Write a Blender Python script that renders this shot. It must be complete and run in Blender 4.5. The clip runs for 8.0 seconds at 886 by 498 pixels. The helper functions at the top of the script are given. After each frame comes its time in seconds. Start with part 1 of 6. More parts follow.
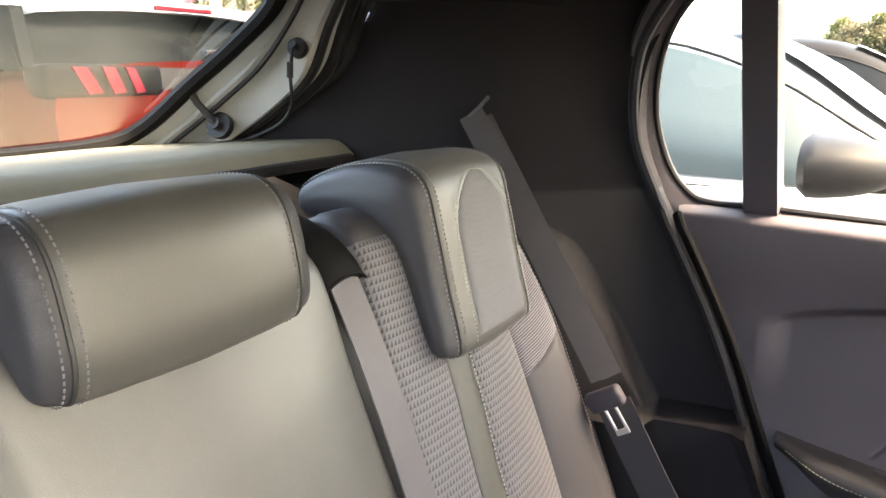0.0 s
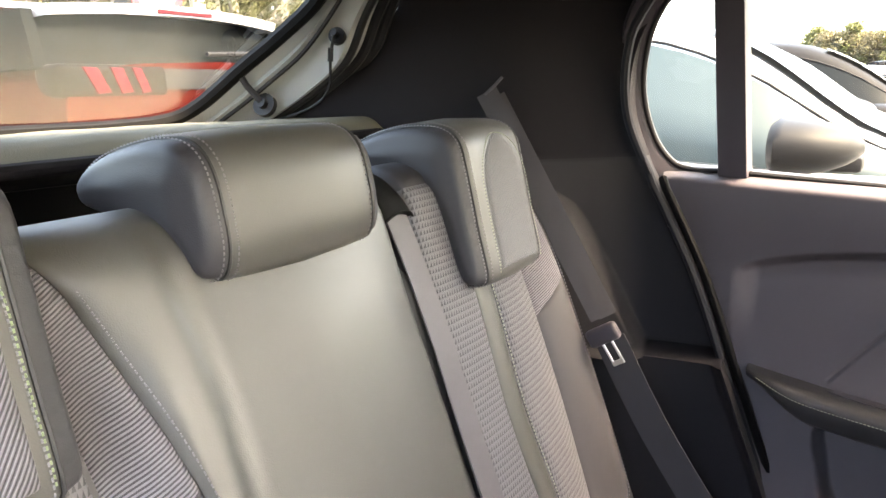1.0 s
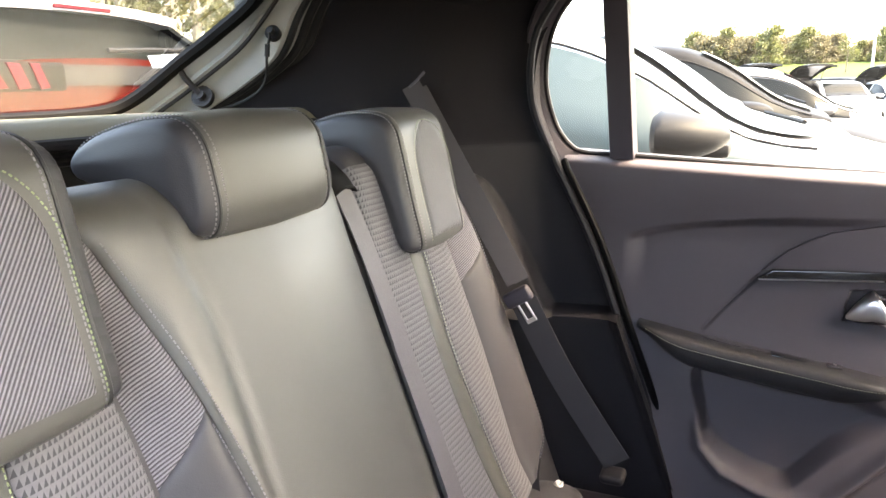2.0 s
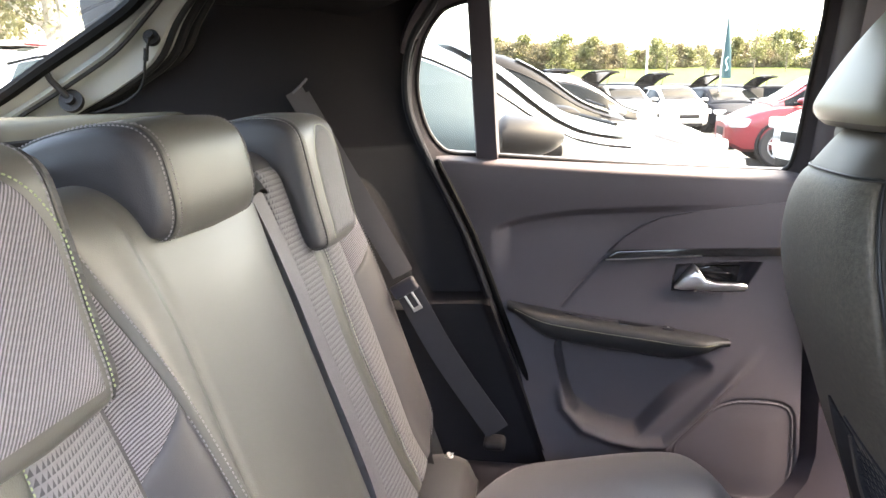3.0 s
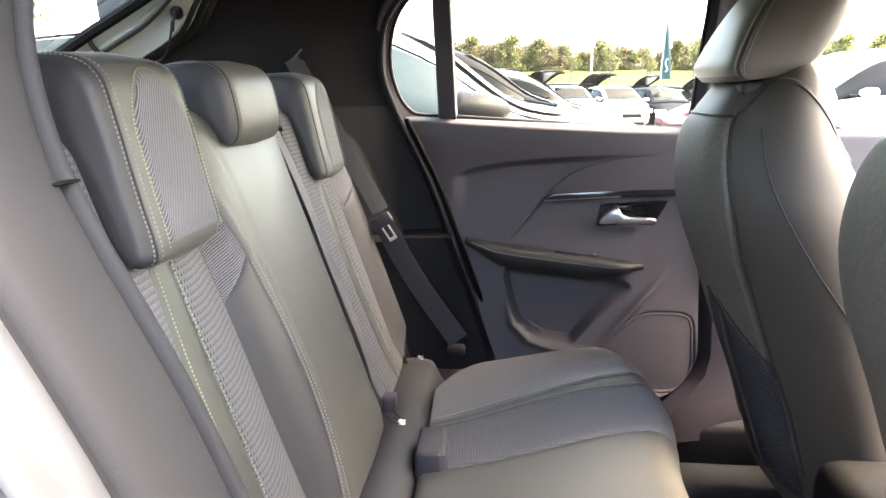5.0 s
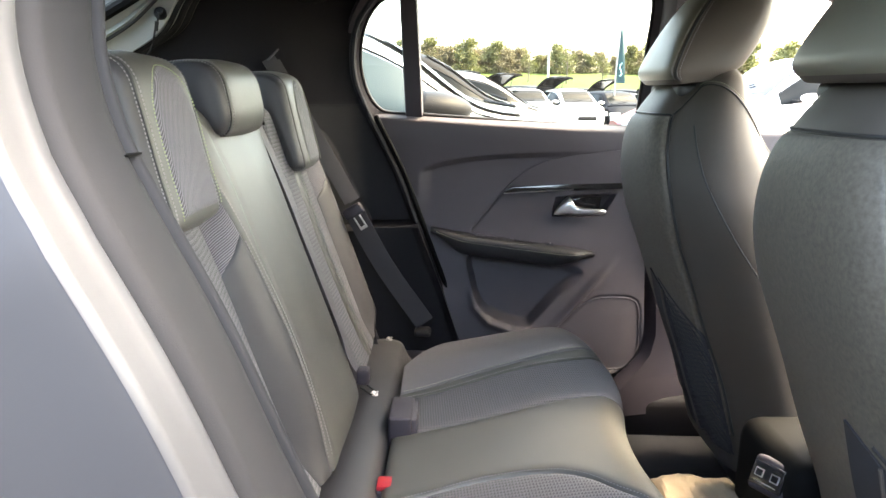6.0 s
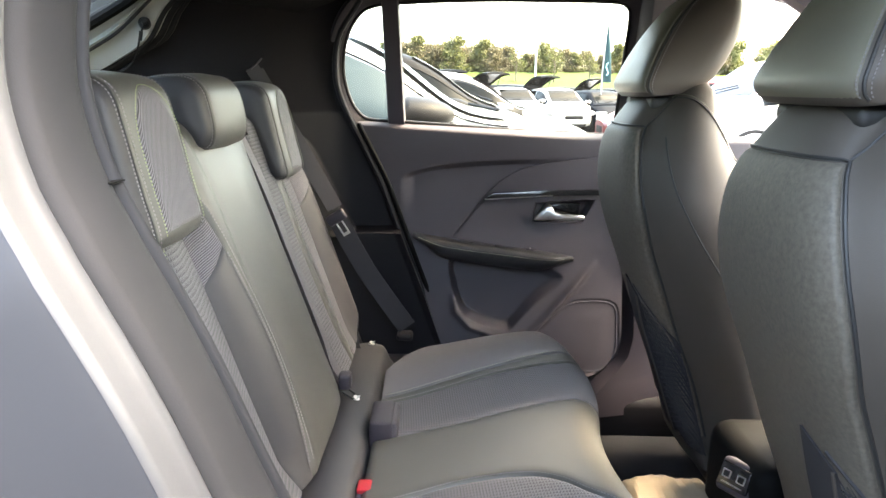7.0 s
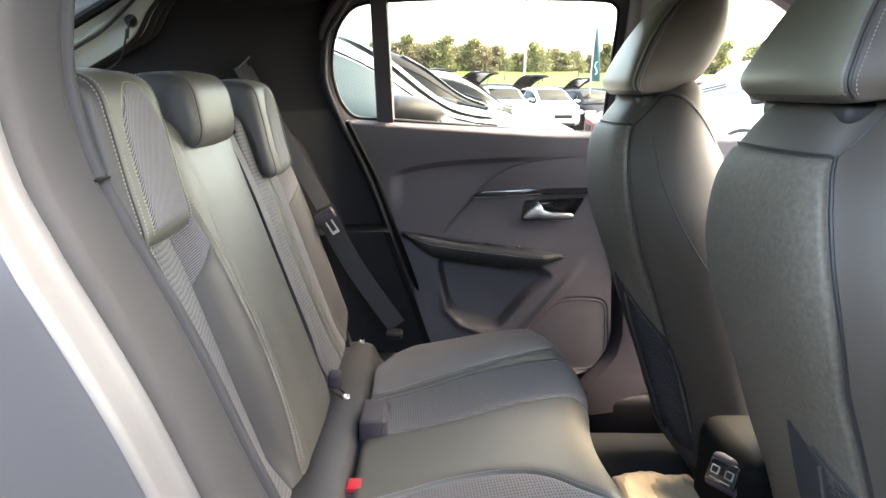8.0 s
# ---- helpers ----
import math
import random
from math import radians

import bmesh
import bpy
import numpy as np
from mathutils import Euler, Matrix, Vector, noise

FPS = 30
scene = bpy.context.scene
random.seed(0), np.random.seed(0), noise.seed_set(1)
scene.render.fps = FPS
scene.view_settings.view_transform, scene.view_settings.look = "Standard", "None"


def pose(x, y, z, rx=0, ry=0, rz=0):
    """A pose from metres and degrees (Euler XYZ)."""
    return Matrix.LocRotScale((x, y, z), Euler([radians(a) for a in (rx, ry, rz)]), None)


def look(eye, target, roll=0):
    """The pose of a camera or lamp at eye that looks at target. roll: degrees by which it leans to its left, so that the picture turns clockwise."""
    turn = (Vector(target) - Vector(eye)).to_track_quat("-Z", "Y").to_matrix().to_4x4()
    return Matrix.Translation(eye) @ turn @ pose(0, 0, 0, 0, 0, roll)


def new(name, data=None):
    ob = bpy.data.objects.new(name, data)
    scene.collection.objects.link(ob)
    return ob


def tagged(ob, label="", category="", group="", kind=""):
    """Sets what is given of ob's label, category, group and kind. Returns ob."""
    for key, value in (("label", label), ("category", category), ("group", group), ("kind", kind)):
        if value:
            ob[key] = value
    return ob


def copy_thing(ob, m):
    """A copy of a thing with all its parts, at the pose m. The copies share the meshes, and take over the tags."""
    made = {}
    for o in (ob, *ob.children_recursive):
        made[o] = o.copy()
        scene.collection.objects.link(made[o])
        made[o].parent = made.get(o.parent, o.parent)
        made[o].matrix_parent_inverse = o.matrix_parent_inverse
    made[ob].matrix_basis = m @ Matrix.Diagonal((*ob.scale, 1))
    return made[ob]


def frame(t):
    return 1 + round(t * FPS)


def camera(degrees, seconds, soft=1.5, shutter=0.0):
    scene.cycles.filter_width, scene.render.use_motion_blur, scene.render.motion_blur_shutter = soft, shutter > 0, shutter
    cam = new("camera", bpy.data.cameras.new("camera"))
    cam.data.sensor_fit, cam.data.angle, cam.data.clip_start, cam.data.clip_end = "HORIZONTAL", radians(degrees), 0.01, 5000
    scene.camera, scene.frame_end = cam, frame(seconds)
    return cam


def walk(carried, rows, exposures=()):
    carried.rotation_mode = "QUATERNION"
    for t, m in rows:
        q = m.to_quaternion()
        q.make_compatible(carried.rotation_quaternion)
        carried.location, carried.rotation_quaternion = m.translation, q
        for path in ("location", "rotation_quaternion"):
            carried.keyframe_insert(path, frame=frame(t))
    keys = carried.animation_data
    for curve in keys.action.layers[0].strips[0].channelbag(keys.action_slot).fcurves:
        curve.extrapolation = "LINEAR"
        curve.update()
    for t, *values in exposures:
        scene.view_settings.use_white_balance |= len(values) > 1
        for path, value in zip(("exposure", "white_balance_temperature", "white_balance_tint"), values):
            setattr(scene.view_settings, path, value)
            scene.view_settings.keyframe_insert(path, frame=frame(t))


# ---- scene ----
cam = camera(64.8, 8.0)
PATH = [
    (0, (0.045, -0.022, 1.23), (-1.028, 1.602, 0.77), -1.6),
    (0.5, (0.067, -0.103, 1.213), (-1.001, 1.528, 0.767), -1.6),
    (1, (0.082, -0.178, 1.196), (-0.952, 1.476, 0.757), -1.6),
    (1.5, (0.094, -0.252, 1.189), (-0.876, 1.44, 0.743), -1.6),
    (2, (0.106, -0.308, 1.187), (-0.684, 1.474, 0.74), -1.4),
    (2.2, (0.099, -0.327, 1.192), (-0.564, 1.505, 0.741), -1.2),
    (3.3, (0.01, -0.455, 1.198), (-0.229, 1.478, 0.744), -0.6),
    (3.5, (0.015, -0.479, 1.195), (-0.209, 1.455, 0.739), -0.4),
    (4, (0.024, -0.548, 1.169), (-0.178, 1.388, 0.711), -0.2),
    (4.5, (0.037, -0.63, 1.149), (-0.152, 1.308, 0.692), -0.1),
    (4.7, (0.032, -0.67, 1.141), (-0.148, 1.269, 0.686), -0.3),
    (6, (0.011, -0.843, 1.133), (-0.024, 1.106, 0.684), 0.3),
    (6.5, (0.018, -0.866, 1.151), (0.004, 1.083, 0.699), 0.4),
    (7, (0.026, -0.868, 1.157), (0.026, 1.08, 0.703), 0.5),
    (7.5, (0.026, -0.869, 1.156), (0.041, 1.078, 0.701), 0.6),
    (8, (0.027, -0.868, 1.155), (0.056, 1.079, 0.699), 0.5),
]
walk(cam, [(t, look(eye, target, roll)) for t, eye, target, roll in PATH],
     exposures=[(0, 5.75, 8300, 13), (2.0, 5.73, 8150, 13), (4.5, 5.66, 7900, 12), (6.0, 5.34, 7900, 6), (8.0, 5.34, 7900, 6)])

# ---- daylight: hazy sky, soft sun ahead of the car ----
SUN_ELEV, SUN_AZ = 52.0, 76.0          # azimuth from the far side (+y) towards the bonnet (+x)
sky_world = bpy.data.worlds.new("sky_world")
scene.world = sky_world
sky_world.use_nodes = True
wn = sky_world.node_tree.nodes
sky = wn.new("ShaderNodeTexSky")
sky.sky_type, sky.sun_disc = "NISHITA", False
sky.sun_elevation, sky.sun_rotation = radians(SUN_ELEV), radians(SUN_AZ)
sky.air_density, sky.dust_density, sky.ozone_density = 0.9, 4.5, 0.8
sky_world.node_tree.links.new(sky.outputs[0], wn["Background"].inputs[0])
wn["Background"].inputs[1].default_value = 0.15
sun_data = bpy.data.lights.new("sun", "SUN")
sun_data.energy, sun_data.angle, sun_data.color = 0.28, radians(38), (1.0, 0.95, 0.87)
sun = new("sun", sun_data)
sd = Vector((math.sin(radians(SUN_AZ)) * math.cos(radians(SUN_ELEV)), math.cos(radians(SUN_AZ)) * math.cos(radians(SUN_ELEV)), math.sin(radians(SUN_ELEV))))
sun.matrix_world = look(sd * 30, (0, 0, 0))


# ---- materials ----
def nodes_of(name):
    m = bpy.data.materials.new(name)
    m.use_nodes = True
    nt = m.node_tree
    return m, nt, nt.nodes["Principled BSDF"]


def mat(name, color, rough=0.5, metal=0.0, var=0.15, scale=8.0, bump=0.0, bump_scale=400.0, grain="noise", spec=0.5, coat=0.0, rough_var=0.08):
    """A surface with two scales of variation: broad stains in colour and gloss, fine relief."""
    m, nt, p = nodes_of(name)
    N, L = nt.nodes.new, nt.links.new
    co = N("ShaderNodeTexCoord")
    broad = N("ShaderNodeTexNoise")
    broad.inputs["Scale"].default_value, broad.inputs["Detail"].default_value = scale, 6
    L(co.outputs["Object"], broad.inputs["Vector"])
    ramp = N("ShaderNodeMix")
    ramp.data_type = "RGBA"
    ramp.inputs[6].default_value = (*[c * (1 - var) for c in color], 1)
    ramp.inputs[7].default_value = (*[min(1, c * (1 + var)) for c in color], 1)
    L(broad.outputs["Fac"], ramp.inputs[0])
    L(ramp.outputs[2], p.inputs["Base Color"])
    rr = N("ShaderNodeMapRange")
    rr.inputs["To Min"].default_value, rr.inputs["To Max"].default_value = max(0.02, rough - rough_var), min(1, rough + rough_var)
    L(broad.outputs["Fac"], rr.inputs["Value"])
    L(rr.outputs[0], p.inputs["Roughness"])
    p.inputs["Metallic"].default_value = metal
    p.inputs["Specular IOR Level"].default_value = spec
    p.inputs["Coat Weight"].default_value = coat
    p.inputs["Coat Roughness"].default_value = 0.06
    if bump:
        if grain == "leather":
            fine = N("ShaderNodeTexVoronoi")
            fine.inputs["Scale"].default_value = bump_scale
            out = fine.outputs["Distance"]
        else:
            fine = N("ShaderNodeTexNoise")
            fine.inputs["Scale"].default_value, fine.inputs["Detail"].default_value = bump_scale, 4
            out = fine.outputs["Fac"]
        L(co.outputs["Object"], fine.inputs["Vector"])
        b = N("ShaderNodeBump")
        b.inputs["Strength"].default_value, b.inputs["Distance"].default_value = bump, 0.001
        L(out, b.inputs["Height"])
        L(b.outputs[0], p.inputs["Normal"])
    return m


def math_node(nt, op, a, b=None):
    n = nt.nodes.new("ShaderNodeMath")
    n.operation = op
    for i, v in enumerate((a, b)):
        if v is None:
            continue
        if isinstance(v, (int, float)):
            n.inputs[i].default_value = v
        else:
            nt.links.new(v, n.inputs[i])
    return n.outputs[0]


def woven(name, kind, dark, light, cell=(0.0042, 0.0062), rough=0.75, slope=(0.80, 0.60)):
    """Seat cloth laid out in metres by its UVs: rows of small triangles, or fine slanting ribs."""
    m, nt, p = nodes_of(name)
    N, L = nt.nodes.new, nt.links.new
    uv = N("ShaderNodeUVMap")
    sep = N("ShaderNodeSeparateXYZ")
    L(uv.outputs[0], sep.inputs[0])
    u, v = sep.outputs[0], sep.outputs[1]
    if kind == "triangles":
        row = math_node(nt, "FLOOR", math_node(nt, "DIVIDE", v, cell[1]))
        shift = math_node(nt, "MULTIPLY", math_node(nt, "MODULO", row, 2.0), 0.5)
        fu = math_node(nt, "FRACT", math_node(nt, "ADD", math_node(nt, "DIVIDE", math_node(nt, "SUBTRACT", u, math_node(nt, "MULTIPLY", v, 0.25)), cell[0]), shift))
        fv = math_node(nt, "FRACT", math_node(nt, "DIVIDE", v, cell[1]))
        edge = math_node(nt, "ADD", math_node(nt, "MULTIPLY", math_node(nt, "ABSOLUTE", math_node(nt, "SUBTRACT", fu, 0.5)), 2.0), fv)
        fac = math_node(nt, "GREATER_THAN", edge, 0.78)
        thread = math_node(nt, "FRACT", math_node(nt, "DIVIDE", math_node(nt, "ADD", u, math_node(nt, "MULTIPLY", v, 0.6)), 0.0011))
        height = math_node(nt, "ADD", math_node(nt, "MULTIPLY", fac, 1.0), math_node(nt, "MULTIPLY", thread, 0.35))
    else:
        slant = math_node(nt, "SUBTRACT", math_node(nt, "MULTIPLY", u, slope[0]), math_node(nt, "MULTIPLY", v, slope[1]))
        tri = math_node(nt, "FRACT", math_node(nt, "DIVIDE", slant, cell[0]))
        fac = math_node(nt, "LESS_THAN", math_node(nt, "ABSOLUTE", math_node(nt, "SUBTRACT", tri, 0.5)), 0.27)
        height = math_node(nt, "SUBTRACT", 1.0, math_node(nt, "MULTIPLY", math_node(nt, "ABSOLUTE", math_node(nt, "SUBTRACT", tri, 0.5)), 2.0))
    co = N("ShaderNodeTexCoord")
    soft = N("ShaderNodeTexNoise")
    soft.inputs["Scale"].default_value, soft.inputs["Detail"].default_value = 300, 3
    L(co.outputs["Object"], soft.inputs["Vector"])
    k = math_node(nt, "MULTIPLY", fac, math_node(nt, "ADD", 0.7, math_node(nt, "MULTIPLY", soft.outputs["Fac"], 0.5)))
    mix = N("ShaderNodeMix")
    mix.data_type = "RGBA"
    mix.inputs[6].default_value, mix.inputs[7].default_value = (*dark, 1), (*light, 1)
    L(k, mix.inputs[0])
    L(mix.outputs[2], p.inputs["Base Color"])
    p.inputs["Roughness"].default_value = rough
    p.inputs["Sheen Weight"].default_value = 0.04
    b = N("ShaderNodeBump")
    b.inputs["Strength"].default_value, b.inputs["Distance"].default_value = 0.6, 0.0012
    L(height, b.inputs["Height"])
    L(b.outputs[0], p.inputs["Normal"])
    return m


def glass_mat(name, tint, gloss=0.3, dirt=0.03):
    """Car glass: clear tinted pane with a Fresnel reflection and a film of dust that doubles as a veil of glare."""
    m, nt, p = nodes_of(name)
    N, L = nt.nodes.new, nt.links.new
    nt.nodes.remove(p)
    out = nt.nodes["Material Output"]
    clear, shine, film = N("ShaderNodeBsdfTransparent"), N("ShaderNodeBsdfGlossy"), N("ShaderNodeBsdfDiffuse")
    clear.inputs[0].default_value = (*tint, 1)
    shine.inputs["Roughness"].default_value = 0.02
    film.inputs[0].default_value = (0.6, 0.6, 0.58, 1)
    through_film, dust = N("ShaderNodeBsdfTranslucent"), N("ShaderNodeMixShader")
    through_film.inputs[0].default_value = (0.6, 0.6, 0.57, 1)
    dust.inputs[0].default_value = 0.5
    L(film.outputs[0], dust.inputs[1])
    L(through_film.outputs[0], dust.inputs[2])
    fres = N("ShaderNodeFresnel")
    fres.inputs[0].default_value = 1.45
    speck = N("ShaderNodeTexNoise")
    speck.inputs["Scale"].default_value, speck.inputs["Detail"].default_value = 420, 4
    co = N("ShaderNodeTexCoord")
    L(co.outputs["Object"], speck.inputs["Vector"])
    spots = N("ShaderNodeTexVoronoi")
    spots.inputs["Scale"].default_value = 55
    L(co.outputs["Object"], spots.inputs["Vector"])
    dot = math_node(nt, "MULTIPLY", math_node(nt, "LESS_THAN", spots.outputs["Distance"], 0.10), dirt * 1.6)
    k = math_node(nt, "ADD", dot, math_node(nt, "MULTIPLY", math_node(nt, "POWER", speck.outputs["Fac"], 2.0), dirt * 3))
    a, c = N("ShaderNodeMixShader"), N("ShaderNodeMixShader")
    L(k, a.inputs[0])
    L(clear.outputs[0], a.inputs[1])
    L(dust.outputs[0], a.inputs[2])
    L(math_node(nt, "MULTIPLY", fres.outputs[0], gloss), c.inputs[0])
    L(a.outputs[0], c.inputs[1])
    L(shine.outputs[0], c.inputs[2])
    L(c.outputs[0], out.inputs[0])
    return m


LEATHER = mat("black_leather", (0.051, 0.050, 0.045), 0.48, spec=0.60, var=0.20, scale=14, bump=0.09, bump_scale=900, grain="leather")
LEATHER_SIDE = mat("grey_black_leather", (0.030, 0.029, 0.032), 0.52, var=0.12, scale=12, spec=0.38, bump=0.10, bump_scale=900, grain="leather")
# The side leather again, paler on the bench for light from above.
CUSHION_LIT = mat("cushion_leather_lit", (0.088, 0.085, 0.091), 0.46, var=0.12, scale=12, spec=0.5, bump=0.10, bump_scale=900, grain="leather")
BAND = mat("olive_grey_leather_band", (0.046, 0.047, 0.041), 0.5, var=0.12, scale=20, bump=0.2, bump_scale=900, grain="leather")
CLOTH = woven("triangle_cloth", "triangles", (0.028, 0.027, 0.031), (0.106, 0.102, 0.108), cell=(0.0046, 0.0074))
RIBBED = woven("ribbed_cloth", "ribs", (0.032, 0.030, 0.034), (0.150, 0.140, 0.155), cell=(0.0028, 0.01))
RIBBED_PATCH = woven("slanted_ribbed_cloth", "ribs", (0.032, 0.030, 0.034), (0.150, 0.140, 0.155), cell=(0.0028, 0.01), slope=(0.52, 0.85))
INSERT_PLAIN = woven("fine_insert_cloth", "ribs", (0.0650, 0.0650, 0.0676), (0.1300, 0.1274, 0.1300), cell=(0.0016, 0.01))
THREAD_GREEN = mat("green_thread", (0.21, 0.25, 0.13), 0.6, var=0.15, scale=60)
THREAD_GREY = mat("grey_thread", (0.175, 0.164, 0.168), 0.6, var=0.15, scale=60)
THREAD_PALE = mat("pale_thread", (0.27, 0.275, 0.21), 0.6, var=0.15, scale=60)
PIPING = mat("seam_piping", (0.02, 0.02, 0.02), 0.55, var=0.1)
# One webbing, two tones: outer belt shaded, centre belt lit, by colour.
BELT = mat("belt_webbing", (0.031, 0.029, 0.032), 0.65, spec=0.3, var=0.15, scale=30, bump=0.5, bump_scale=1200)
BELT_LIT = mat("belt_webbing_lit", (0.068, 0.063, 0.069), 0.6, var=0.15, scale=30, bump=0.5, bump_scale=1200)
PLASTIC = mat("grained_black_plastic", (0.0285, 0.0235, 0.031), 0.55, var=0.12, scale=6, bump=0.3, bump_scale=1300)
PLASTIC_SOFT = mat("soft_door_plastic", (0.061, 0.054, 0.062), 0.56, spec=0.32, var=0.12, scale=5, bump=0.3, bump_scale=1100)
FRONT_LEATHER = mat("front_seat_leather", (0.070, 0.059, 0.050), 0.54, spec=0.34, var=0.12, scale=12, bump=0.10, bump_scale=900, grain="leather")
# Headrest back pads, paler than the covers: light from behind is put in.
FRONT_PAD_LIT = mat("olive_headrest_leather_lit", (0.145, 0.135, 0.102), 0.46, var=0.12, scale=14, bump=0.09, bump_scale=900, grain="leather")
POCKET_PLASTIC = mat("dark_pocket_plastic", (0.042, 0.038, 0.046), 0.6, var=0.12, scale=5, bump=0.3, bump_scale=1100)
NET = mat("black_elastic_net", (0.034, 0.032, 0.034), 0.7, spec=0.2, var=0.15, scale=30, bump=0.4, bump_scale=1200)
ARMREST = mat("black_armrest_vinyl", (0.026, 0.025, 0.027), 0.55, var=0.12, scale=12, spec=0.35, bump=0.10, bump_scale=900, grain="leather")
SHELL = mat("grained_seat_back_panel", (0.100, 0.086, 0.068), 0.60, spec=0.45, var=0.60, scale=170, bump=0.5, bump_scale=420)
TRIM = mat("grained_black_pillar_trim", (0.0122, 0.0112, 0.0128), 0.6, var=0.15, scale=6, bump=0.3, bump_scale=1300, spec=0.15)
HEADLINER = mat("black_headliner_cloth", (0.0098, 0.0088, 0.0102), 0.95, var=0.2, scale=6, bump=0.4, bump_scale=1500, spec=0.2)
SHELF = mat("flocked_parcel_shelf", (0.098, 0.091, 0.066), 0.9, var=0.25, scale=10, bump=0.6, bump_scale=700, spec=0.2)
CARPET = mat("black_carpet", (0.0234, 0.0234, 0.0260), 0.95, var=0.3, scale=20, bump=0.9, bump_scale=600, spec=0.2)
RUBBER = mat("black_rubber_seal", (0.010, 0.010, 0.011), 0.55, spec=0.3, var=0.15, scale=20, bump=0.1)
GREY_SEAL = mat("grey_door_seal", (0.0155, 0.0160, 0.0185), 0.7, spec=0.15, var=0.1, scale=15, bump=0.15, bump_scale=800)
RIM_BLACK = mat("black_glass_edge", (0.005, 0.005, 0.005), 0.6, var=0.1, spec=0.06)
GLOSS_BLACK = mat("piano_black", (0.012, 0.012, 0.013), 0.12, var=0.05, coat=0.6)
CHROME = mat("satin_chrome", (0.70, 0.68, 0.68), 0.34, metal=1.0, var=0.05, scale=30)
STEEL = mat("zinc_steel", (0.55, 0.55, 0.55), 0.3, metal=1.0, var=0.1, scale=40)
SILVER = mat("grey_body_paint", (0.036, 0.0385, 0.045), 0.52, metal=0.2, var=0.05, scale=4, coat=0.05)
# Body paint again, much paler: rear light is put into its colour.
BODY_PAINT_LIT = mat("grey_body_paint_lit", (0.33, 0.345, 0.34), 0.35, metal=0.15, var=0.12, scale=9, coat=0.3)
PAPER = mat("brown_paper", (0.23, 0.175, 0.115), 0.85, var=0.15, scale=14, bump=0.4, bump_scale=120)
RED_PLASTIC = mat("red_release_button", (0.35, 0.02, 0.03), 0.35, var=0.05)
PANE = glass_mat("clear_car_glass", (0.93, 0.97, 0.95))
# Deep tints hold down the bright outside; the door film also imitates glare.
PANE_REAR = glass_mat("green_tinted_rear_glass", (0.58, 0.60, 0.57), dirt=0.001)
PANE_DUSTY_VEIL = glass_mat("dusty_veiled_door_glass", (0.49, 0.51, 0.48), dirt=0.008)
PANE_TINT = glass_mat("tinted_quarter_glass", (0.50, 0.55, 0.54), dirt=0.010)


# ---- mesh helpers ----
def part(name, bm, material, parent=None, label="", smooth=True, auto=35):
    """Links a bmesh as one mesh object, under a thing or a part."""
    bmesh.ops.recalc_face_normals(bm, faces=bm.faces)
    me = bpy.data.meshes.new(name)
    bm.to_mesh(me)
    bm.free()
    me.materials.append(material)
    if smooth:
        me.shade_smooth()
        if auto:
            me.set_sharp_from_angle(angle=radians(auto))
        for f in me.polygons:
            if len(f.vertices) > 8:
                f.use_smooth = False
    ob = new(name, me)
    if parent:
        ob.parent = parent
    if label:
        tagged(ob, label)
    return ob


def empty(name, label, category, group="", kind=""):
    return tagged(new(name), label, category, group, kind)


def smooth01(a, b, v):
    t = min(1.0, max(0.0, (v - a) / (b - a)))
    return t * t * (3 - 2 * t)


def curve(pairs):
    """A smooth function through a few (parameter, value) pairs in rising order."""
    ks = [p[0] for p in pairs]
    vs = [p[1] for p in pairs]
    ms = []
    for i in range(len(ks)):
        a, b = max(i - 1, 0), min(i + 1, len(ks) - 1)
        ms.append((vs[b] - vs[a]) / (ks[b] - ks[a]))

    def f(t):
        if t <= ks[0]:
            return vs[0] + ms[0] * (t - ks[0])
        if t >= ks[-1]:
            return vs[-1] + ms[-1] * (t - ks[-1])
        i = max(j for j in range(len(ks) - 1) if ks[j] <= t)
        h = ks[i + 1] - ks[i]
        u = (t - ks[i]) / h
        return ((2 * u ** 3 - 3 * u ** 2 + 1) * vs[i] + (u ** 3 - 2 * u ** 2 + u) * h * ms[i]
                + (-2 * u ** 3 + 3 * u ** 2) * vs[i + 1] + (u ** 3 - u ** 2) * h * ms[i + 1])
    return f


def smooth_path(pts, n, closed=False):
    """n points along a smooth line through a few points."""
    m = len(pts)
    out = []
    segs = m if closed else m - 1
    for k in range(n):
        s = k * segs / (n if closed else n - 1)
        i = min(int(s), segs - 1)
        u = s - i
        p = [Vector(pts[(i + j) % m]) if closed else Vector(pts[min(max(i + j, 0), m - 1)]) for j in (-1, 0, 1, 2)]
        out.append(0.5 * ((2 * p[1]) + (p[2] - p[0]) * u + (2 * p[0] - 5 * p[1] + 4 * p[2] - p[3]) * u * u + (3 * p[1] - p[0] - 3 * p[2] + p[3]) * u ** 3))
    return out


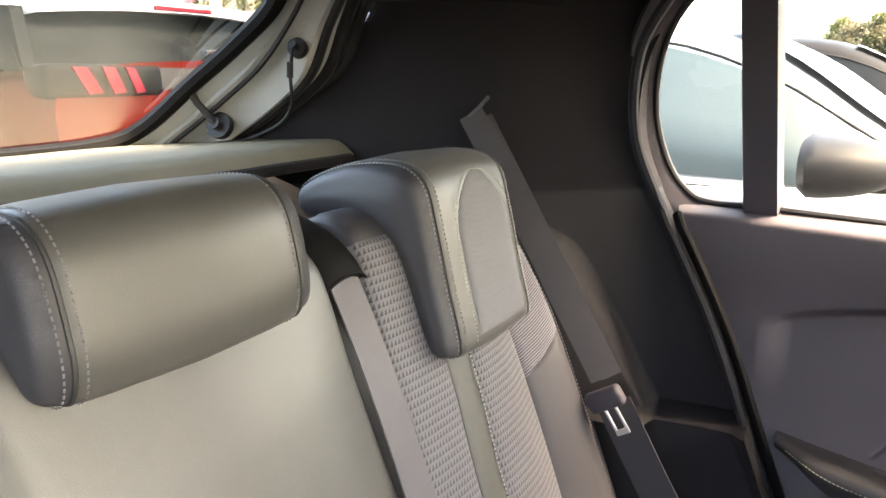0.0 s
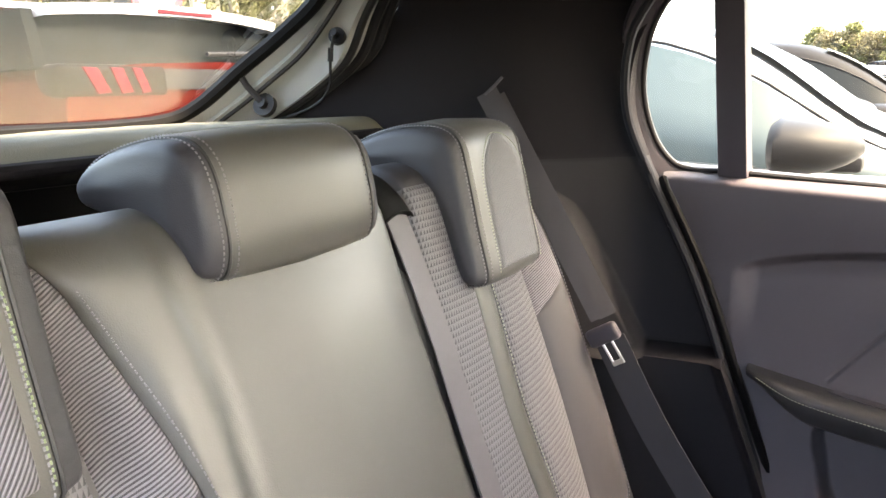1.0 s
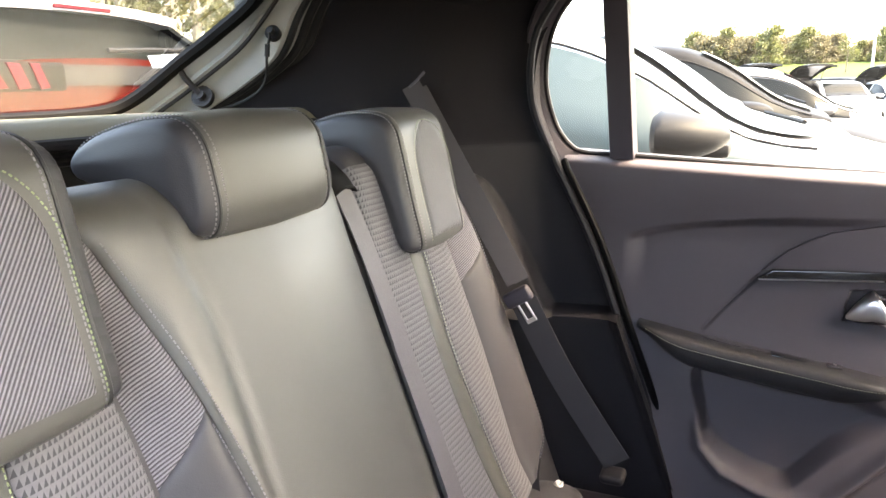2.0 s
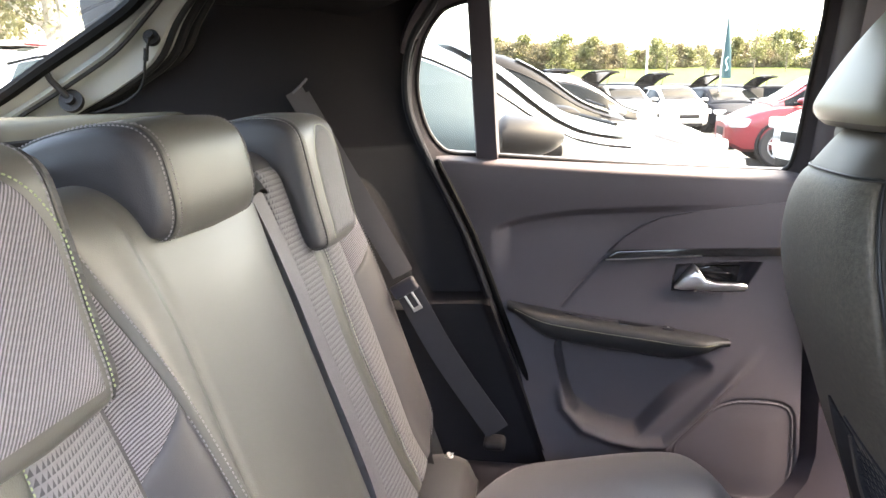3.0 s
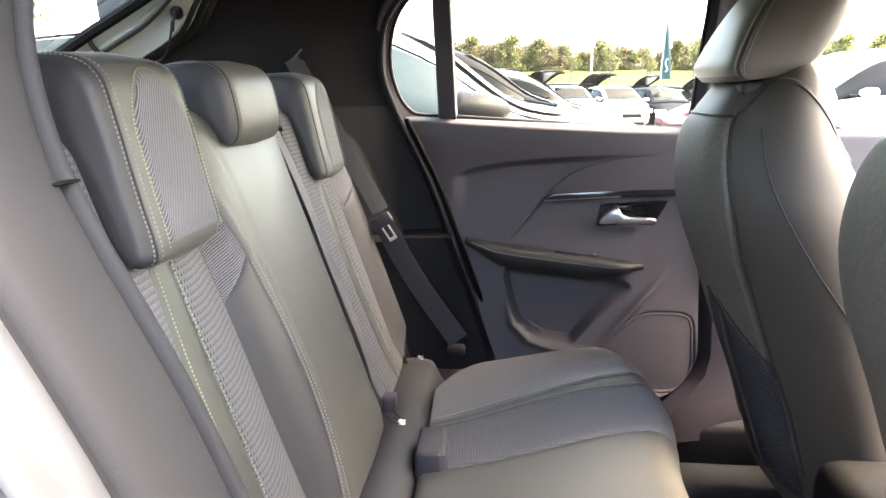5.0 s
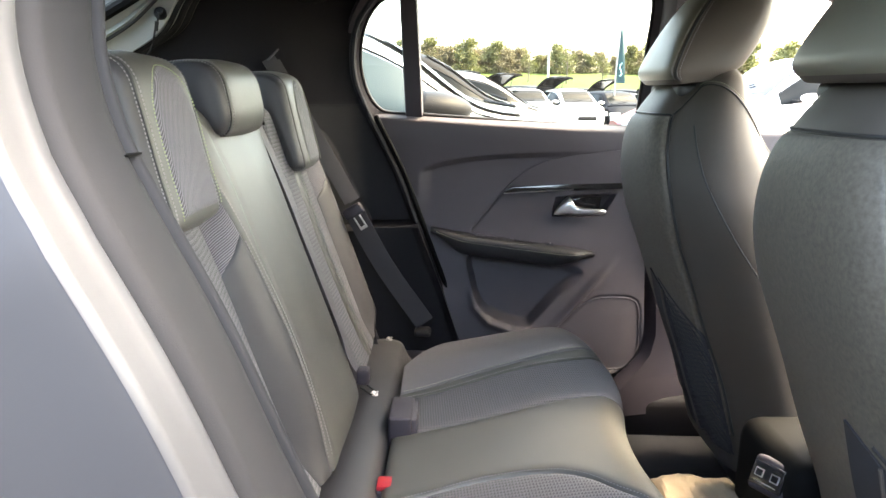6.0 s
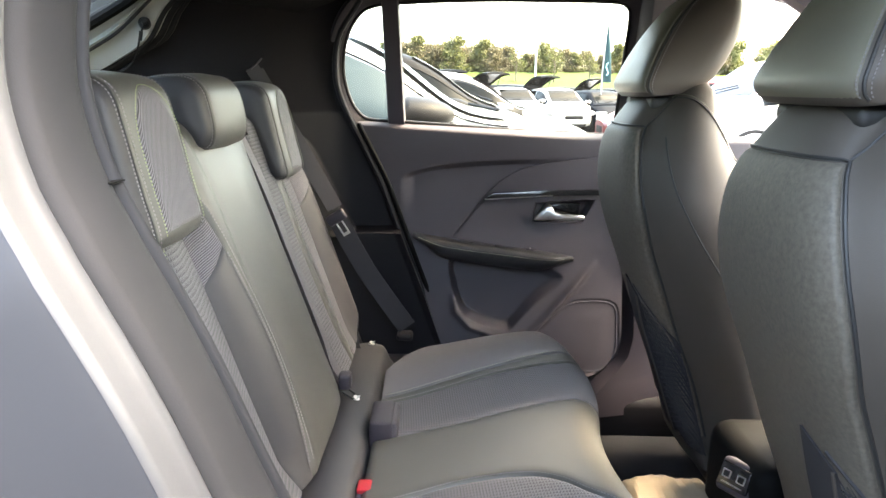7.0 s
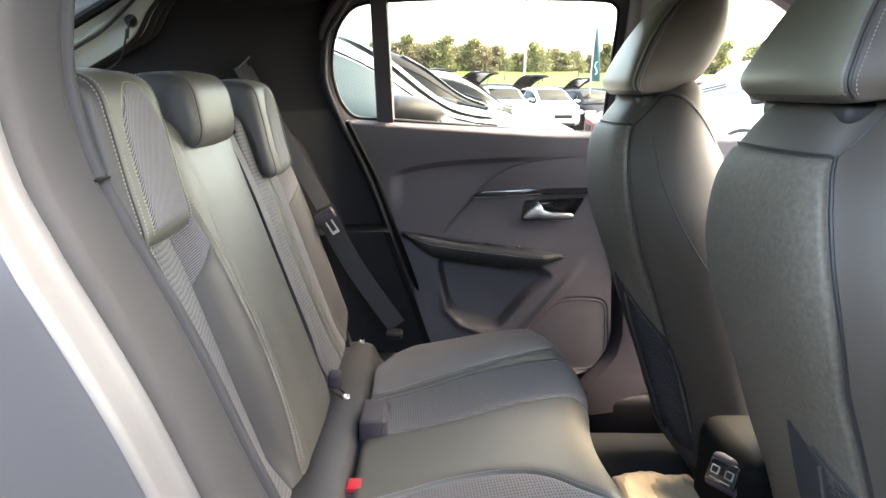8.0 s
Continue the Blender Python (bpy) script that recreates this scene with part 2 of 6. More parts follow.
def grid_bm(fn, nu, nv, bm=None, wrap_u=False):
    """A sheet from fn(u, v) -> place, or (place, uv), with u and v from 0 to 1."""
    bm = bm or bmesh.new()
    lay = bm.loops.layers.uv.verify()
    rows, uvs = [], {}
    cols = nu if wrap_u else nu + 1
    for j in range(nv + 1):
        row = []
        for i in range(cols):
            r = fn(i / nu, j / nv)
            co, uv = r if isinstance(r, tuple) and len(r) == 2 else (r, (i / nu, j / nv))
            vert = bm.verts.new(co)
            uvs[vert] = uv
            row.append(vert)
        rows.append(row)
    for j in range(nv):
        for i in range(nu):
            i2 = (i + 1) % cols
            f = bm.faces.new((rows[j][i], rows[j][i2], rows[j + 1][i2], rows[j + 1][i]))
            for lp in f.loops:
                lp[lay].uv = uvs[lp.vert]
    return bm, rows


def skirt(bm, rows, move):
    """Turns a sheet's border back by move, so that the panel has depth."""
    ring = rows[0] + [r[-1] for r in rows[1:]] + rows[-1][::-1][1:] + [r[0] for r in rows[::-1][1:-1]]
    low = [bm.verts.new(v.co + Vector(move)) for v in ring]
    n = len(ring)
    for i in range(n):
        bm.faces.new((ring[i], ring[(i + 1) % n], low[(i + 1) % n], low[i]))


def loft(rings, caps=True, bm=None):
    bm = bm or bmesh.new()
    vs = [[bm.verts.new(p) for p in r] for r in rings]
    n = len(rings[0])
    for a, b in zip(vs, vs[1:]):
        for i in range(n):
            bm.faces.new((a[i], a[(i + 1) % n], b[(i + 1) % n], b[i]))
    if caps:
        bm.faces.new(vs[0][::-1])
        bm.faces.new(vs[-1])
    return bm


def tube(pts, r, sides=8, bm=None, flat=1.0):
    """A round (or flattened) bar along points."""
    pts = [Vector(p) for p in pts]
    rings = []
    up = None
    for i, p in enumerate(pts):
        d = (pts[min(i + 1, len(pts) - 1)] - pts[max(i - 1, 0)]).normalized()
        if up is None:
            up = d.orthogonal().normalized()
        up = (up - d * up.dot(d)).normalized()
        side = d.cross(up)
        rings.append([p + (up * math.cos(a) * flat + side * math.sin(a)) * r for a in (2 * math.pi * k / sides for k in range(sides))])
    return loft(rings, True, bm)


def ribbon(pts, across, width, thick=0.0016, bm=None):
    """Flat webbing along points; across gives its width's direction."""
    rings = []
    a = Vector(across).normalized()
    pts = [Vector(p) for p in pts]
    for i, p in enumerate(pts):
        d = (pts[min(i + 1, len(pts) - 1)] - pts[max(i - 1, 0)]).normalized()
        s = (a - d * a.dot(d)).normalized()
        n = d.cross(s)
        rings.append([p + s * width / 2 + n * thick / 2, p + n * thick * 0.9, p - s * width / 2 + n * thick / 2, p - s * width / 2 - n * thick / 2, p + s * width / 2 - n * thick / 2])
    return loft(rings, True, bm)


def box(lo, hi, bevel=0.004, seg=2, bm=None):
    bm2 = bmesh.new()
    bmesh.ops.create_cube(bm2, size=1)
    for v in bm2.verts:
        v.co = Vector([(a + b) / 2 + c * (b - a) for a, b, c in zip(lo, hi, v.co)])
    if bevel:
        bmesh.ops.bevel(bm2, geom=bm2.edges[:], offset=bevel, segments=seg, profile=0.5, affect="EDGES")
    if bm is None:
        return bm2
    me = bpy.data.meshes.new("tmp")
    bm2.to_mesh(me)
    bm2.free()
    bm.from_mesh(me)
    bpy.data.meshes.remove(me)
    return bm


def plate(poly, to3d, depth, bevel=0.002, seg=2):
    """A flat outline with thickness: to3d(a, b, d) places it; rim rounded."""
    bm = bmesh.new()
    front = [bm.verts.new(to3d(a, b, 0)) for a, b in poly]
    back = [bm.verts.new(to3d(a, b, depth)) for a, b in poly]
    n = len(poly)
    f = bm.faces.new(front)
    bm.faces.new(back[::-1])
    for i in range(n):
        bm.faces.new((front[i], back[i], back[(i + 1) % n], front[(i + 1) % n]))
    if bevel:
        bmesh.ops.bevel(bm, geom=list(f.edges), offset=bevel, segments=seg, profile=0.5, affect="EDGES")
    return bm


def stitches(path, normal_of, pitch=0.0062, length=0.0042, r=0.0006):
    """Single threads along a line."""
    bm = bmesh.new()
    pts = [Vector(p) for p in path]
    dist = [0.0]
    for a, b in zip(pts, pts[1:]):
        dist.append(dist[-1] + (b - a).length)
    def at(s):
        i = max(k for k in range(len(dist) - 1) if dist[k] <= s)
        return pts[i].lerp(pts[i + 1], (s - dist[i]) / max(1e-9, dist[i + 1] - dist[i]))
    pitch, length, r = pitch * 0.74, length * 0.68, r * 1.08
    s = pitch * 0.5
    while s + length < dist[-1]:
        a, b = at(s), at(s + length)
        d = (b - a).normalized()
        n = Vector(normal_of(a)).normalized()
        t = d.cross(n).normalized()
        vs = []
        for p, k in ((a, 0.0), (a.lerp(b, 0.25), 1.0), (a.lerp(b, 0.75), 1.0), (b, 0.0)):
            vs.append([bm.verts.new(p + t * r), bm.verts.new(p + n * r * (0.5 + k * 1.3)), bm.verts.new(p - t * r)])
        for x, y in zip(vs, vs[1:]):
            for i in range(2):
                bm.faces.new((x[i], x[i + 1], y[i + 1], y[i]))
        s += pitch
    return bm


# ---- the car's shell: floor, roof lining, pillars ----
CY = 0.245                                  # the car's centre line
FAR, NEAR = 0.87, -0.36                     # door planes


def mirror_y(y):
    return 2 * CY - y


def roof_edge(x):
    return 1.352 - 0.042 * (1 - smooth01(-0.34, -0.17, x))


def roof_z(x, y):
    k = abs(y - CY) / 0.545
    drop = 0.03 * smooth01(-0.2, -0.56, x) if x < -0.2 else 0.05 * smooth01(0.7, 1.1, x)
    return roof_edge(x) + (0.055 - drop * 0.5) * (1 - k ** 4)


bm, rows = grid_bm(lambda u, v: (Vector((-0.56 + 1.38 * v, CY - 0.545 + 1.09 * u, roof_z(-0.56 + 1.38 * v, CY - 0.545 + 1.09 * u))), (u, v)), 40, 60)
skirt(bm, rows, (0, 0, 0.09))
tagged(part("ceiling", bm, HEADLINER), "black cloth roof lining of a small car", "ceiling", kind="structure")
for nm, s in (("roof_rail_far", 1), ("roof_rail_near", -1)):
    bm, rows = grid_bm(lambda u, v: Vector((-0.58 + 1.42 * v, CY + s * (0.535 + 0.13 * u), roof_edge(-0.58 + 1.42 * v) + 0.003 + 0.03 * u * u)), 6, 60)
    skirt(bm, rows, (0, 0, 0.05))
    tagged(part(nm, bm, HEADLINER), "black cloth edge of the roof lining over the door", "ceiling", kind="structure")
bm = bmesh.new()
grid_bm(lambda u, v: Vector((-0.62 + 1.47 * v, CY - 0.66 + 1.32 * u, 1.455 - 0.05 * abs(2 * u - 1) ** 3 - 0.05 * abs(2 * v - 1) ** 4)), 20, 20, bm)
tagged(part("roof_skin", bm, SILVER), "grey painted car roof panel", "roof", kind="structure")

bm, rows = grid_bm(lambda u, v: Vector((-0.25 + 1.5 * u, -0.38 + 1.3 * v, 0.27 + 0.10 * math.exp(-((v * 1.3 - 0.38 - CY) / 0.11) ** 4) + 0.004 * noise.noise(Vector((u * 9, v * 9, 0))))), 50, 60)
skirt(bm, rows, (0, 0, -0.04))
tagged(part("floor", bm, CARPET), "black carpeted car floor with a centre tunnel", "floor", kind="structure")
for nm, y0, y1 in (("sill_far", 0.80, 0.98), ("sill_near", -0.46, -0.33)):
    bm = box((-0.05, y0, 0.25), (1.25, y1, 0.372), 0.025, 4)
    tagged(part(nm, bm, TRIM), "black plastic door sill trim", "sill", kind="structure")

# seal line round the tailgate opening, the rear end of the pillar trim
SEAL_X = curve([(1.10, -0.84), (1.149, -0.753), (1.20, -0.65), (1.247, -0.575), (1.294, -0.545), (1.36, -0.50)])
# rear edge of the door opening
EDGE_X = curve([(0.40, 0.075), (0.531, 0.025), (0.658, -0.019), (0.793, -0.068), (0.923, -0.115), (1.014, -0.158), (1.093, -0.198), (1.17, -0.220), (1.266, -0.208), (1.33, -0.165)])
TRIM_Y = curve([(-0.80, 0.655), (-0.60, 0.675), (-0.45, 0.715), (-0.36, 0.748), (-0.27, 0.808), (-0.20, 0.848), (-0.05, 0.862), (0.1, 0.862)])


def pillar_trim(u, v):
    """The inside of the rear pillar: upper cheek, a step at the belt line, the lower bulge beside the seat and its ledge."""
    z = 0.47 + 0.86 * v
    xr = SEAL_X(z) if z > 1.149 else -0.753 + 0.35 * smooth01(1.149, 1.0, z)
    xf = EDGE_X(z) - 0.006
    x = xr + (xf - xr) * u
    y = TRIM_Y(x)
    y += 0.004 * smooth01(1.092, 1.100, z)
    # the step beside the seat: a rounded lobe, and a ledge low down
    lobe = curve([(0.80, -0.185), (0.86, -0.215), (0.954, -0.254), (1.03, -0.293), (1.062, -0.335)])(z) if 0.80 < z < 1.064 else -9.0
    if z < 1.09 and x < lobe:
        y -= 0.034 * smooth01(0.0, 0.011, lobe - x)
    if z < 0.815:
        y -= 0.042 * smooth01(0.814, 0.805, z) * smooth01(-0.30, -0.20, x)
    y -= 0.012 * smooth01(0.02, 0.0, xf - x) if xf - x < 0.02 else 0
    return Vector((x, y, z))


for nm, side, v0, v1, cover, note in (("pillar_trim_far_upper", 1, 0.728, 1.09, HEADLINER, "black cloth-covered upper trim of the rear pillar"), ("pillar_trim_far_lower", 1, 0.0, 0.730, TRIM, "black grained plastic lower trim of the rear pillar"),
                                      ("pillar_trim_near_upper", -1, 0.728, 1.09, HEADLINER, "black cloth-covered upper trim of the rear pillar"), ("pillar_trim_near_lower", -1, 0.0, 0.730, TRIM, "black grained plastic lower trim of the rear pillar")):
    def trim_at(u, v):
        p = pillar_trim(u, v0 + (v1 - v0) * v)
        return p if side > 0 else Vector((p.x - 0.045 * smooth01(0.4, 1.0, u), mirror_y(p.y), p.z))
    bm, rows = grid_bm(trim_at, 130 if side > 0 else 40, int((v1 - v0) * (220 if side > 0 else 60)))
    skirt(bm, rows, (0, 0.03 * side, 0))
    tagged(part(nm, bm, cover), note, "pillar trim", kind="structure")
for side in (1, -1):
    bm, rows = grid_bm(lambda u, v: Vector((-0.95 + 0.55 * u, CY + side * (0.855 - 0.12 * v), 0.3 + 1.1 * v)), 10, 14)
    tagged(part("quarter_panel_far" if side > 0 else "quarter_panel_near", bm, SILVER), "grey rear quarter panel of the car", "body panel", kind="structure")

# parcel shelf and the panel that closes the boot
bm, rows = grid_bm(lambda u, v: Vector((-0.932 + 0.378 * u, -0.19 + 0.87 * v, 1.158 + 0.006 * u - 0.020 * max(0.0, (u - 0.90) / 0.10) ** 2 + 0.0015 * noise.noise(Vector((u * 6, v * 12, 0))))), 30, 40)
skirt(bm, rows, (-0.006, 0, -0.012))
shelf = part("parcel_shelf", bm, SHELF)
tagged(shelf, "dark flocked parcel shelf behind the rear seat", "parcel shelf")
part("front_edge", tube([Vector((-0.556, -0.185 + 0.86 * k / 12, 1.139)) for k in range(13)], 0.007, 8), HEADLINER, shelf, "black rubbery front edge")
for y in (-0.195, 0.688):
    part("hinge_pin", tube([Vector((-0.60, y - 0.012, 1.150)), Vector((-0.60, y + 0.012, 1.150))], 0.008, 8), RIM_BLACK, shelf)
bm = box((-1.0, -0.62, 0.3), (-0.94, 1.11, 1.14), 0.01)
tagged(part("tailgate_lower", bm, RIM_BLACK), "black plastic lower tailgate lining", "tailgate", kind="structure")

# tailgate frame with its glass
GA = [(-0.545, 0.575, 1.358), (-0.60, 0.597, 1.322), (-0.675, 0.595, 1.278), (-0.74, 0.582, 1.238), (-0.82, 0.568, 1.188), (-0.858, 0.535, 1.165), (-0.868, 0.44, 1.158), (-0.868, 0.245, 1.158)]
GB = [(-0.49, 0.625, 1.345), (-0.552, 0.645, 1.295), (-0.595, 0.648, 1.232), (-0.66, 0.648, 1.190), (-0.74, 0.645, 1.150), (-0.80, 0.630, 1.115), (-0.85, 0.50, 1.10), (-0.86, 0.245, 1.10)]
GC = [(-0.475, 0.655, 1.350), (-0.535, 0.690, 1.296), (-0.570, 0.694, 1.243), (-0.645, 0.692, 1.196), (-0.745, 0.684, 1.145), (-0.81, 0.66, 1.10), (-0.86, 0.55, 1.08), (-0.87, 0.245, 1.08)]


def both_sides(pts, n):
    half = smooth_path(pts, n)
    return half + [Vector((p.x, mirror_y(p.y), p.z)) for p in half[::-1][1:]]


A_LINE = both_sides(GA, 40)
B_LINE, C_LINE = both_sides([(x - 0.006, y - 0.010, z + 0.010) for x, y, z in GB], 40), both_sides([(x - 0.006, y - 0.010, z + 0.010) for x, y, z in GC], 40)
tailgate = empty("tailgate", "grey painted tailgate frame with glued-in rear window", "tailgate")
AB = list(zip(A_LINE, B_LINE))
FL = curve([(0.0, 0.0), (0.3, 0.004), (0.42, -0.006), (0.55, 0.003), (1.0, 0.0)])
n_ab = len(AB) - 1
bm, rows = grid_bm(lambda u, v: AB[round(v * n_ab)][0].lerp(AB[round(v * n_ab)][1], u) + Vector((0, (1 if v < 0.5 else -1) * FL(u) * 1.6, 0)), 14, n_ab)
part("inner_flange", bm, BODY_PAINT_LIT, tailgate)
part("groove", tube([a.lerp(b, 0.46) + Vector((0.002, -0.003 if k <= n_ab // 2 else 0.003, -0.002)) for k, (a, b) in enumerate(AB)], 0.0036, 6), RUBBER, tailgate)
part("glass_rim", tube(A_LINE, 0.0115, 8), RIM_BLACK, tailgate)
bm, rows = grid_bm(lambda u, v: A_LINE[round(u * 39)].lerp(A_LINE[n_ab - round(u * 39)], v) + Vector((0, 0, 0.002)), 39, 10)
pane = part("rear_window", bm, PANE_REAR, tailgate, "clear rear window glass")
pane.visible_shadow = False
seal = empty("tailgate_seal", "black rubber tailgate seal with two ribs", "seal")
part("outer_rib", tube([c.lerp(b, 0.30) for b, c in zip(B_LINE, C_LINE)], 0.0085, 8), RUBBER, seal)
part("inner_rib", tube([c.lerp(b, 0.72) for b, c in zip(B_LINE, C_LINE)], 0.0065, 8), RUBBER, seal)
bm, rows = grid_bm(lambda u, v: B_LINE[round(v * n_ab)].lerp(C_LINE[round(v * n_ab)], u), 4, n_ab)
part("channel", bm, BODY_PAINT_LIT, seal)
tagged(part("lining_lip", tube([c + Vector((0.004, 0, 0.004)) for c in C_LINE], 0.010, 8), RUBBER, seal))
bm = box((-0.60, CY - 0.55, 1.352), (-0.47, CY + 0.55, 1.44), 0.02, 3)
tagged(part("rear_header", bm, HEADLINER), "black trim over the tailgate", "header", kind="structure")

# shelf cord between the two rubber studs on the tailgate frame
cord = empty("shelf_cord", "black parcel shelf cord looped over two rubber studs", "cord")


def stud(p, r):
    d = Vector((0.25, -0.9, 0.35)).normalized()
    bmx = tube([Vector(p) - d * 0.004, Vector(p) + d * 0.004, Vector(p) + d * 0.006], r, 16)
    tube([Vector(p) + d * 0.004, Vector(p) + d * 0.014, Vector(p) + d * 0.016], r * 0.45, 10, bmx)
    return bmx


TOP_STUD, LOW_STUD = Vector((-0.589, 0.628, 1.277)), Vector((-0.727, 0.612, 1.183))
part("upper_stud", stud(TOP_STUD, 0.012), RUBBER, cord)
part("lower_stud", stud(LOW_STUD, 0.018), RUBBER, cord)
part("clip", tube([(-0.746, 0.580, 1.236), (-0.74, 0.588, 1.215), LOW_STUD + Vector((0.003, -0.012, 0.006))], 0.005, 8), RUBBER, cord)
part("string", tube(smooth_path([TOP_STUD + Vector((0.004, -0.014, 0)), (-0.60, 0.622, 1.246), (-0.622, 0.640, 1.205), (-0.66, 0.640, 1.178), (-0.735, 0.628, 1.157), (-0.79, 0.62, 1.147), (-0.80, 0.61, 1.137)], 40), 0.0022, 6), RUBBER, cord)
part("knot", tube([TOP_STUD + Vector((-0.004, -0.012, -0.016)), TOP_STUD + Vector((-0.008, -0.010, -0.034))], 0.004, 8), RUBBER, cord)


# ---- rear seat backrest ----
SLOPE, S0, RT = 0.34, 1.075, 0.06
A0 = math.atan(SLOPE)


def back_x(z):
    return -0.155 - SLOPE * (z - 0.55)


RELIEF = curve([(-0.34, -0.010), (-0.26, 0.012), (-0.205, -0.006), (-0.12, -0.012), (-0.03, -0.015), (0.046, -0.028), (0.072, -0.010), (0.098, 0.004), (0.131, 0.004), (0.18, 0.007), (0.25, 0.011), (0.33, 0.006), (0.375, -0.005), (0.398, -0.015), (0.425, -0.011),
                (0.52, -0.006), (0.60, -0.008), (0.655, -0.018), (0.685, -0.004), (0.716, 0.005), (0.755, -0.010), (0.80, -0.040)])


def bulge(y, s):
    """How far the sculpted face stands proud: hollow cloth seats between raised bolsters."""
    crease = 0.0030 * math.exp(-((y - C_LEFT(s)) / 0.006) ** 2) - 0.0022 * math.exp(-((y - C_LEFT(s) + 0.013) / 0.008) ** 2)
    return RELIEF(y) * smooth01(0.54, 0.64, s) * (0.35 + 0.65 * smooth01(1.10, 0.99, s)) - crease * smooth01(0.62, 0.80, s)


def back_point(y, s, off=0.0):
    """A place on the backrest's face: s is the height until the top edge turns over."""
    if s <= S0:
        p, a = Vector((back_x(s) + bulge(y, s), y, s)), A0
    else:
        a = A0 + (s - S0) / RT
        b = bulge(y, S0) * max(0, math.cos(a))
        p = Vector((back_x(S0) - RT * math.cos(A0) + RT * math.cos(a) + b, y, S0 - RT * math.sin(A0) + RT * math.sin(a)))
    return p + Vector((math.cos(a), 0, math.sin(a))) * off


def back_normal(p):
    return Vector((math.cos(A0), 0, math.sin(A0)))


def puff(e, depth=0.007, reach=0.0048):
    return depth * (1 - math.exp(-max(e, 0) / reach)) - depth * 0.6


def back_panel(name, fa, fb, s0, s1, material, parent, nv=60, nu=14, label="", s0b=None, s1b=None, deep=0.007):
    """One upholstered panel between two seam lines; s0b, s1b: the other end of a slanting hem."""
    s0b, s1b = s0 if s0b is None else s0b, s1 if s1b is None else s1b

    def f(u, v):
        uu = 0.5 - 0.5 * math.cos(math.pi * u)
        vv = v
        lo, hi = s0 + (s0b - s0) * uu, s1 + (s1b - s1) * uu
        s = lo + (hi - lo) * vv
        ya, yb = fa(s), fb(s)
        y = ya + (yb - ya) * uu
        e = min(uu * (yb - ya), (1 - uu) * (yb - ya), (s - lo) + 0.004, (hi - s) + 0.004)
        return back_point(y, s, puff(e, deep)), (y, s * 1.055)
    bmx, rws = grid_bm(f, nu, nv)
    skirt(bmx, rws, (-0.02, 0, -0.006))
    return part(name, bmx, material, parent, label, auto=60)


def back_stitch(name, fy, s0, s1, material, parent, lift=0.0022, pitch=0.0062, label=""):
    pts = [back_point(fy(s0 + (s1 - s0) * k / 80), s0 + (s1 - s0) * k / 80, lift) for k in range(81)]
    return part(name, stitches(pts, back_normal, pitch, pitch * 0.68), material, parent, label, smooth=False)


def const(v):
    return lambda s: v


def plus(f, d):
    return lambda s: f(s) + d


def back_body(name, y0, y1, top, parent):
    rings = []
    for z in (0.50, 0.7, 0.9, 1.0, 1.05, top - 0.012, top):
        k = 0.0 if z < top - 0.005 else 0.012
        xf = back_x(min(z, 1.03)) - 0.030 - (0.02 if z > 1.04 else 0) - (0.02 if z > top - 0.02 else 0)
        rings.append([(xf - k, y0 + k, z), (xf - k, y1 - k, z), (back_x(z) - 0.12 + k, y1 - k, z), (back_x(z) - 0.12 + k, y0 + k, z)])
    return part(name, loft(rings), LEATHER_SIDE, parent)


L_STRIPE_A = curve([(0.58, -0.126), (0.80, -0.114), (0.875, -0.111), (0.97, -0.098), (1.10, -0.090)])
L_STRIPE_B = curve([(0.58, -0.076), (0.80, -0.065), (0.88, -0.062), (0.967, -0.056), (1.10, -0.050)])
L_CLOTH = curve([(0.58, 0.046), (0.731, 0.044), (0.886, 0.046), (0.977, 0.040), (1.085, 0.030)])
L_SEAM = curve([(0.58, 0.084), (0.64, 0.098), (0.71, 0.113), (0.78, 0.117), (0.86, 0.107), (0.94, 0.094), (1.0, 0.080), (1.07, 0.058), (1.10, 0.046)])
C_LEFT = curve([(0.58, 0.126), (0.70, 0.134), (0.86, 0.130), (0.93, 0.131), (1.0, 0.131), (1.07, 0.122), (1.16, 0.108)])
C_RIGHT = curve([(0.58, 0.350), (0.612, 0.382), (0.66, 0.397), (0.77, 0.404), (0.90, 0.398), (1.06, 0.384), (1.16, 0.374)])
R_LEFT = curve([(0.58, 0.428), (0.785, 0.426), (0.973, 0.428), (1.073, 0.432), (1.16, 0.435)])
R_STRIPE_A = curve([(0.58, 0.540), (0.63, 0.526), (0.70, 0.512), (0.83, 0.501), (0.95, 0.510), (1.10, 0.515)])
R_STRIPE_B = curve([(0.58, 0.570), (0.65, 0.558), (0.70, 0.550), (0.83, 0.537), (0.92, 0.545), (1.10, 0.552)])
R_CLOTH = curve([(0.58, 0.642), (0.70, 0.652), (0.796, 0.657), (0.90, 0.656), (0.973, 0.652), (1.085, 0.648)])
R_SEAM = curve([(0.58, 0.668), (0.61, 0.702), (0.65, 0.738), (0.72, 0.751), (0.84, 0.735), (0.945, 0.722), (1.035, 0.702), (1.085, 0.690), (1.10, 0.688)])

wide_back = empty("split_rear_seat", "black leather and patterned cloth folding rear seat, wide section upright", "rear seat")
back_body("shell", -0.33, 0.388, 1.10, wide_back)
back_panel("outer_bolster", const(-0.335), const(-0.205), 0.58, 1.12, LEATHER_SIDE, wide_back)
back_panel("cloth_panel", const(-0.205), L_STRIPE_A, 0.58, 1.10, CLOTH, wide_back, label="grey and black triangle-woven cloth")
back_panel("band", L_STRIPE_A, L_STRIPE_B, 0.58, 1.10, BAND, wide_back, nu=8, label="olive grey leather band", deep=0.005)
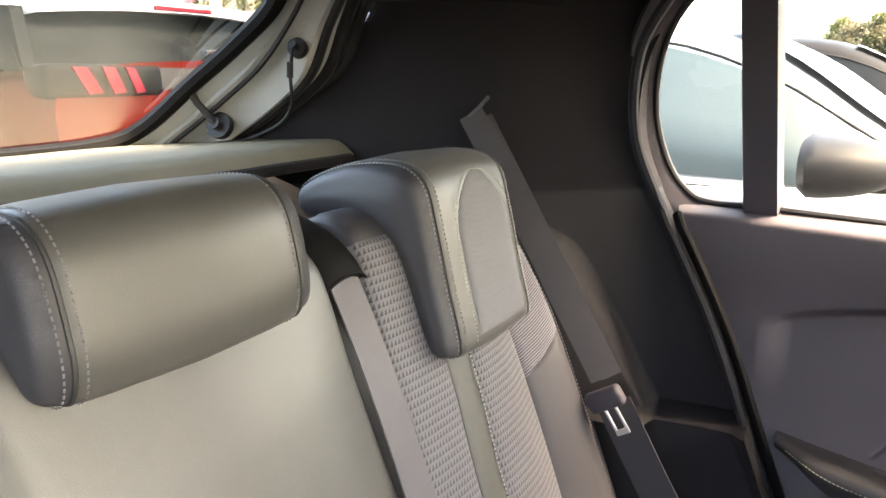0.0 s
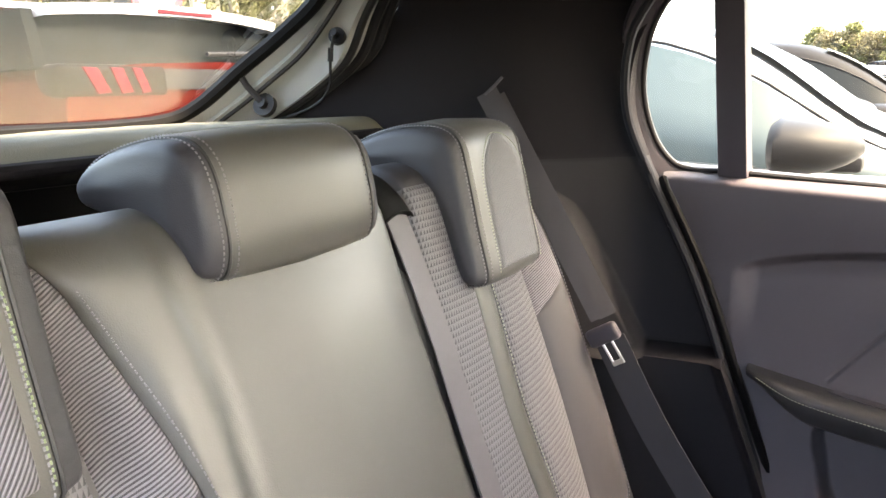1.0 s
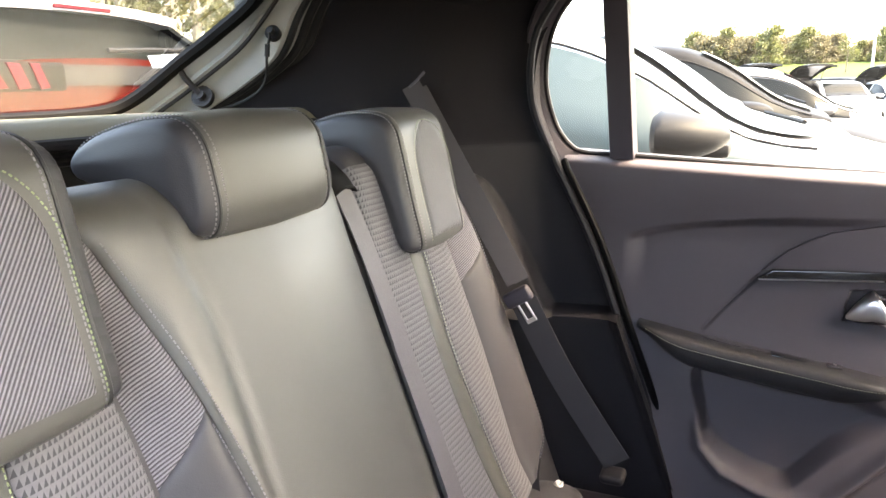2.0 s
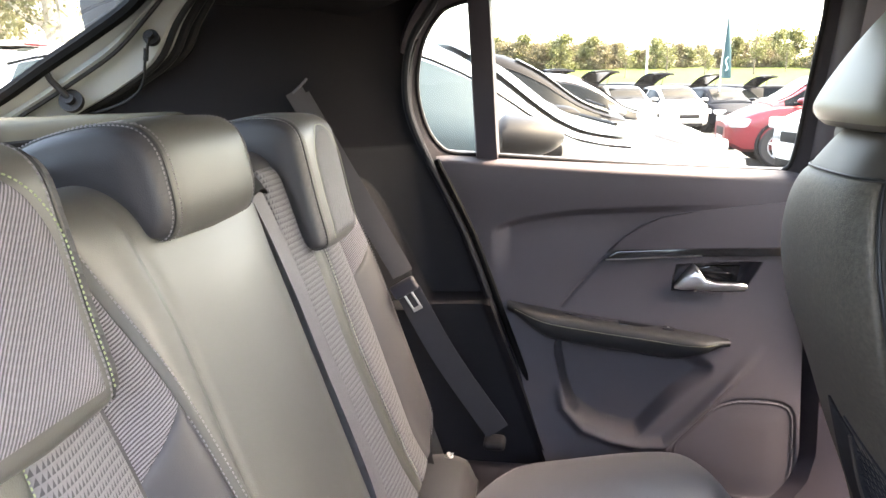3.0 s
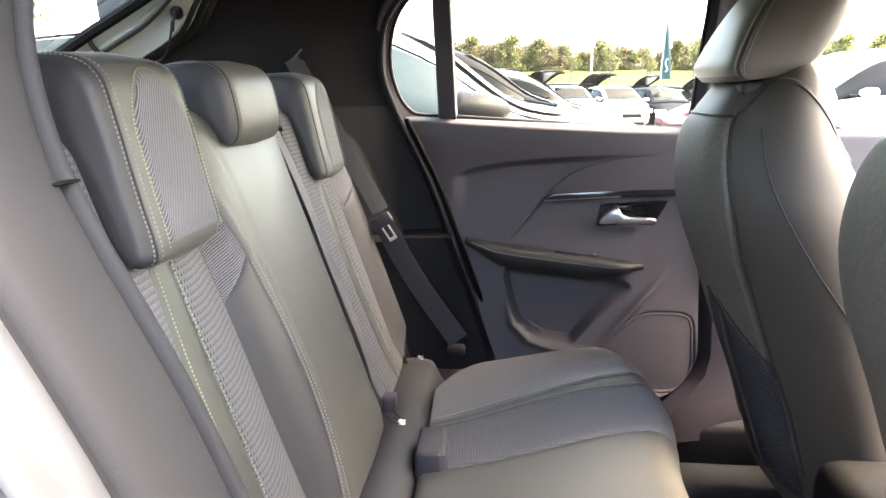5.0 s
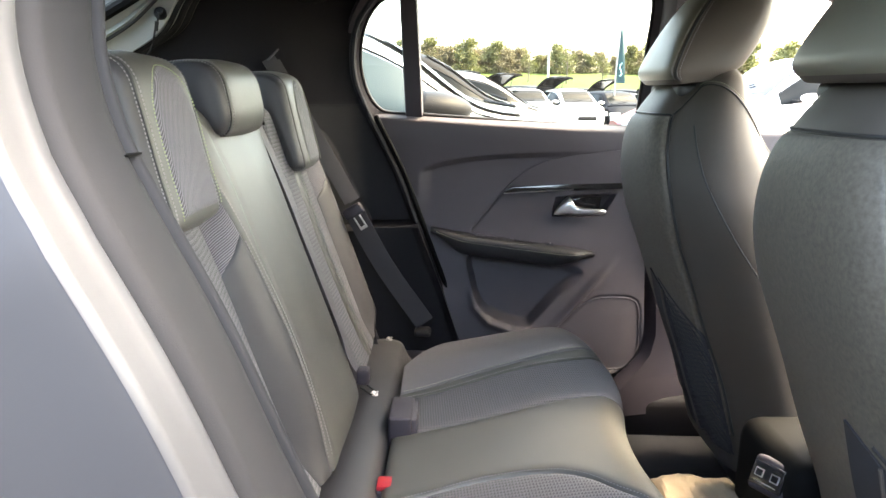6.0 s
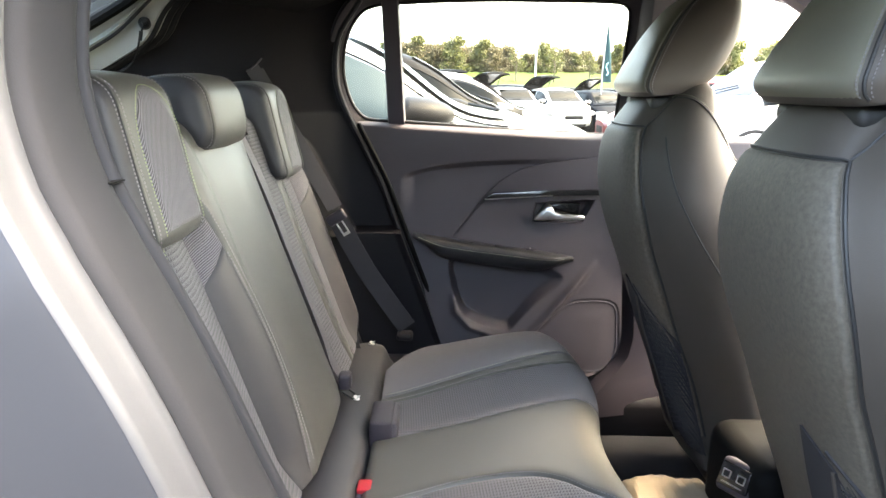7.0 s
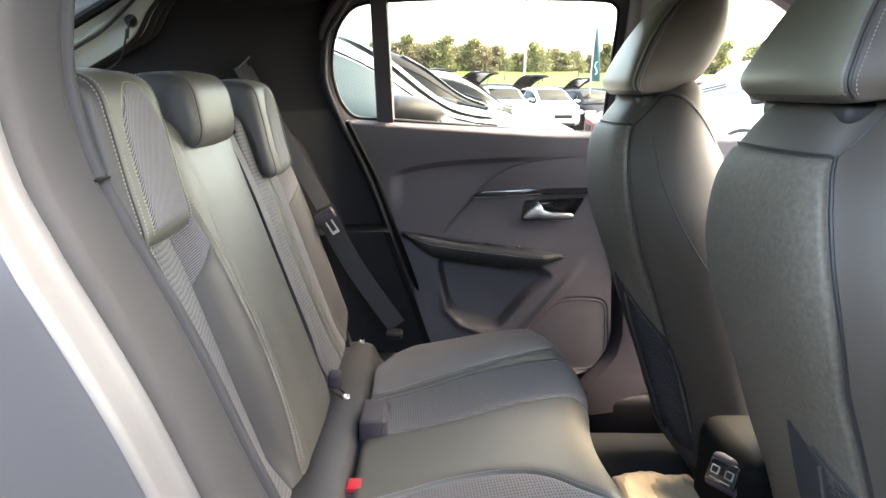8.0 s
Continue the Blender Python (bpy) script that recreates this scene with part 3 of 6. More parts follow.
back_panel("cloth_panel", L_STRIPE_B, L_CLOTH, 0.58, 1.10, CLOTH, wide_back, label="grey and black triangle-woven cloth")
back_panel("bolster", L_CLOTH, L_SEAM, 0.58, 0.886, LEATHER_SIDE, wide_back, s1b=0.941)
back_panel("shoulder_patch", L_CLOTH, L_SEAM, 0.886, 1.102, RIBBED_PATCH, wide_back, s0b=0.941, label="grey ribbed cloth patch")
back_panel("headrest_saddle", const(-0.335), L_SEAM, 1.102, 1.165, LEATHER, wide_back, nv=14)
back_panel("centre_panel", L_SEAM, C_RIGHT, 0.58, 1.165, LEATHER, wide_back, nu=56, nv=90, deep=0.0045)
back_stitch("green_stitching", plus(L_STRIPE_A, 0.004), 0.60, 1.09, THREAD_GREEN, wide_back)
back_stitch("green_stitching", plus(L_STRIPE_B, -0.004), 0.60, 1.09, THREAD_GREEN, wide_back)
back_stitch("grey_stitching", plus(L_SEAM, 0.005), 0.60, 1.08, THREAD_GREY, wide_back, pitch=0.007)
back_stitch("grey_stitching", plus(L_SEAM, -0.005), 0.60, 0.93, THREAD_GREY, wide_back, pitch=0.007)

narrow_back = empty("split_rear_seat", "black leather and patterned cloth folding rear seat, narrow section upright", "rear seat")
back_body("shell", 0.398, 0.80, 1.09, narrow_back)
back_panel("cloth_panel", R_LEFT, R_STRIPE_A, 0.58, 1.10, CLOTH, narrow_back, label="grey and black triangle-woven cloth")
back_panel("band", R_STRIPE_A, R_STRIPE_B, 0.58, 1.10, BAND, narrow_back, nu=8, label="olive grey leather band", deep=0.005)
back_panel("cloth_panel", R_STRIPE_B, R_CLOTH, 0.58, 1.10, CLOTH, narrow_back, label="grey and black triangle-woven cloth")
back_panel("bolster", R_CLOTH, R_SEAM, 0.58, 0.896, LEATHER_SIDE, narrow_back, s1b=0.944)
back_panel("shoulder_patch", R_CLOTH, R_SEAM, 0.896, 1.085, RIBBED_PATCH, narrow_back, s0b=0.944, label="grey ribbed cloth patch")
# Darker leather than the wide saddle: headrest shadow is put into it.
back_panel("headrest_saddle", R_LEFT, R_SEAM, 1.10, 1.165, LEATHER_SIDE, narrow_back, nv=14)
back_stitch("pale_stitching", plus(R_STRIPE_B, -0.004), 0.60, 1.09, THREAD_PALE, narrow_back)
back_stitch("grey_stitching", plus(R_SEAM, -0.006), 0.60, 1.08, THREAD_GREY, narrow_back, pitch=0.007)
for owner, seam, dy in ((narrow_back, R_SEAM, 0.05), (wide_back, const(-0.335), -0.03)):
    bm, rows = grid_bm(lambda u, v: back_point(seam(0.56 + 0.53 * v), 0.56 + 0.53 * v, 0.001) + Vector((-0.13 * u, dy * math.sin(u * 1.5), -0.03 * u)), 10, 50)
    part("side_panel", bm, LEATHER_SIDE, owner)


# ---- headrests ----
OUTER_PROFILE = [(-0.472, 1.127), (-0.467, 1.142), (-0.448, 1.155), (-0.415, 1.166), (-0.375, 1.172), (-0.335, 1.169), (-0.313, 1.152), (-0.303, 1.115), (-0.290, 1.05), (-0.279, 1.000), (-0.284, 0.983), (-0.305, 0.980), (-0.320, 1.000), (-0.340, 1.050), (-0.372, 1.088), (-0.41, 1.103), (-0.447, 1.106), (-0.466, 1.112)]
CENTRE_PROFILE = [(-0.474, 1.129), (-0.469, 1.144), (-0.448, 1.158), (-0.415, 1.169), (-0.375, 1.176), (-0.338, 1.174), (-0.317, 1.155), (-0.308, 1.120), (-0.306, 1.092), (-0.314, 1.072), (-0.332, 1.068), (-0.360, 1.083), (-0.395, 1.098), (-0.435, 1.108), (-0.464, 1.114)]


def cheek(edge, yy, s, step=0.0032):
    """A crowned leather side: rounded off to the outline all round, gently domed within."""
    xs, zs = [p.x for p in edge], [p.z for p in edge]
    nx, nz = int((max(xs) - min(xs)) / step) + 3, int((max(zs) - min(zs)) / step) + 3
    ea = np.array([(p.x, p.z) for p in edge])
    eb = np.roll(ea, -1, axis=0)
    ed = eb - ea
    bmx, verts = bmesh.new(), {}

    def vert(i, j):
        if (i, j) not in verts:
            q = np.array((min(xs) + (i - 1) * step, min(zs) + (j - 1) * step))
            t = np.clip(((q - ea) * ed).sum(1) / (ed * ed).sum(1), 0, 1)
            near = ea + t[:, None] * ed
            d = np.hypot(*(near - q).T)
            k = int(d.argmin())
            up = (ea[:, 1] > q[1]) != (eb[:, 1] > q[1])
            cross = ea[:, 0] + ed[:, 0] * (q[1] - ea[:, 1]) / np.where(ed[:, 1] == 0, 1e-9, ed[:, 1])
            inside = bool((up & (q[0] < cross)).sum() % 2)
            dist = float(d[k]) if inside else 0.0
            if dist < step * 0.4:
                q, dist = near[k], 0.0
            r = max(0.0, 1 - dist / 0.0105)
            y = yy - s * 0.0155 * (1 - math.sqrt(max(0.0, 1 - r * r))) + s * 0.006 * smooth01(0.004, 0.034, dist)
            verts[(i, j)] = (bmx.verts.new((q[0], y, q[1])), inside and dist > 0)
        return verts[(i, j)]
    for i in range(nx):
        for j in range(nz):
            c = [vert(i, j), vert(i + 1, j), vert(i + 1, j + 1), vert(i, j + 1)]
            if any(v[1] for v in c):
                bmx.faces.new([v[0] for v in c])
    bmesh.ops.remove_doubles(bmx, verts=bmx.verts, dist=0.00005)
    bmesh.ops.delete(bmx, geom=[v for v in bmx.verts if not v.link_faces], context="VERTS")
    return bmx


def headrest(label, y0, y1, profile, insert=None, insert_mat=None, thread=THREAD_GREY, insert_thread=None):
    hr = empty("headrest", label, "headrest", "rear headrests")
    n = 64
    line = smooth_path([(x, 0, z) for x, z in profile], n, closed=True)
    normals = []
    for i in range(n):
        d = line[(i + 1) % n] - line[i - 1]
        normals.append(Vector((-d.z, 0, d.x)).normalized())
    if sum((line[i] - Vector((-0.37, 0, 1.09))).dot(normals[i]) for i in range(n)) < 0:
        normals = [-v for v in normals]

    def ring(y, inset):
        return [p + Vector((0, y, 0)) - nn * inset for p, nn in zip(line, normals)]
    w = y1 - y0
    st = [(0.0, 0.0105), (0.0012, 0.0078), (0.005, 0.0045), (0.010, 0.0024), (0.014, 0.0018), (0.016, 0.0030), (0.0175, 0.0030), (0.0195, 0.0012), (0.024, 0.0002), (0.04, -0.001)]
    stations = st + [(w * 0.5, -0.003)] + [(w - a, b) for a, b in st[::-1]]
    part("cover", loft([ring(y0 + a, b) for a, b in stations[5:-5]], False), LEATHER, hr, auto=70)
    # side cheeks, gently crowned
    for yy, s in ((y0, -1), (y1, 1)):
        bmx = cheek([p - nn * 0.0028 for p, nn in zip(line, normals)], yy, s)
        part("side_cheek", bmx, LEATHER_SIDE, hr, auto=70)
        seam = [p + Vector((0, yy - s * 0.0165, 0)) - nn * 0.0022 for p, nn in zip(line, normals)]
        part("piping", tube(seam + [seam[0]], 0.0016, 6), PIPING, hr)
        sel = list(range(0, int(n * 11.0 / len(profile)) + 1))
        for k in (0.0105, 0.0225) if s < 0 else (0.0225,):
            pts = [line[i] + Vector((0, yy - s * k, 0)) - normals[i] * (0.0002 if k > 0.02 else 0.0022) for i in sel]
            bm_s = stitches(pts, lambda p: normals[min(sel, key=lambda i: (line[i].x - p.x) ** 2 + (line[i].z - p.z) ** 2)], 0.0060, 0.0040)
            part("stitching", bm_s, thread, hr, smooth=False)
    if insert:
        yc, hw, zb, zt = insert
        # the front face as a height line
        front = sorted([(p.z, p.x, nn) for p, nn in zip(line, normals) if nn.x > 0.2 and p.x > -0.345], key=lambda q: q[0])

        def fx(z):
            for a, b in zip(front, front[1:]):
                if a[0] <= z <= b[0]:
                    k = (z - a[0]) / max(1e-6, b[0] - a[0])
                    return a[1] + (b[1] - a[1]) * k, a[2].lerp(b[2], k).normalized()
            q = front[0] if z < front[0][0] else front[-1]
            return q[1], q[2]

        def half(z):
            r = hw * 1.15
            k = max(0.0, (z - (zt - r)) / r)
            return max(0.0015, hw * math.sqrt(max(0.0, 1 - k * k)))

        def f(u, v):
            z = zb + (zt - zb) * math.sin(v * math.pi / 2)
            h = half(z)
            uu = math.sin((u - 0.5) * math.pi)
            x, nn = fx(z)
            e = min((1 - abs(uu)) * h, z - zb)
            return Vector((x, yc + uu * h, z)) + nn * (-0.0015 + 0.0037 * smooth01(0.0, 0.006, e) + puff(e, 0.005, 0.004)), (uu * h, z)
        bmx, rws = grid_bm(f, 24, 44)
        skirt(bmx, rws, (-0.012, 0, 0))
        part("inset_panel", bmx, insert_mat, hr, auto=70)
        rim = []
        for v in [k / 50 for k in range(51)]:
            z = zb + (zt - zb) * math.sin(v * math.pi / 2)
            x, nn = fx(z)
            rim.append(Vector((x, yc - half(z) - 0.0035, z)) + nn * 0.0030)
        rim += [Vector((p.x, 2 * yc - p.y, p.z)) for p in rim[::-1]]
        part("inset_stitching", stitches(rim, lambda p: (1, 0, 0.25), 0.0055, 0.0036), insert_thread or thread, hr, smooth=False)
    # steel posts into the backrest
    for k in (0.3, 0.7):
        yy = y0 + w * k
        part("post", tube([(-0.40, yy, 1.03), (-0.385, yy, 1.115)], 0.0055, 10), STEEL, hr)
    return hr


def settled(profile, top, foot):
    """A headrest pushed down on its posts: the top by one amount, the lower lip by another."""
    return [(x, z - foot - (top - foot) * (z - 0.98) / 0.195) for x, z in profile]


headrest("black leather headrest with ribbed cloth inset and green stitching", -0.153, 0.020, settled(OUTER_PROFILE, 0.004, 0.002), (-0.062, 0.056, 0.992, 1.154), RIBBED, THREAD_GREY, THREAD_GREEN)
headrest("plain black leather centre headrest with grey double stitching", 0.141, 0.343, settled(CENTRE_PROFILE, 0.006, 0.003))
headrest("black leather headrest with smooth dark inset and pale stitching", 0.482, 0.653, settled(OUTER_PROFILE, 0.011, 0.004), (0.575, 0.052, 0.988, 1.145), INSERT_PLAIN, THREAD_GREY, THREAD_PALE)


# ---- rear seat cushion ----
def cush_z(x, y):
    z = 0.548 + 0.052 * smooth01(-0.12, 0.26, x)
    z += 0.012 * math.exp(-((y - 0.58) / 0.09) ** 2) - 0.008 * math.exp(-((y - 0.40) / 0.10) ** 2)
    z -= 0.05 * smooth01(0.66, 0.78, y) + 0.05 * smooth01(-0.27, -0.36, y)
    return z


def cush_point(s, y, off=0.0):
    """s runs forward along the cushion and over its front edge."""
    r = 0.055
    front = 0.240 + 0.040 * math.exp(-((y - 0.44) / 0.15) ** 2) + 0.030 * math.exp(-((y + 0.08) / 0.15) ** 2)
    if s <= front:
        a = 0.0
        p = Vector((s, y, cush_z(s, y)))
    else:
        a = min((s - front) / r, 1.75)
        p = Vector((front + r * math.sin(a), y, cush_z(front, y) - r * (1 - math.cos(a))))
        if (s - front) / r > 1.75:
            p += Vector((-0.18, 0, -0.98)) * (s - front - 1.75 * r)
    return p + Vector((math.sin(a), 0, math.cos(a))) * off


def cush_panel(name, fa, fb, s0, s1, material, parent, nu=16, nv=70, deep=0.008, label=""):
    def f(u, v):
        uu = 0.5 - 0.5 * math.cos(math.pi * u)
        s = s0 + (s1 - s0) * v
        ya, yb = fa(s), fb(s)
        y = ya + (yb - ya) * uu
        e = min(uu * (yb - ya), (1 - uu) * (yb - ya), (s - s0) + 0.003)
        return cush_point(s, y, puff(e, deep)), (s, y)
    bmx, rws = grid_bm(f, nu, nv)
    skirt(bmx, rws, (0, 0, -0.02))
    return part(name, bmx, material, parent, label, auto=60)


def cush_stitch(fy, s0, s1, material, parent, name="stitching"):
    pts = [cush_point(s0 + (s1 - s0) * k / 90, fy(s0 + (s1 - s0) * k / 90), 0.0012) for k in range(91)]
    return part(name, stitches(pts, lambda p: (0.1, 0, 1), 0.0066, 0.0045), material, parent, smooth=False)


bench = empty("rear_bench", "black leather rear bench cushion with patterned cloth seats", "seat cushion")
CA = curve([(-0.10, 0.252), (-0.05, 0.266), (0.10, 0.289), (0.235, 0.322), (0.33, 0.345), (0.42, 0.355)])
CB = curve([(-0.10, 0.412), (0.06, 0.454), (0.112, 0.466), (0.262, 0.489), (0.33, 0.505), (0.42, 0.515)])
CC = curve([(-0.10, 0.436), (0.025, 0.474), (0.15, 0.499), (0.27, 0.530), (0.33, 0.545), (0.42, 0.555)])
CD = curve([(-0.10, 0.535), (-0.04, 0.650), (0.04, 0.712), (0.13, 0.725), (0.21, 0.700), (0.28, 0.640), (0.33, 0.600), (0.42, 0.590)])
CL = curve([(-0.10, 0.045), (-0.02, 0.068), (0.06, 0.083), (0.16, 0.075), (0.205, 0.052), (0.24, 0.018), (0.30, -0.020), (0.42, -0.03)])
CM = curve([(-0.10, -0.06), (0.1, -0.10), (0.33, -0.16), (0.42, -0.17)])
cush_panel("outer_bolster", CC, CD, -0.095, 0.40, CUSHION_LIT, bench, nu=22, deep=0.004)
cush_panel("band", CB, CC, -0.095, 0.42, BAND, bench, nu=8, deep=0.003, label="olive grey leather band")
cush_panel("cloth_panel", CA, CB, -0.095, 0.42, CLOTH, bench, deep=0.005, label="grey and black triangle-woven cloth")
cush_panel("centre_panel", CL, CA, -0.095, 0.42, LEATHER, bench, nu=20, deep=0.010)
cush_panel("cloth_panel", CM, CL, -0.095, 0.42, CLOTH, bench, label="grey and black triangle-woven cloth")
cush_panel("outer_bolster", const(-0.35), CM, -0.095, 0.42, CUSHION_LIT, bench)
cush_stitch(plus(CC, 0.005), -0.09, 0.37, THREAD_PALE, bench)
cush_stitch(plus(CB, 0.004), -0.09, 0.37, THREAD_GREY, bench)
cush_stitch(plus(CA, -0.010), -0.09, 0.36, THREAD_GREY, bench)
cush_stitch(plus(CL, 0.006), -0.09, 0.36, THREAD_GREY, bench)
cush_stitch(plus(CL, 0.012), -0.09, 0.36, THREAD_GREY, bench)
cush_stitch(plus(CD, -0.014), -0.06, 0.20, THREAD_GREY, bench)
rim = [cush_point(-0.095 + 0.45 * k / 40, CD(-0.095 + 0.45 * k / 40), -0.004) for k in range(41)]
bm, rows = grid_bm(lambda u, v: rim[round(v * 40)] + Vector((0, 0.02 * math.sin(u * 1.5), -0.17 * u)), 6, 40)
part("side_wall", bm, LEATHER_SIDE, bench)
bm = box((-0.16, -0.34, 0.28), (0.29, 0.80, 0.50), 0.02, 3)
part("base", bm, PLASTIC, bench)
# the rear roll between cushion and backrest, with the child-seat anchor openings
bm, rows = grid_bm(lambda u, v: (Vector((-0.185 + 0.095 * u, -0.34 + 1.10 * v, 0.560 - 0.012 * u + 0.012 * math.sin(u * math.pi) - 0.03 * smooth01(0.75, 1.0, u) - 0.06 * smooth01(0.93, 1, v))), (u, v)), 16, 60)
skirt(bm, rows, (0, 0, -0.06))
part("rear_roll", bm, LEATHER_SIDE, bench)
for y in (0.383, 0.68):
    tag = empty("anchor_tag", "white and chrome child-seat anchor tag on the seat roll", "tag", "anchor tags")
    part("button", tube([(-0.142, y, 0.563), (-0.138, y - 0.001, 0.569)], 0.0068, 14), CHROME, tag)
    part("ring", tube([(-0.141, y - 0.006, 0.566), (-0.133, y, 0.572), (-0.141, y + 0.006, 0.566)], 0.0015, 6), STEEL, tag)

# hinged belt-buckle flap and red-button buckle on the cushion
flap = empty("buckle_flap", "grey-black plastic seat belt buckle lying in the cushion", "belt buckle")
bm = box((-0.101, 0.250, 0.52), (-0.060, 0.340, 0.584), 0.005, 3)
part("housing", bm, PLASTIC, flap)
bm = box((-0.066, 0.254, 0.52), (-0.052, 0.336, 0.580), 0.004, 2)
part("face", bm, POCKET_PLASTIC, flap)
buckle = empty("belt_buckle", "black seat belt buckle with a red release button", "belt buckle")
part("housing", box((-0.108, 0.086, 0.49), (-0.056, 0.126, 0.547), 0.006, 3), PLASTIC, buckle)
part("release_button", box((-0.104, 0.090, 0.541), (-0.060, 0.122, 0.553), 0.003, 2), RED_PLASTIC, buckle, "red button")


# ---- seat belts ----
belt = empty("outer_seat_belt", "black outer seat belt hanging from the pillar slot with its tongue", "seat belt")
SLOT, TONGUE, ANCHOR = Vector((-0.392, 0.716, 1.196)), Vector((-0.226, 0.735, 0.858)), Vector((-0.060, 0.745, 0.585))
part("shoulder_webbing", ribbon(smooth_path([SLOT + Vector((-0.006, 0.002, -0.002)), Vector((-0.354, 0.722, 1.115)), Vector((-0.312, 0.726, 1.034)), TONGUE + Vector((-0.004, 0.003, 0.020))], 30), (0.80, 0.45, 0.42), 0.031), BELT, belt)
part("return_webbing", ribbon(smooth_path([SLOT + Vector((0.004, 0.012, -0.008)), Vector((-0.304, 0.735, 1.034)), TONGUE + Vector((0.004, 0.010, 0.022))], 24), (0.80, 0.45, 0.42), 0.026), BELT, belt)
part("lap_webbing", ribbon(smooth_path([TONGUE + Vector((0.006, 0.012, -0.012)), TONGUE.lerp(ANCHOR, 0.5) + Vector((-0.012, 0.012, 0)), ANCHOR], 20), (0.75, 0.05, 0.65), 0.046), BELT, belt)
tdir = (ANCHOR - TONGUE).normalized()
bm = bmesh.new()
box((-0.024, -0.008, -0.013), (0.024, 0.008, 0.013), 0.006, 3, bm)
tg = part("tongue_grip", bm, PLASTIC, belt)
q = Vector((0, 0, -1)).rotation_difference(tdir).to_matrix().to_4x4()
tg.matrix_basis = Matrix.Translation(TONGUE + Vector((0.004, -0.010, 0))) @ q
bm = bmesh.new()
for lo, hi in (((-0.009, -0.0015, -0.045), (-0.0055, 0.0015, -0.010)), ((0.0055, -0.0015, -0.045), (0.009, 0.0015, -0.010)), ((-0.009, -0.0015, -0.047), (0.009, 0.0015, -0.040))):
    box(lo, hi, 0.0006, 1, bm)
tb = part("tongue_blade", bm, STEEL, belt, "steel tongue plate")
tb.matrix_basis = tg.matrix_basis.copy()
bm = box((-0.085, 0.720, 0.556), (-0.045, 0.760, 0.574), 0.008, 3)
part("floor_anchor", bm, TRIM, belt)
bm = bmesh.new()
tube([SLOT + Vector((-0.008, 0.000, -0.006)), SLOT + Vector((0.004, 0.006, 0.006)), SLOT + Vector((0.014, 0.012, 0.018))], 0.0022, 8, bm)
part("slot_guide", bm, POCKET_PLASTIC, belt)

mid = empty("centre_seat_belt", "black centre seat belt running down between the backrests", "seat belt")
pts = [Vector((-0.40, 0.404, 1.112)), Vector((-0.358, 0.407, 1.094)), Vector((-0.332, 0.410, 1.045))] + [Vector((back_x(z) - 0.004, 0.412 + 0.004 * smooth01(0.9, 0.7, z) - 0.014 * smooth01(0.7, 0.6, z), z)) for z in (0.95, 0.85, 0.75, 0.68, 0.63)] + [Vector((-0.155, 0.388, 0.590))]
part("webbing", ribbon(smooth_path(pts, 50), (0.0, 1, 0.0), 0.036), BELT_LIT, mid)
# black guide that the webbing leaves under the headrest
lane = smooth_path([Vector((-0.420, 0.404, 1.122)), Vector((-0.375, 0.406, 1.106)), Vector((-0.352, 0.408, 1.088)), Vector((-0.340, 0.409, 1.071))], 20)


def guide_at(u, v):
    p = lane[min(19, int(v * 19 + 0.5))]
    e = 2 * u - 1
    return p + Vector((0.005, 0, 0.004)) * (1 - 0.75 * abs(e) ** 4) + Vector((0, 0.026 * e - 0.004 * (1 - v), -0.006 * abs(e) ** 2 * v))


bm, rows = grid_bm(guide_at, 14, 19)
skirt(bm, rows, (-0.016, 0, -0.008))
part("belt_guide", bm, RIM_BLACK, mid, "black plastic belt guide", auto=60)
part("guide_lip", tube([guide_at(k / 14, 1.0) for k in range(15)], 0.0014, 6), RIM_BLACK, mid)
part("tongue_grip", box((-0.172, 0.370, 0.588), (-0.148, 0.402, 0.618), 0.006, 3), PLASTIC, mid)
part("tongue_ring", tube([(-0.165, 0.372, 0.585), (-0.145, 0.374, 0.570), (-0.138, 0.386, 0.567), (-0.145, 0.398, 0.570), (-0.165, 0.400, 0.585)], 0.0018, 6), RUBBER, mid)
part("belt_guide", box((-0.43, 0.376, 1.083), (-0.364, 0.428, 1.104), 0.008, 3), PIPING, mid)


# ---- far rear door ----
SILL_Z = curve([(-0.25, 1.083), (-0.174, 1.077), (-0.07, 1.070), (0.188, 1.055), (0.43, 1.044), (0.6, 1.04)])
POCKET = [(0.050, 0.735), (0.048, 0.660), (0.068, 0.602), (0.104, 0.574), (0.150, 0.557), (0.195, 0.552), (0.222, 0.575), (0.262, 0.616), (0.330, 0.672), (0.315, 0.705), (0.20, 0.745)]
RIDGE = [(0.046, 0.665), (0.060, 0.602), (0.096, 0.564), (0.150, 0.545), (0.205, 0.538), (0.245, 0.543), (0.285, 0.583), (0.340, 0.643), (0.415, 0.722)]
SPEAKER = [(0.262, 0.530), (0.300, 0.582), (0.345, 0.618), (0.40, 0.628), (0.462, 0.618), (0.470, 0.56), (0.468, 0.505), (0.450, 0.466), (0.40, 0.450), (0.30, 0.470)]
RECESS = [(0.252, 0.830), (0.258, 0.866), (0.272, 0.874), (0.400, 0.882), (0.408, 0.876), (0.384, 0.834), (0.372, 0.824), (0.262, 0.822)]


def rounded(poly, n=40):
    return [(p.x, p.z) for p in smooth_path([(x, 0, z) for x, z in poly], n, closed=True)]


POCKET, SPEAKER, RECESS = rounded(POCKET), rounded(SPEAKER), rounded(RECESS, 28)


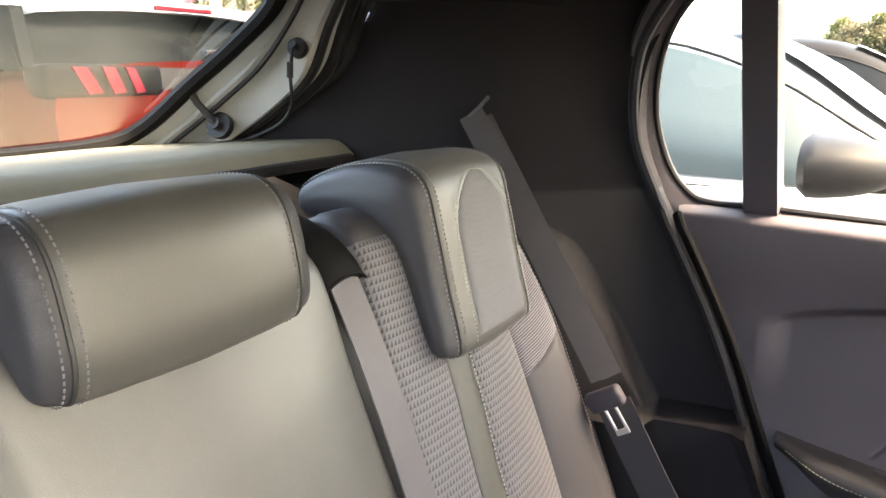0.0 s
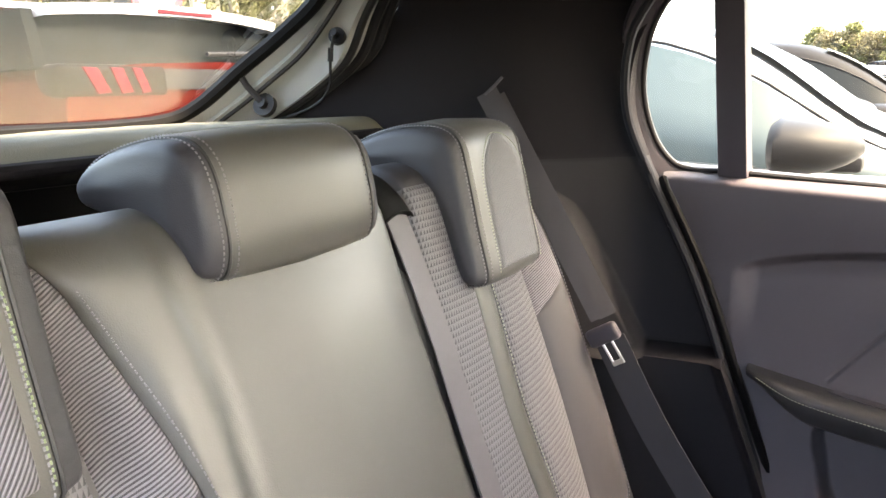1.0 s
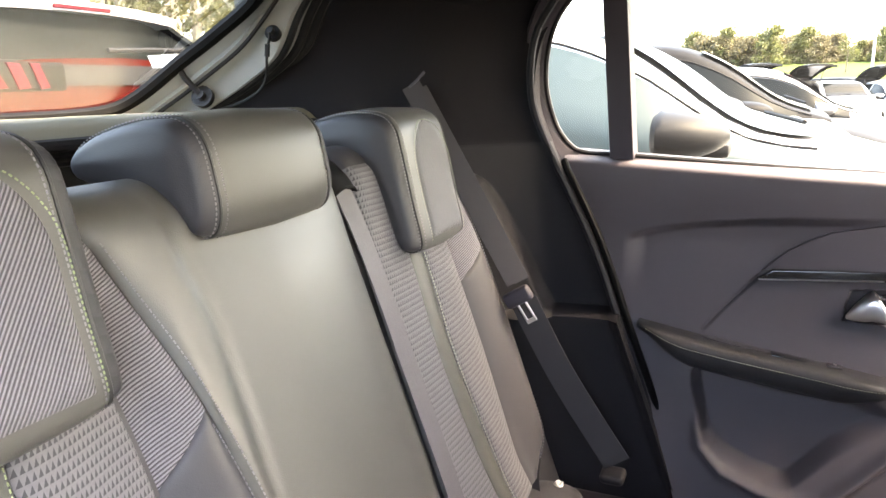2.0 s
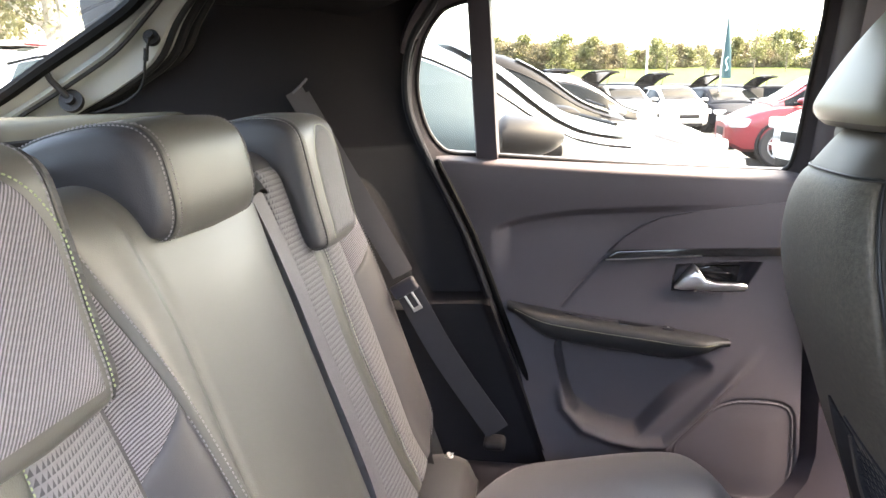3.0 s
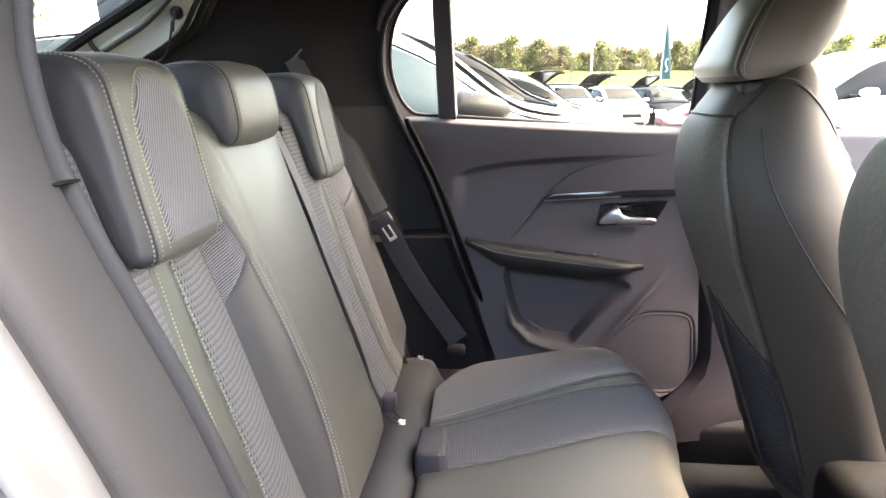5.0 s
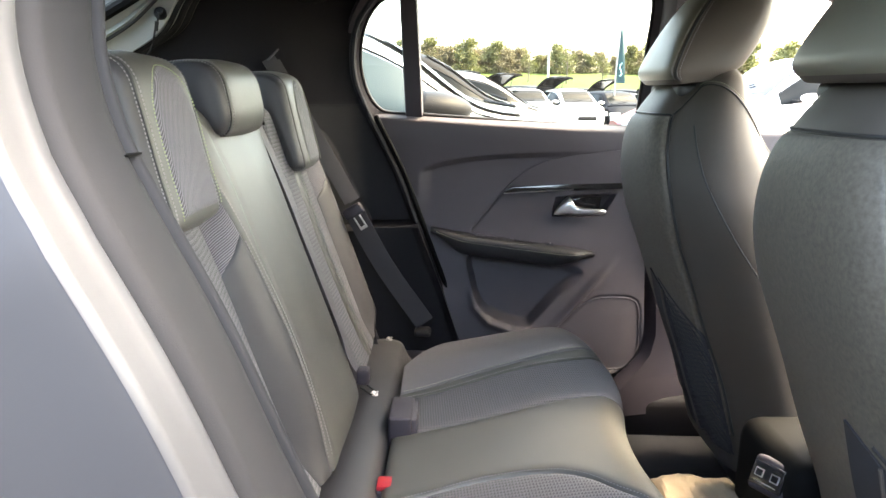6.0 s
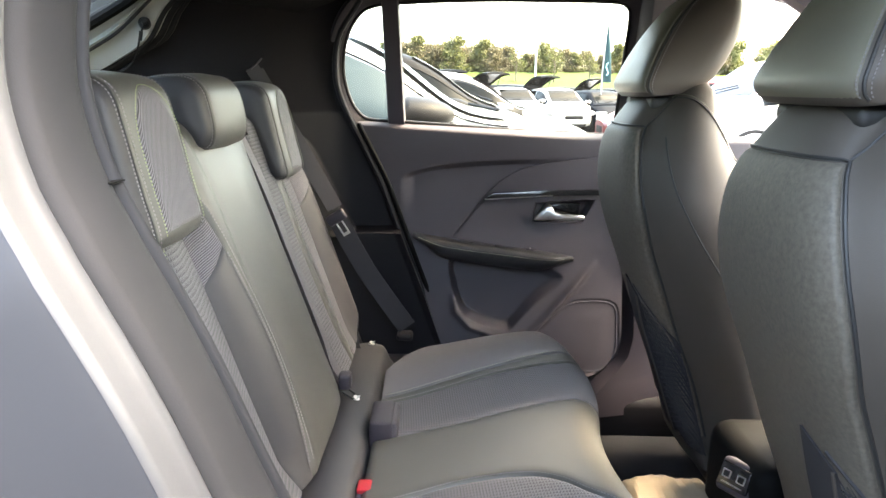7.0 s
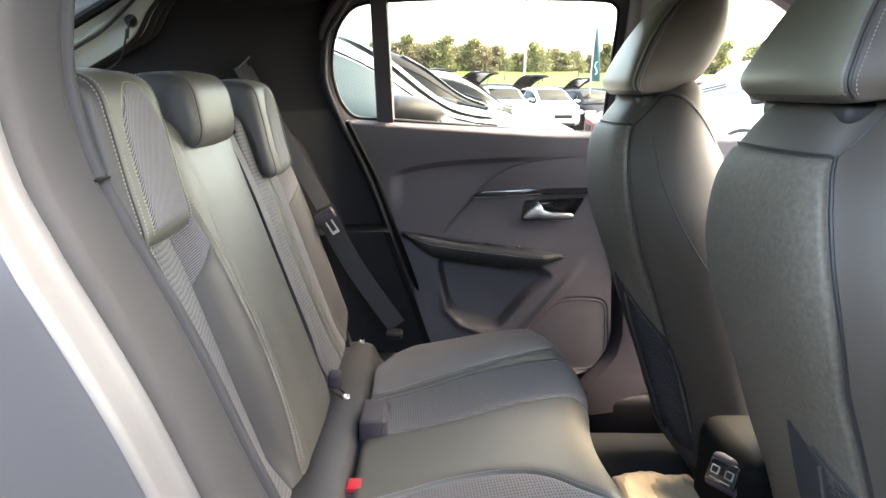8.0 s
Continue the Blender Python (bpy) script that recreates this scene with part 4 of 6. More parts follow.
def poly_dist(x, z, poly):
    """Distance to an outline; inside is positive."""
    inside, best = False, 9.0
    if min(p[0] for p in poly) - x > 0.06 or min(p[1] for p in poly) - z > 0.06 or z - max(p[1] for p in poly) > 0.06:
        return -0.06
    for (ax, az), (bx, bz) in zip(poly, poly[1:] + poly[:1]):
        if (az > z) != (bz > z) and x < (bx - ax) * (z - az) / (bz - az) + ax:
            inside = not inside
        dx, dz = bx - ax, bz - az
        t = min(1, max(0, ((x - ax) * dx + (z - az) * dz) / (dx * dx + dz * dz)))
        best = min(best, math.hypot(x - ax - t * dx, z - az - t * dz))
    return best if inside else -best


def seg_dist(x, z, a, b):
    dx, dz = b[0] - a[0], b[1] - a[1]
    t = min(1, max(0, ((x - a[0]) * dx + (z - a[1]) * dz) / (dx * dx + dz * dz)))
    return math.hypot(x - a[0] - t * dx, z - a[1] - t * dz)


CREASE = curve([(-0.10, 0.930), (-0.07, 0.944), (-0.02, 0.960), (0.068, 0.974), (0.235, 0.985), (0.5, 0.990)])


def door_y(x, z):
    y = 0.878 - 0.20 * max(0, 0.86 - z) * smooth01(0.9, 0.75, z) - 0.010 * math.exp(-((z - 1.02) / 0.05) ** 2)
    top = SILL_Z(x)
    y += 0.030 * smooth01(top - 0.020, top + 0.002, z) ** 2
    # hollow under the upper crease
    d = CREASE(x) - z
    k = smooth01(-0.085, -0.045, x) * (1 - 0.75 * smooth01(0.10, 0.34, x))
    if d > 0:
        y += 0.016 * k * smooth01(0.0, 0.018, d) * (1 - smooth01(0.03, 0.13, d))
    # seam running down from the trim strip
    y += 0.003 * math.exp(-(seg_dist(x, z, (0.131, 0.884), (0.052, 0.790)) / 0.0018) ** 2)
    # map pocket, shallower towards the front, and the rolled lip that runs on as a ridge
    p = poly_dist(x, z, POCKET)
    if p > 0:
        y += (0.040 - 0.022 * smooth01(0.17, 0.31, x)) * smooth01(0.0, 0.016 + 0.014 * smooth01(0.18, 0.30, x), p)
    if 0.02 < x < 0.44 and 0.50 < z < 0.75:
        d = min(seg_dist(x, z, a, b) for a, b in zip(RIDGE, RIDGE[1:]))
        y -= 0.013 * math.exp(-(d / 0.0095) ** 2) * smooth01(0.428, 0.33, x) * smooth01(0.68, 0.62, z + 0.4 * max(0.0, 0.1 - x) - 0.2 * smooth01(0.15, 0.3, x))
    # loudspeaker cover, rimmed
    s = poly_dist(x, z, SPEAKER)
    if s > 0:
        y += 0.0025 * smooth01(0, 0.004, s) - 0.002 * smooth01(0.01, 0.05, s)
    else:
        y += 0.003 * math.exp(-((s + 0.002) / 0.0026) ** 2)
        y -= 0.006 * math.exp(-((s + 0.022) / 0.014) ** 2) * smooth01(0.60, 0.50, z)
    r = poly_dist(x, z, RECESS)
    if r > 0:
        y += 0.030 * smooth01(0, 0.008, r)
    return y


def door_sheet(u, v):
    zb = 0.44
    z0 = zb + (1.06 - zb) * v
    xr = EDGE_X(z0) - 0.010
    k = min(1.0, max(0.0, (0.565 - z0) / 0.128))
    xf = 0.482 - 0.105 * (1 - math.sqrt(1 - k * k))
    x = xr + (xf - xr) * u
    z = zb + (SILL_Z(x) - zb) * v
    return Vector((x, door_y(x, z), z))


door = empty("rear_door", "closed black rear door lining with armrest and map pocket", "car door")
bm, rows = grid_bm(door_sheet, 300, 270)
skirt(bm, rows, (0, 0.05, 0))
liner = bm.copy()
hollow = {f.index for f in bm.faces if poly_dist(f.calc_center_median().x, f.calc_center_median().z, POCKET) > 0.010}
for b_, inner in ((bm, False), (liner, True)):
    b_.faces.ensure_lookup_table()
    bmesh.ops.delete(b_, geom=[f for k, f in enumerate(b_.faces) if (k in hollow) != inner], context="FACES")
part("lining", bm, PLASTIC_SOFT, door, auto=50)
part("pocket_liner", liner, PLASTIC_SOFT, door, "dark plastic map pocket", auto=50)
# upper accent panel and its gloss strip
poly = [(0.133, 0.892), (0.165, 0.922), (0.195, 0.944), (0.228, 0.960), (0.30, 0.975), (0.42, 0.990), (0.50, 0.997), (0.50, 0.909), (0.30, 0.904), (0.152, 0.897)]
part("accent_panel", plate(poly, lambda a, b, d: Vector((a, door_y(a, b) - 0.0045 + d, b)), 0.004, 0.0018), PLASTIC_SOFT, door)
poly = [(0.128, 0.881), (0.150, 0.897), (0.30, 0.905), (0.50, 0.911), (0.50, 0.896), (0.30, 0.891), (0.16, 0.882)]
part("trim_strip", plate(poly, lambda a, b, d: Vector((a, 0.868 + d, b)), 0.012, 0.002), GLOSS_BLACK, door, "gloss black strip")
part("strip_edge", tube([(0.130, 0.8675, 0.8815), (0.162, 0.8672, 0.8835), (0.30, 0.867, 0.8925)], 0.0016, 6), CHROME, door)
# pull handle in its cup
part("handle_cup", plate([(0.376, 0.868), (0.330, 0.868), (0.30, 0.862), (0.30, 0.850), (0.345, 0.838), (0.372, 0.838)], lambda a, b, d: Vector((a, 0.896 + d, b)), 0.004, 0.002), GLOSS_BLACK, door)
rings = []
for x, zl, zh, yo, yi in ((0.256, 0.829, 0.834, 0.866, 0.875), (0.266, 0.828, 0.850, 0.858, 0.882), (0.280, 0.828, 0.866, 0.854, 0.890), (0.290, 0.829, 0.874, 0.854, 0.896), (0.297, 0.829, 0.868, 0.852, 0.896), (0.306, 0.830, 0.852, 0.850, 0.872), (0.325, 0.831, 0.847, 0.849, 0.864), (0.355, 0.832, 0.846, 0.850, 0.863), (0.375, 0.833, 0.845, 0.852, 0.862), (0.380, 0.836, 0.842, 0.855, 0.860)):
    zc, yc, hz, hy = (zl + zh) / 2, (yo + yi) / 2, (zh - zl) / 2, (yi - yo) / 2
    rings.append([(x, yc + hy * math.copysign(abs(math.cos(a)) ** 0.6, math.cos(a)), zc + hz * math.copysign(abs(math.sin(a)) ** 0.6, math.sin(a))) for a in (2 * math.pi * k / 16 for k in range(16))])
part("handle_lever", loft(rings), CHROME, door, "satin chrome door handle lever")
# armrest pad
rings = []
for k in range(33):
    t = k / 32
    x = -0.050 + 0.405 * t
    zt = 0.797 - 0.058 * t - 0.002 * math.sin(t * 6)
    h = (0.012 + 0.036 * smooth01(0.0, 0.22, t)) * (1 - 0.80 * smooth01(0.72, 1.0, t) ** 1.2) + 0.003
    dep = 0.046 * smooth01(-0.12, 0.16, t) * (1 - 0.75 * smooth01(0.86, 1.0, t))
    yb = 0.874 - 0.2 * (0.86 - zt)
    ring = []
    for a, b in ((0, 0), (0.55, 0.02), (0.86, 0.0), (0.97, -0.10), (1.0, -0.26), (0.97, -0.5), (0.86, -0.78), (0.62, -0.96), (0.3, -1.04), (0.0, -1.0)):
        ring.append((x, yb + 0.012 - (dep + 0.012) * a, zt + h * b))
    rings.append(ring)
arm = part("armrest", loft(rings), ARMREST, door, "soft padded armrest", auto=60)
pts = [Vector(r[4]) + Vector((0, -0.0005, 0)) for r in rings[1:31]]
part("armrest_stitching", stitches(pts, lambda p: (0, -1, 0.3), 0.0062, 0.0044, 0.0006), THREAD_PALE, arm, smooth=False)
bm = box((-0.06, -0.011, -0.003), (0.075, 0.011, 0.0025), 0.002, 2)
sw = part("switch_panel", bm, GLOSS_BLACK, door)
cup = [(0.052 * math.cos(a), 0.0085 * math.sin(a)) for a in (2 * math.pi * k / 24 for k in range(24))]
hollow_cup = part("grip_recess", plate(cup, lambda a, b, d: Vector((a, b, -d)), 0.003, 0.001), POCKET_PLASTIC, door)
hollow_cup.matrix_basis = Matrix.Translation((0.105, 0.850, 0.7760)) @ Matrix.Rotation(radians(8.2), 4, "Y")
sw.matrix_basis = Matrix.Translation((0.215, 0.846, 0.7585)) @ Matrix.Rotation(radians(8.2), 4, "Y")
sb = part("window_switch", box((-0.011, -0.006, 0.001), (0.011, 0.006, 0.007), 0.002, 2), PLASTIC, sw)
sb.location = (0.030, 0, 0)
part("switch_mark", box((-0.002, -0.002, 0.0068), (0.002, 0.002, 0.0078), 0.0004, 1), CHROME, sb)
# small fixing on the door's edge
part("edge_clip", box((-0.166, 0.834, 0.996), (-0.159, 0.842, 1.002), 0.001, 1), CHROME, door)


# window opening: frame, rubber, divider, panes
def win_y(z):
    return 0.905 - 0.25 * (z - 1.06)


OPEN = [(-0.100, 1.071), (-0.150, 1.073), (-0.180, 1.085), (-0.206, 1.125), (-0.219, 1.192), (-0.208, 1.262), (-0.180, 1.312), (-0.140, 1.337), (-0.05, 1.346), (0.12, 1.352), (0.30, 1.352), (0.415, 1.350), (0.448, 1.340), (0.458, 1.310), (0.455, 1.20), (0.452, 1.08), (0.440, 1.045), (0.40, 1.042), (0.188, 1.052), (0.0, 1.064)]
outline = smooth_path([(x, 0, z) for x, z in OPEN], 140, closed=True)
nrm = []
for i in range(140):
    d = outline[(i + 1) % 140] - outline[i - 1]
    v = Vector((-d.z, 0, d.x)).normalized()
    nrm.append(v if (outline[i] - Vector((0.12, 0, 1.2))).dot(v) > 0 else -v)


def win_ring(off, dy):
    return [Vector((p.x + n.x * off, win_y(p.z + n.z * off) + dy, p.z + n.z * off)) for p, n in zip(outline, nrm)]


bm = bmesh.new()
secs = [win_ring(0.0, 0.010), win_ring(0.001, -0.006), win_ring(0.006, -0.012), win_ring(0.012, -0.014), win_ring(0.016, -0.018), win_ring(0.030, -0.024), win_ring(0.036, -0.018), win_ring(0.045, 0.02)]
vs = [[bm.verts.new(p) for p in r] for r in secs]
for a, b in zip(vs, vs[1:]):
    for i in range(140):
        bm.faces.new((a[i], a[(i + 1) % 140], b[(i + 1) % 140], b[i]))
part("window_frame", bm, PLASTIC, door, auto=50)
ring = win_ring(-0.001, -0.004)
part("window_rubber", tube(ring + [ring[0]], 0.0045, 8), RUBBER, door)
rings = []
for z in (1.062, 1.15, 1.25, 1.349):
    k = (z - 1.062) / 0.287
    x0, x1 = -0.114 - 0.008 * k, -0.070 - 0.010 * k
    y = win_y(z)
    rings.append([(x0, y - 0.004, z), (x0 + 0.003, y - 0.016, z), (x1 - 0.003, y - 0.016, z), (x1, y - 0.004, z), (x1, y + 0.014, z), (x0, y + 0.014, z)])
part("window_divider", loft(rings), PLASTIC, door, auto=30)
for nm, m, sel in (("quarter_pane", PANE_TINT, lambda p: p.x < -0.085), ("window_pane", PANE_DUSTY_VEIL, lambda p: p.x >= -0.085)):
    bm = bmesh.new()
    vs = [bm.verts.new((min(p.x, -0.085) if nm == "quarter_pane" else max(p.x, -0.085), win_y(p.z) + 0.004, p.z)) for p in outline]
    keep = [v for v, p in zip(vs, outline) if sel(p)]
    for v in vs:
        if v not in keep:
            bm.verts.remove(v)
    bm.faces.new(keep)
    g = part(nm, bm, m, door, smooth=False)
    g.visible_shadow = False

# rubber along the door's rear edge, and the painted strip beside it
pts = [(EDGE_X(z) + 0.004, 0.842 if z < 1.06 else 0.852 - 0.22 * (z - 1.06), z) for z in [0.50 + 0.565 * k / 40 for k in range(41)]]
bm, rows = grid_bm(lambda u, v: Vector((EDGE_X(0.45 + 0.60 * v) - 0.035 + 0.08 * u, 0.888, 0.45 + 0.60 * v)), 3, 40)
skirt(bm, rows, (0, 0.02, 0))
tagged(part("door_gap_backing", bm, RUBBER), "black rubber strip closing the door gap", "seal", kind="structure")
seal2 = empty("door_seal", "black rubber seal along the rear door edge", "seal")
part("rubber", tube(pts, 0.0075, 10, flat=0.8), RIM_BLACK, seal2)
pts = [(EDGE_X(z) - 0.010, 0.838 if z < 1.06 else 0.848 - 0.22 * (z - 1.06), z) for z in [0.50 + 0.845 * k / 50 for k in range(51)]]
part("lip", tube(pts, 0.0065, 8), GREY_SEAL, seal2)


# ---- near door opening: pillar edge that the camera backs past ----
NEAR_X = curve([(0.30, 0.115), (0.40, 0.080), (0.531, 0.022), (0.658, -0.030), (0.75, -0.068), (0.868, -0.118), (0.964, -0.156), (1.052, -0.198), (1.103, -0.224), (1.173, -0.239), (1.27, -0.225), (1.33, -0.185), (1.37, -0.13)])
jamb = empty("door_jamb", "grey metallic rear door jamb with a grey rubber seal", "door jamb")
ZS = [0.30 + 1.07 * k / 70 for k in range(71)]


def jamb_strip(name, prof, material, sides=None):
    """A strip swept up the pillar: prof holds (rearward, y) steps."""
    bmx = bmesh.new()
    cols = []
    for z in ZS:
        dx = (NEAR_X(z + 0.005) - NEAR_X(z - 0.005)) / 0.01
        n = Vector((-1, 0, dx)).normalized()
        lean = 0.16 * max(0, z - 1.05)
        cols.append([bmx.verts.new(Vector((NEAR_X(z), y + lean, z)) + n * r) for r, y in prof])
    for a, b in zip(cols, cols[1:]):
        for i in range(len(prof) - 1):
            bmx.faces.new((a[i], a[i + 1], b[i + 1], b[i]))
    return part(name, bmx, material, jamb, auto=50)


jamb_strip("trim_edge", [(0.090, -0.25), (0.036, -0.315), (0.018, -0.336), (0.010, -0.348)], PLASTIC)
jamb_strip("inner_seal", [(0.005, -0.3635), (-0.001, -0.362), (-0.003, -0.359), (-0.003, -0.355), (-0.001, -0.352), (0.004, -0.350), (0.012, -0.349)], GREY_SEAL)
jamb_strip("groove", [(0.0045, -0.362), (0.007, -0.364), (0.0065, -0.367)], RUBBER)
jamb_strip("rubber_seal", [(0.007, -0.3655), (0.001, -0.367), (-0.002, -0.372), (-0.0035, -0.382), (-0.0025, -0.428), (0.000, -0.436), (0.007, -0.440)], GREY_SEAL)
jamb_strip("gap", [(0.006, -0.439), (0.011, -0.442), (0.011, -0.447), (0.005, -0.449)], RUBBER)
jamb_strip("inner_flange", [(0.009, -0.447), (0.002, -0.4495), (0.0005, -0.454), (0.003, -0.460), (0.006, -0.468), (0.007, -0.479), (0.0085, -0.4835), (0.012, -0.486)], SILVER)
jamb_strip("outer_flange", [(0.0115, -0.4855), (0.017, -0.4872), (0.040, -0.490), (0.075, -0.498), (0.14, -0.506), (0.40, -0.545)], SILVER)
part("seal_joint", box((-0.2175, -0.372, 1.0862), (-0.2110, -0.350, 1.0878), 0.0005, 1), RIM_BLACK, jamb)


# ---- front of the cabin ----
for nm, yy, s in (("centre_pillar_far", 0.875, 1), ("centre_pillar_near", -0.385, -1)):
    rings = []
    for z in (0.33, 0.372, 0.385, 0.40, 0.42, 0.445, 0.48, 0.53, 0.6, 0.9, 1.06, 1.2, 1.39):
        k = max(0, z - 1.06)
        w = 0.065 - 0.06 * k
        x, y = 0.545 - 0.05 * (z - 0.9), yy - s * (0.25 * k)
        foot = 0.5 * (1 + s) * smooth01(0.56, 0.375, z) ** 2.2      # the trim flares out over the sill
        rings.append([(x - w - 0.12 * foot, y - s * 0.02 - 0.045 * foot, z), (x - w * 0.7 - 0.11 * foot, y - s * 0.045 - 0.05 * foot, z), (x + w * 0.7, y - s * 0.045, z), (x + w, y - s * 0.02, z), (x + w, y + s * 0.08, z), (x - w, y + s * 0.08, z)])
    tagged(part(nm, loft(rings), PLASTIC, auto=40), "black plastic centre pillar trim", "pillar", kind="structure")
for nm, yy, s in (("front_door_far", 0.885, 1), ("front_door_near", -0.395, -1)):
    bm = box((0.58, min(yy, yy + s * 0.1), 0.33), (1.44, max(yy, yy + s * 0.1), 1.035), 0.015, 3)
    tagged(part(nm, bm, PLASTIC_SOFT), "black front door lining", "car door", kind="structure")
    bm = tube([(1.42, yy, 1.02), (1.10, yy - s * 0.05, 1.22), (0.80, yy - s * 0.085, 1.385)], 0.035, 10)
    tagged(part("windscreen_pillar_far" if s > 0 else "windscreen_pillar_near", bm, PLASTIC), "black windscreen pillar trim", "pillar", kind="structure")
bm = box((1.16, -0.40, 0.3), (1.50, 0.89, 0.98), 0.04, 4)
tagged(part("dashboard", bm, PLASTIC), "black dashboard closing the cabin in front", "dashboard", kind="structure")
bm = bmesh.new()
bm.faces.new([bm.verts.new(p) for p in ((1.46, -0.36, 1.0), (1.46, 0.85, 1.0), (0.80, 0.78, 1.395), (0.80, -0.29, 1.395))])
ws = tagged(part("windscreen", bm, PANE, smooth=False), "clear windscreen", "window", kind="structure")
ws.visible_shadow = False


def front_seat(label, yc, dx, net_at):
    """A bucket seat seen from behind: grained back panel, leather wings, tapered headrest, slanting net pocket."""
    seat = empty("front_seat", label, "car seat", "front seats")
    BACK = curve([(0.42, 0.560), (0.60, 0.508), (0.70, 0.468), (0.80, 0.432), (0.88, 0.402), (0.95, 0.384), (1.0, 0.378), (1.05, 0.380), (1.09, 0.392), (1.14, 0.425)])
    PANEL = curve([(0.42, 0.142), (0.60, 0.145), (0.75, 0.144), (0.85, 0.146), (0.90, 0.153), (0.95, 0.151), (1.0, 0.139), (1.05, 0.121), (1.09, 0.099), (1.14, 0.085)])
    WIDE = curve([(0.42, 0.228), (0.60, 0.238), (0.80, 0.238), (0.93, 0.232), (1.0, 0.212), (1.05, 0.190), (1.09, 0.165), (1.115, 0.140), (1.128, 0.115)])
    DEEP = curve([(0.42, 0.10), (0.60, 0.15), (0.80, 0.205), (0.95, 0.215), (1.05, 0.180), (1.10, 0.145), (1.128, 0.105)])
    TOP = 1.128

    def half(z):
        """Half of a level section, from the middle of the back round the wing to the sitter's side."""
        pw, w, d = PANEL(z), WIDE(z), DEEP(z)
        w = max(w, pw + 0.016)
        return [(0.0, 0.0), (0.001, 0.35 * pw), (0.006, 0.72 * pw), (0.017, 0.94 * pw), (0.030, pw + 0.003), (0.058, pw + 0.55 * (w - pw)),
                (0.30 * d + 0.045, w), (0.66 * d + 0.03, w + 0.002), (0.93 * d, w - 0.016), (0.98 * d, w - 0.050), (0.80 * d, 0.52 * w), (0.74 * d, 0.22 * w), (0.73 * d, 0.0)]

    def skin(z, f, s, lift=0.0):
        """A place on the cover: f counts along the half section's corners."""
        pts = half(z)
        i = min(int(f), len(pts) - 2)
        q = [pts[max(0, min(len(pts) - 1, i + k))] for k in (-1, 0, 1, 2)]
        u = f - i
        a, b = [0.5 * (2 * q[1][c] + (q[2][c] - q[0][c]) * u + (2 * q[0][c] - 5 * q[1][c] + 4 * q[2][c] - q[3][c]) * u * u + (3 * q[1][c] - q[0][c] - 3 * q[2][c] + q[3][c]) * u ** 3) for c in (0, 1)]
        b = max(0.0, b)
        crest = 0.040 * math.sin(math.pi * min(1.0, max(0.0, a - 0.034) / 0.125)) * smooth01(0.98, 1.12, z)      # the wings' tops stand higher than the middle
        out = Vector((-1.0 if f < 4 else -0.35, s * (0.0 if f < 3 else 0.9), 0.15)).normalized()
        return Vector((BACK(z) + dx + a, yc + s * b, z + crest)) + out * lift

    fs = [12 * k / 36 for k in range(37)]
    rings = []
    for k in range(50):
        z = 0.42 + (TOP - 0.42) * (1 - (1 - k / 49) ** 1.5)
        rings.append([skin(z, f, 1) for f in fs] + [skin(z, f, -1) for f in fs[::-1][1:-1]])
    last = rings[-1]
    mid_p = sum(last, Vector()) / len(last)
    for k, (sh, up) in enumerate(((0.90, 0.005), (0.72, 0.008), (0.45, 0.009))):
        rings.append([mid_p + (p - mid_p) * sh + Vector((0, 0, up)) for p in last])
    part("backrest", loft(rings), FRONT_LEATHER, seat, auto=70)

    # grained hard panel set in the back, and its raised edge
    P_TOP, P_LOW = 1.088, 0.50

    def panel(u, v):
        z = P_LOW + (P_TOP - P_LOW) * math.sin(v * math.pi / 2)
        uu = math.sin((u - 0.5) * math.pi)
        e = min((1 - abs(uu)) * 0.16, P_TOP - z + 0.001)
        return skin(z, 3.75 * abs(uu), 1 if uu >= 0 else -1, -0.003 + 0.0075 * (1 - math.exp(-e / 0.0045)))
    bmx, rws = grid_bm(panel, 40, 70)
    skirt(bmx, rws, (0.02, 0, 0))
    part("back_panel", bmx, SHELL, seat, "grained black back panel", auto=60)
    side_z = [P_LOW + (P_TOP - P_LOW) * k / 50 for k in range(51)]
    rim = [skin(z, 3.9, -1, 0.001) for z in side_z] + [skin(P_TOP + 0.002, 3.9 - 7.8 * k / 20 if k <= 10 else 7.8 * k / 20 - 3.9, -1 if k <= 10 else 1, 0.001) for k in range(1, 20)] + [skin(z, 3.9, 1, 0.001) for z in side_z[::-1]]
    part("panel_piping", tube(rim, 0.0022, 6), PIPING, seat)
    for s in (-1, 1):
        # seam from the panel's corner to the crest, the sewn shoulder, and the long side seam
        part("corner_seam", tube([skin(1.090 + 0.034 * k / 14, 3.9 + 0.9 * k / 14, s, 0.0006) for k in range(15)], 0.0016, 6), PIPING, seat)
        sh = [skin(1.122 - 0.10 * (k / 40) ** 1.4, 4.6 + 4.0 * k / 40, s, 0.0006) for k in range(41)]
        part("shoulder_seam", tube(sh, 0.0013, 6), PIPING, seat)
        part("shoulder_stitching", stitches([p + Vector((0, 0, 0.005)) for p in sh], lambda p: (-0.3, s * 0.7, 0.6), 0.0066, 0.0045), THREAD_PALE, seat, smooth=False)
        SIDE = curve([(0, 5.0), (0.3, 5.7), (0.6, 6.6), (0.8, 7.2), (1.0, 6.9)])
        part("side_seam", tube([skin(1.06 - 0.50 * k / 60, SIDE(k / 60), s, 0.0003) for k in range(61)], 0.0016, 6), PIPING, seat)

    # headrest: narrow padded back, cheeks spreading to the wider front
    hz0, hz1 = 1.140, 1.335
    HB = curve([(0.0, 0.108), (0.15, 0.110), (0.4, 0.094), (0.7, 0.072), (0.9, 0.056), (1.0, 0.040)])
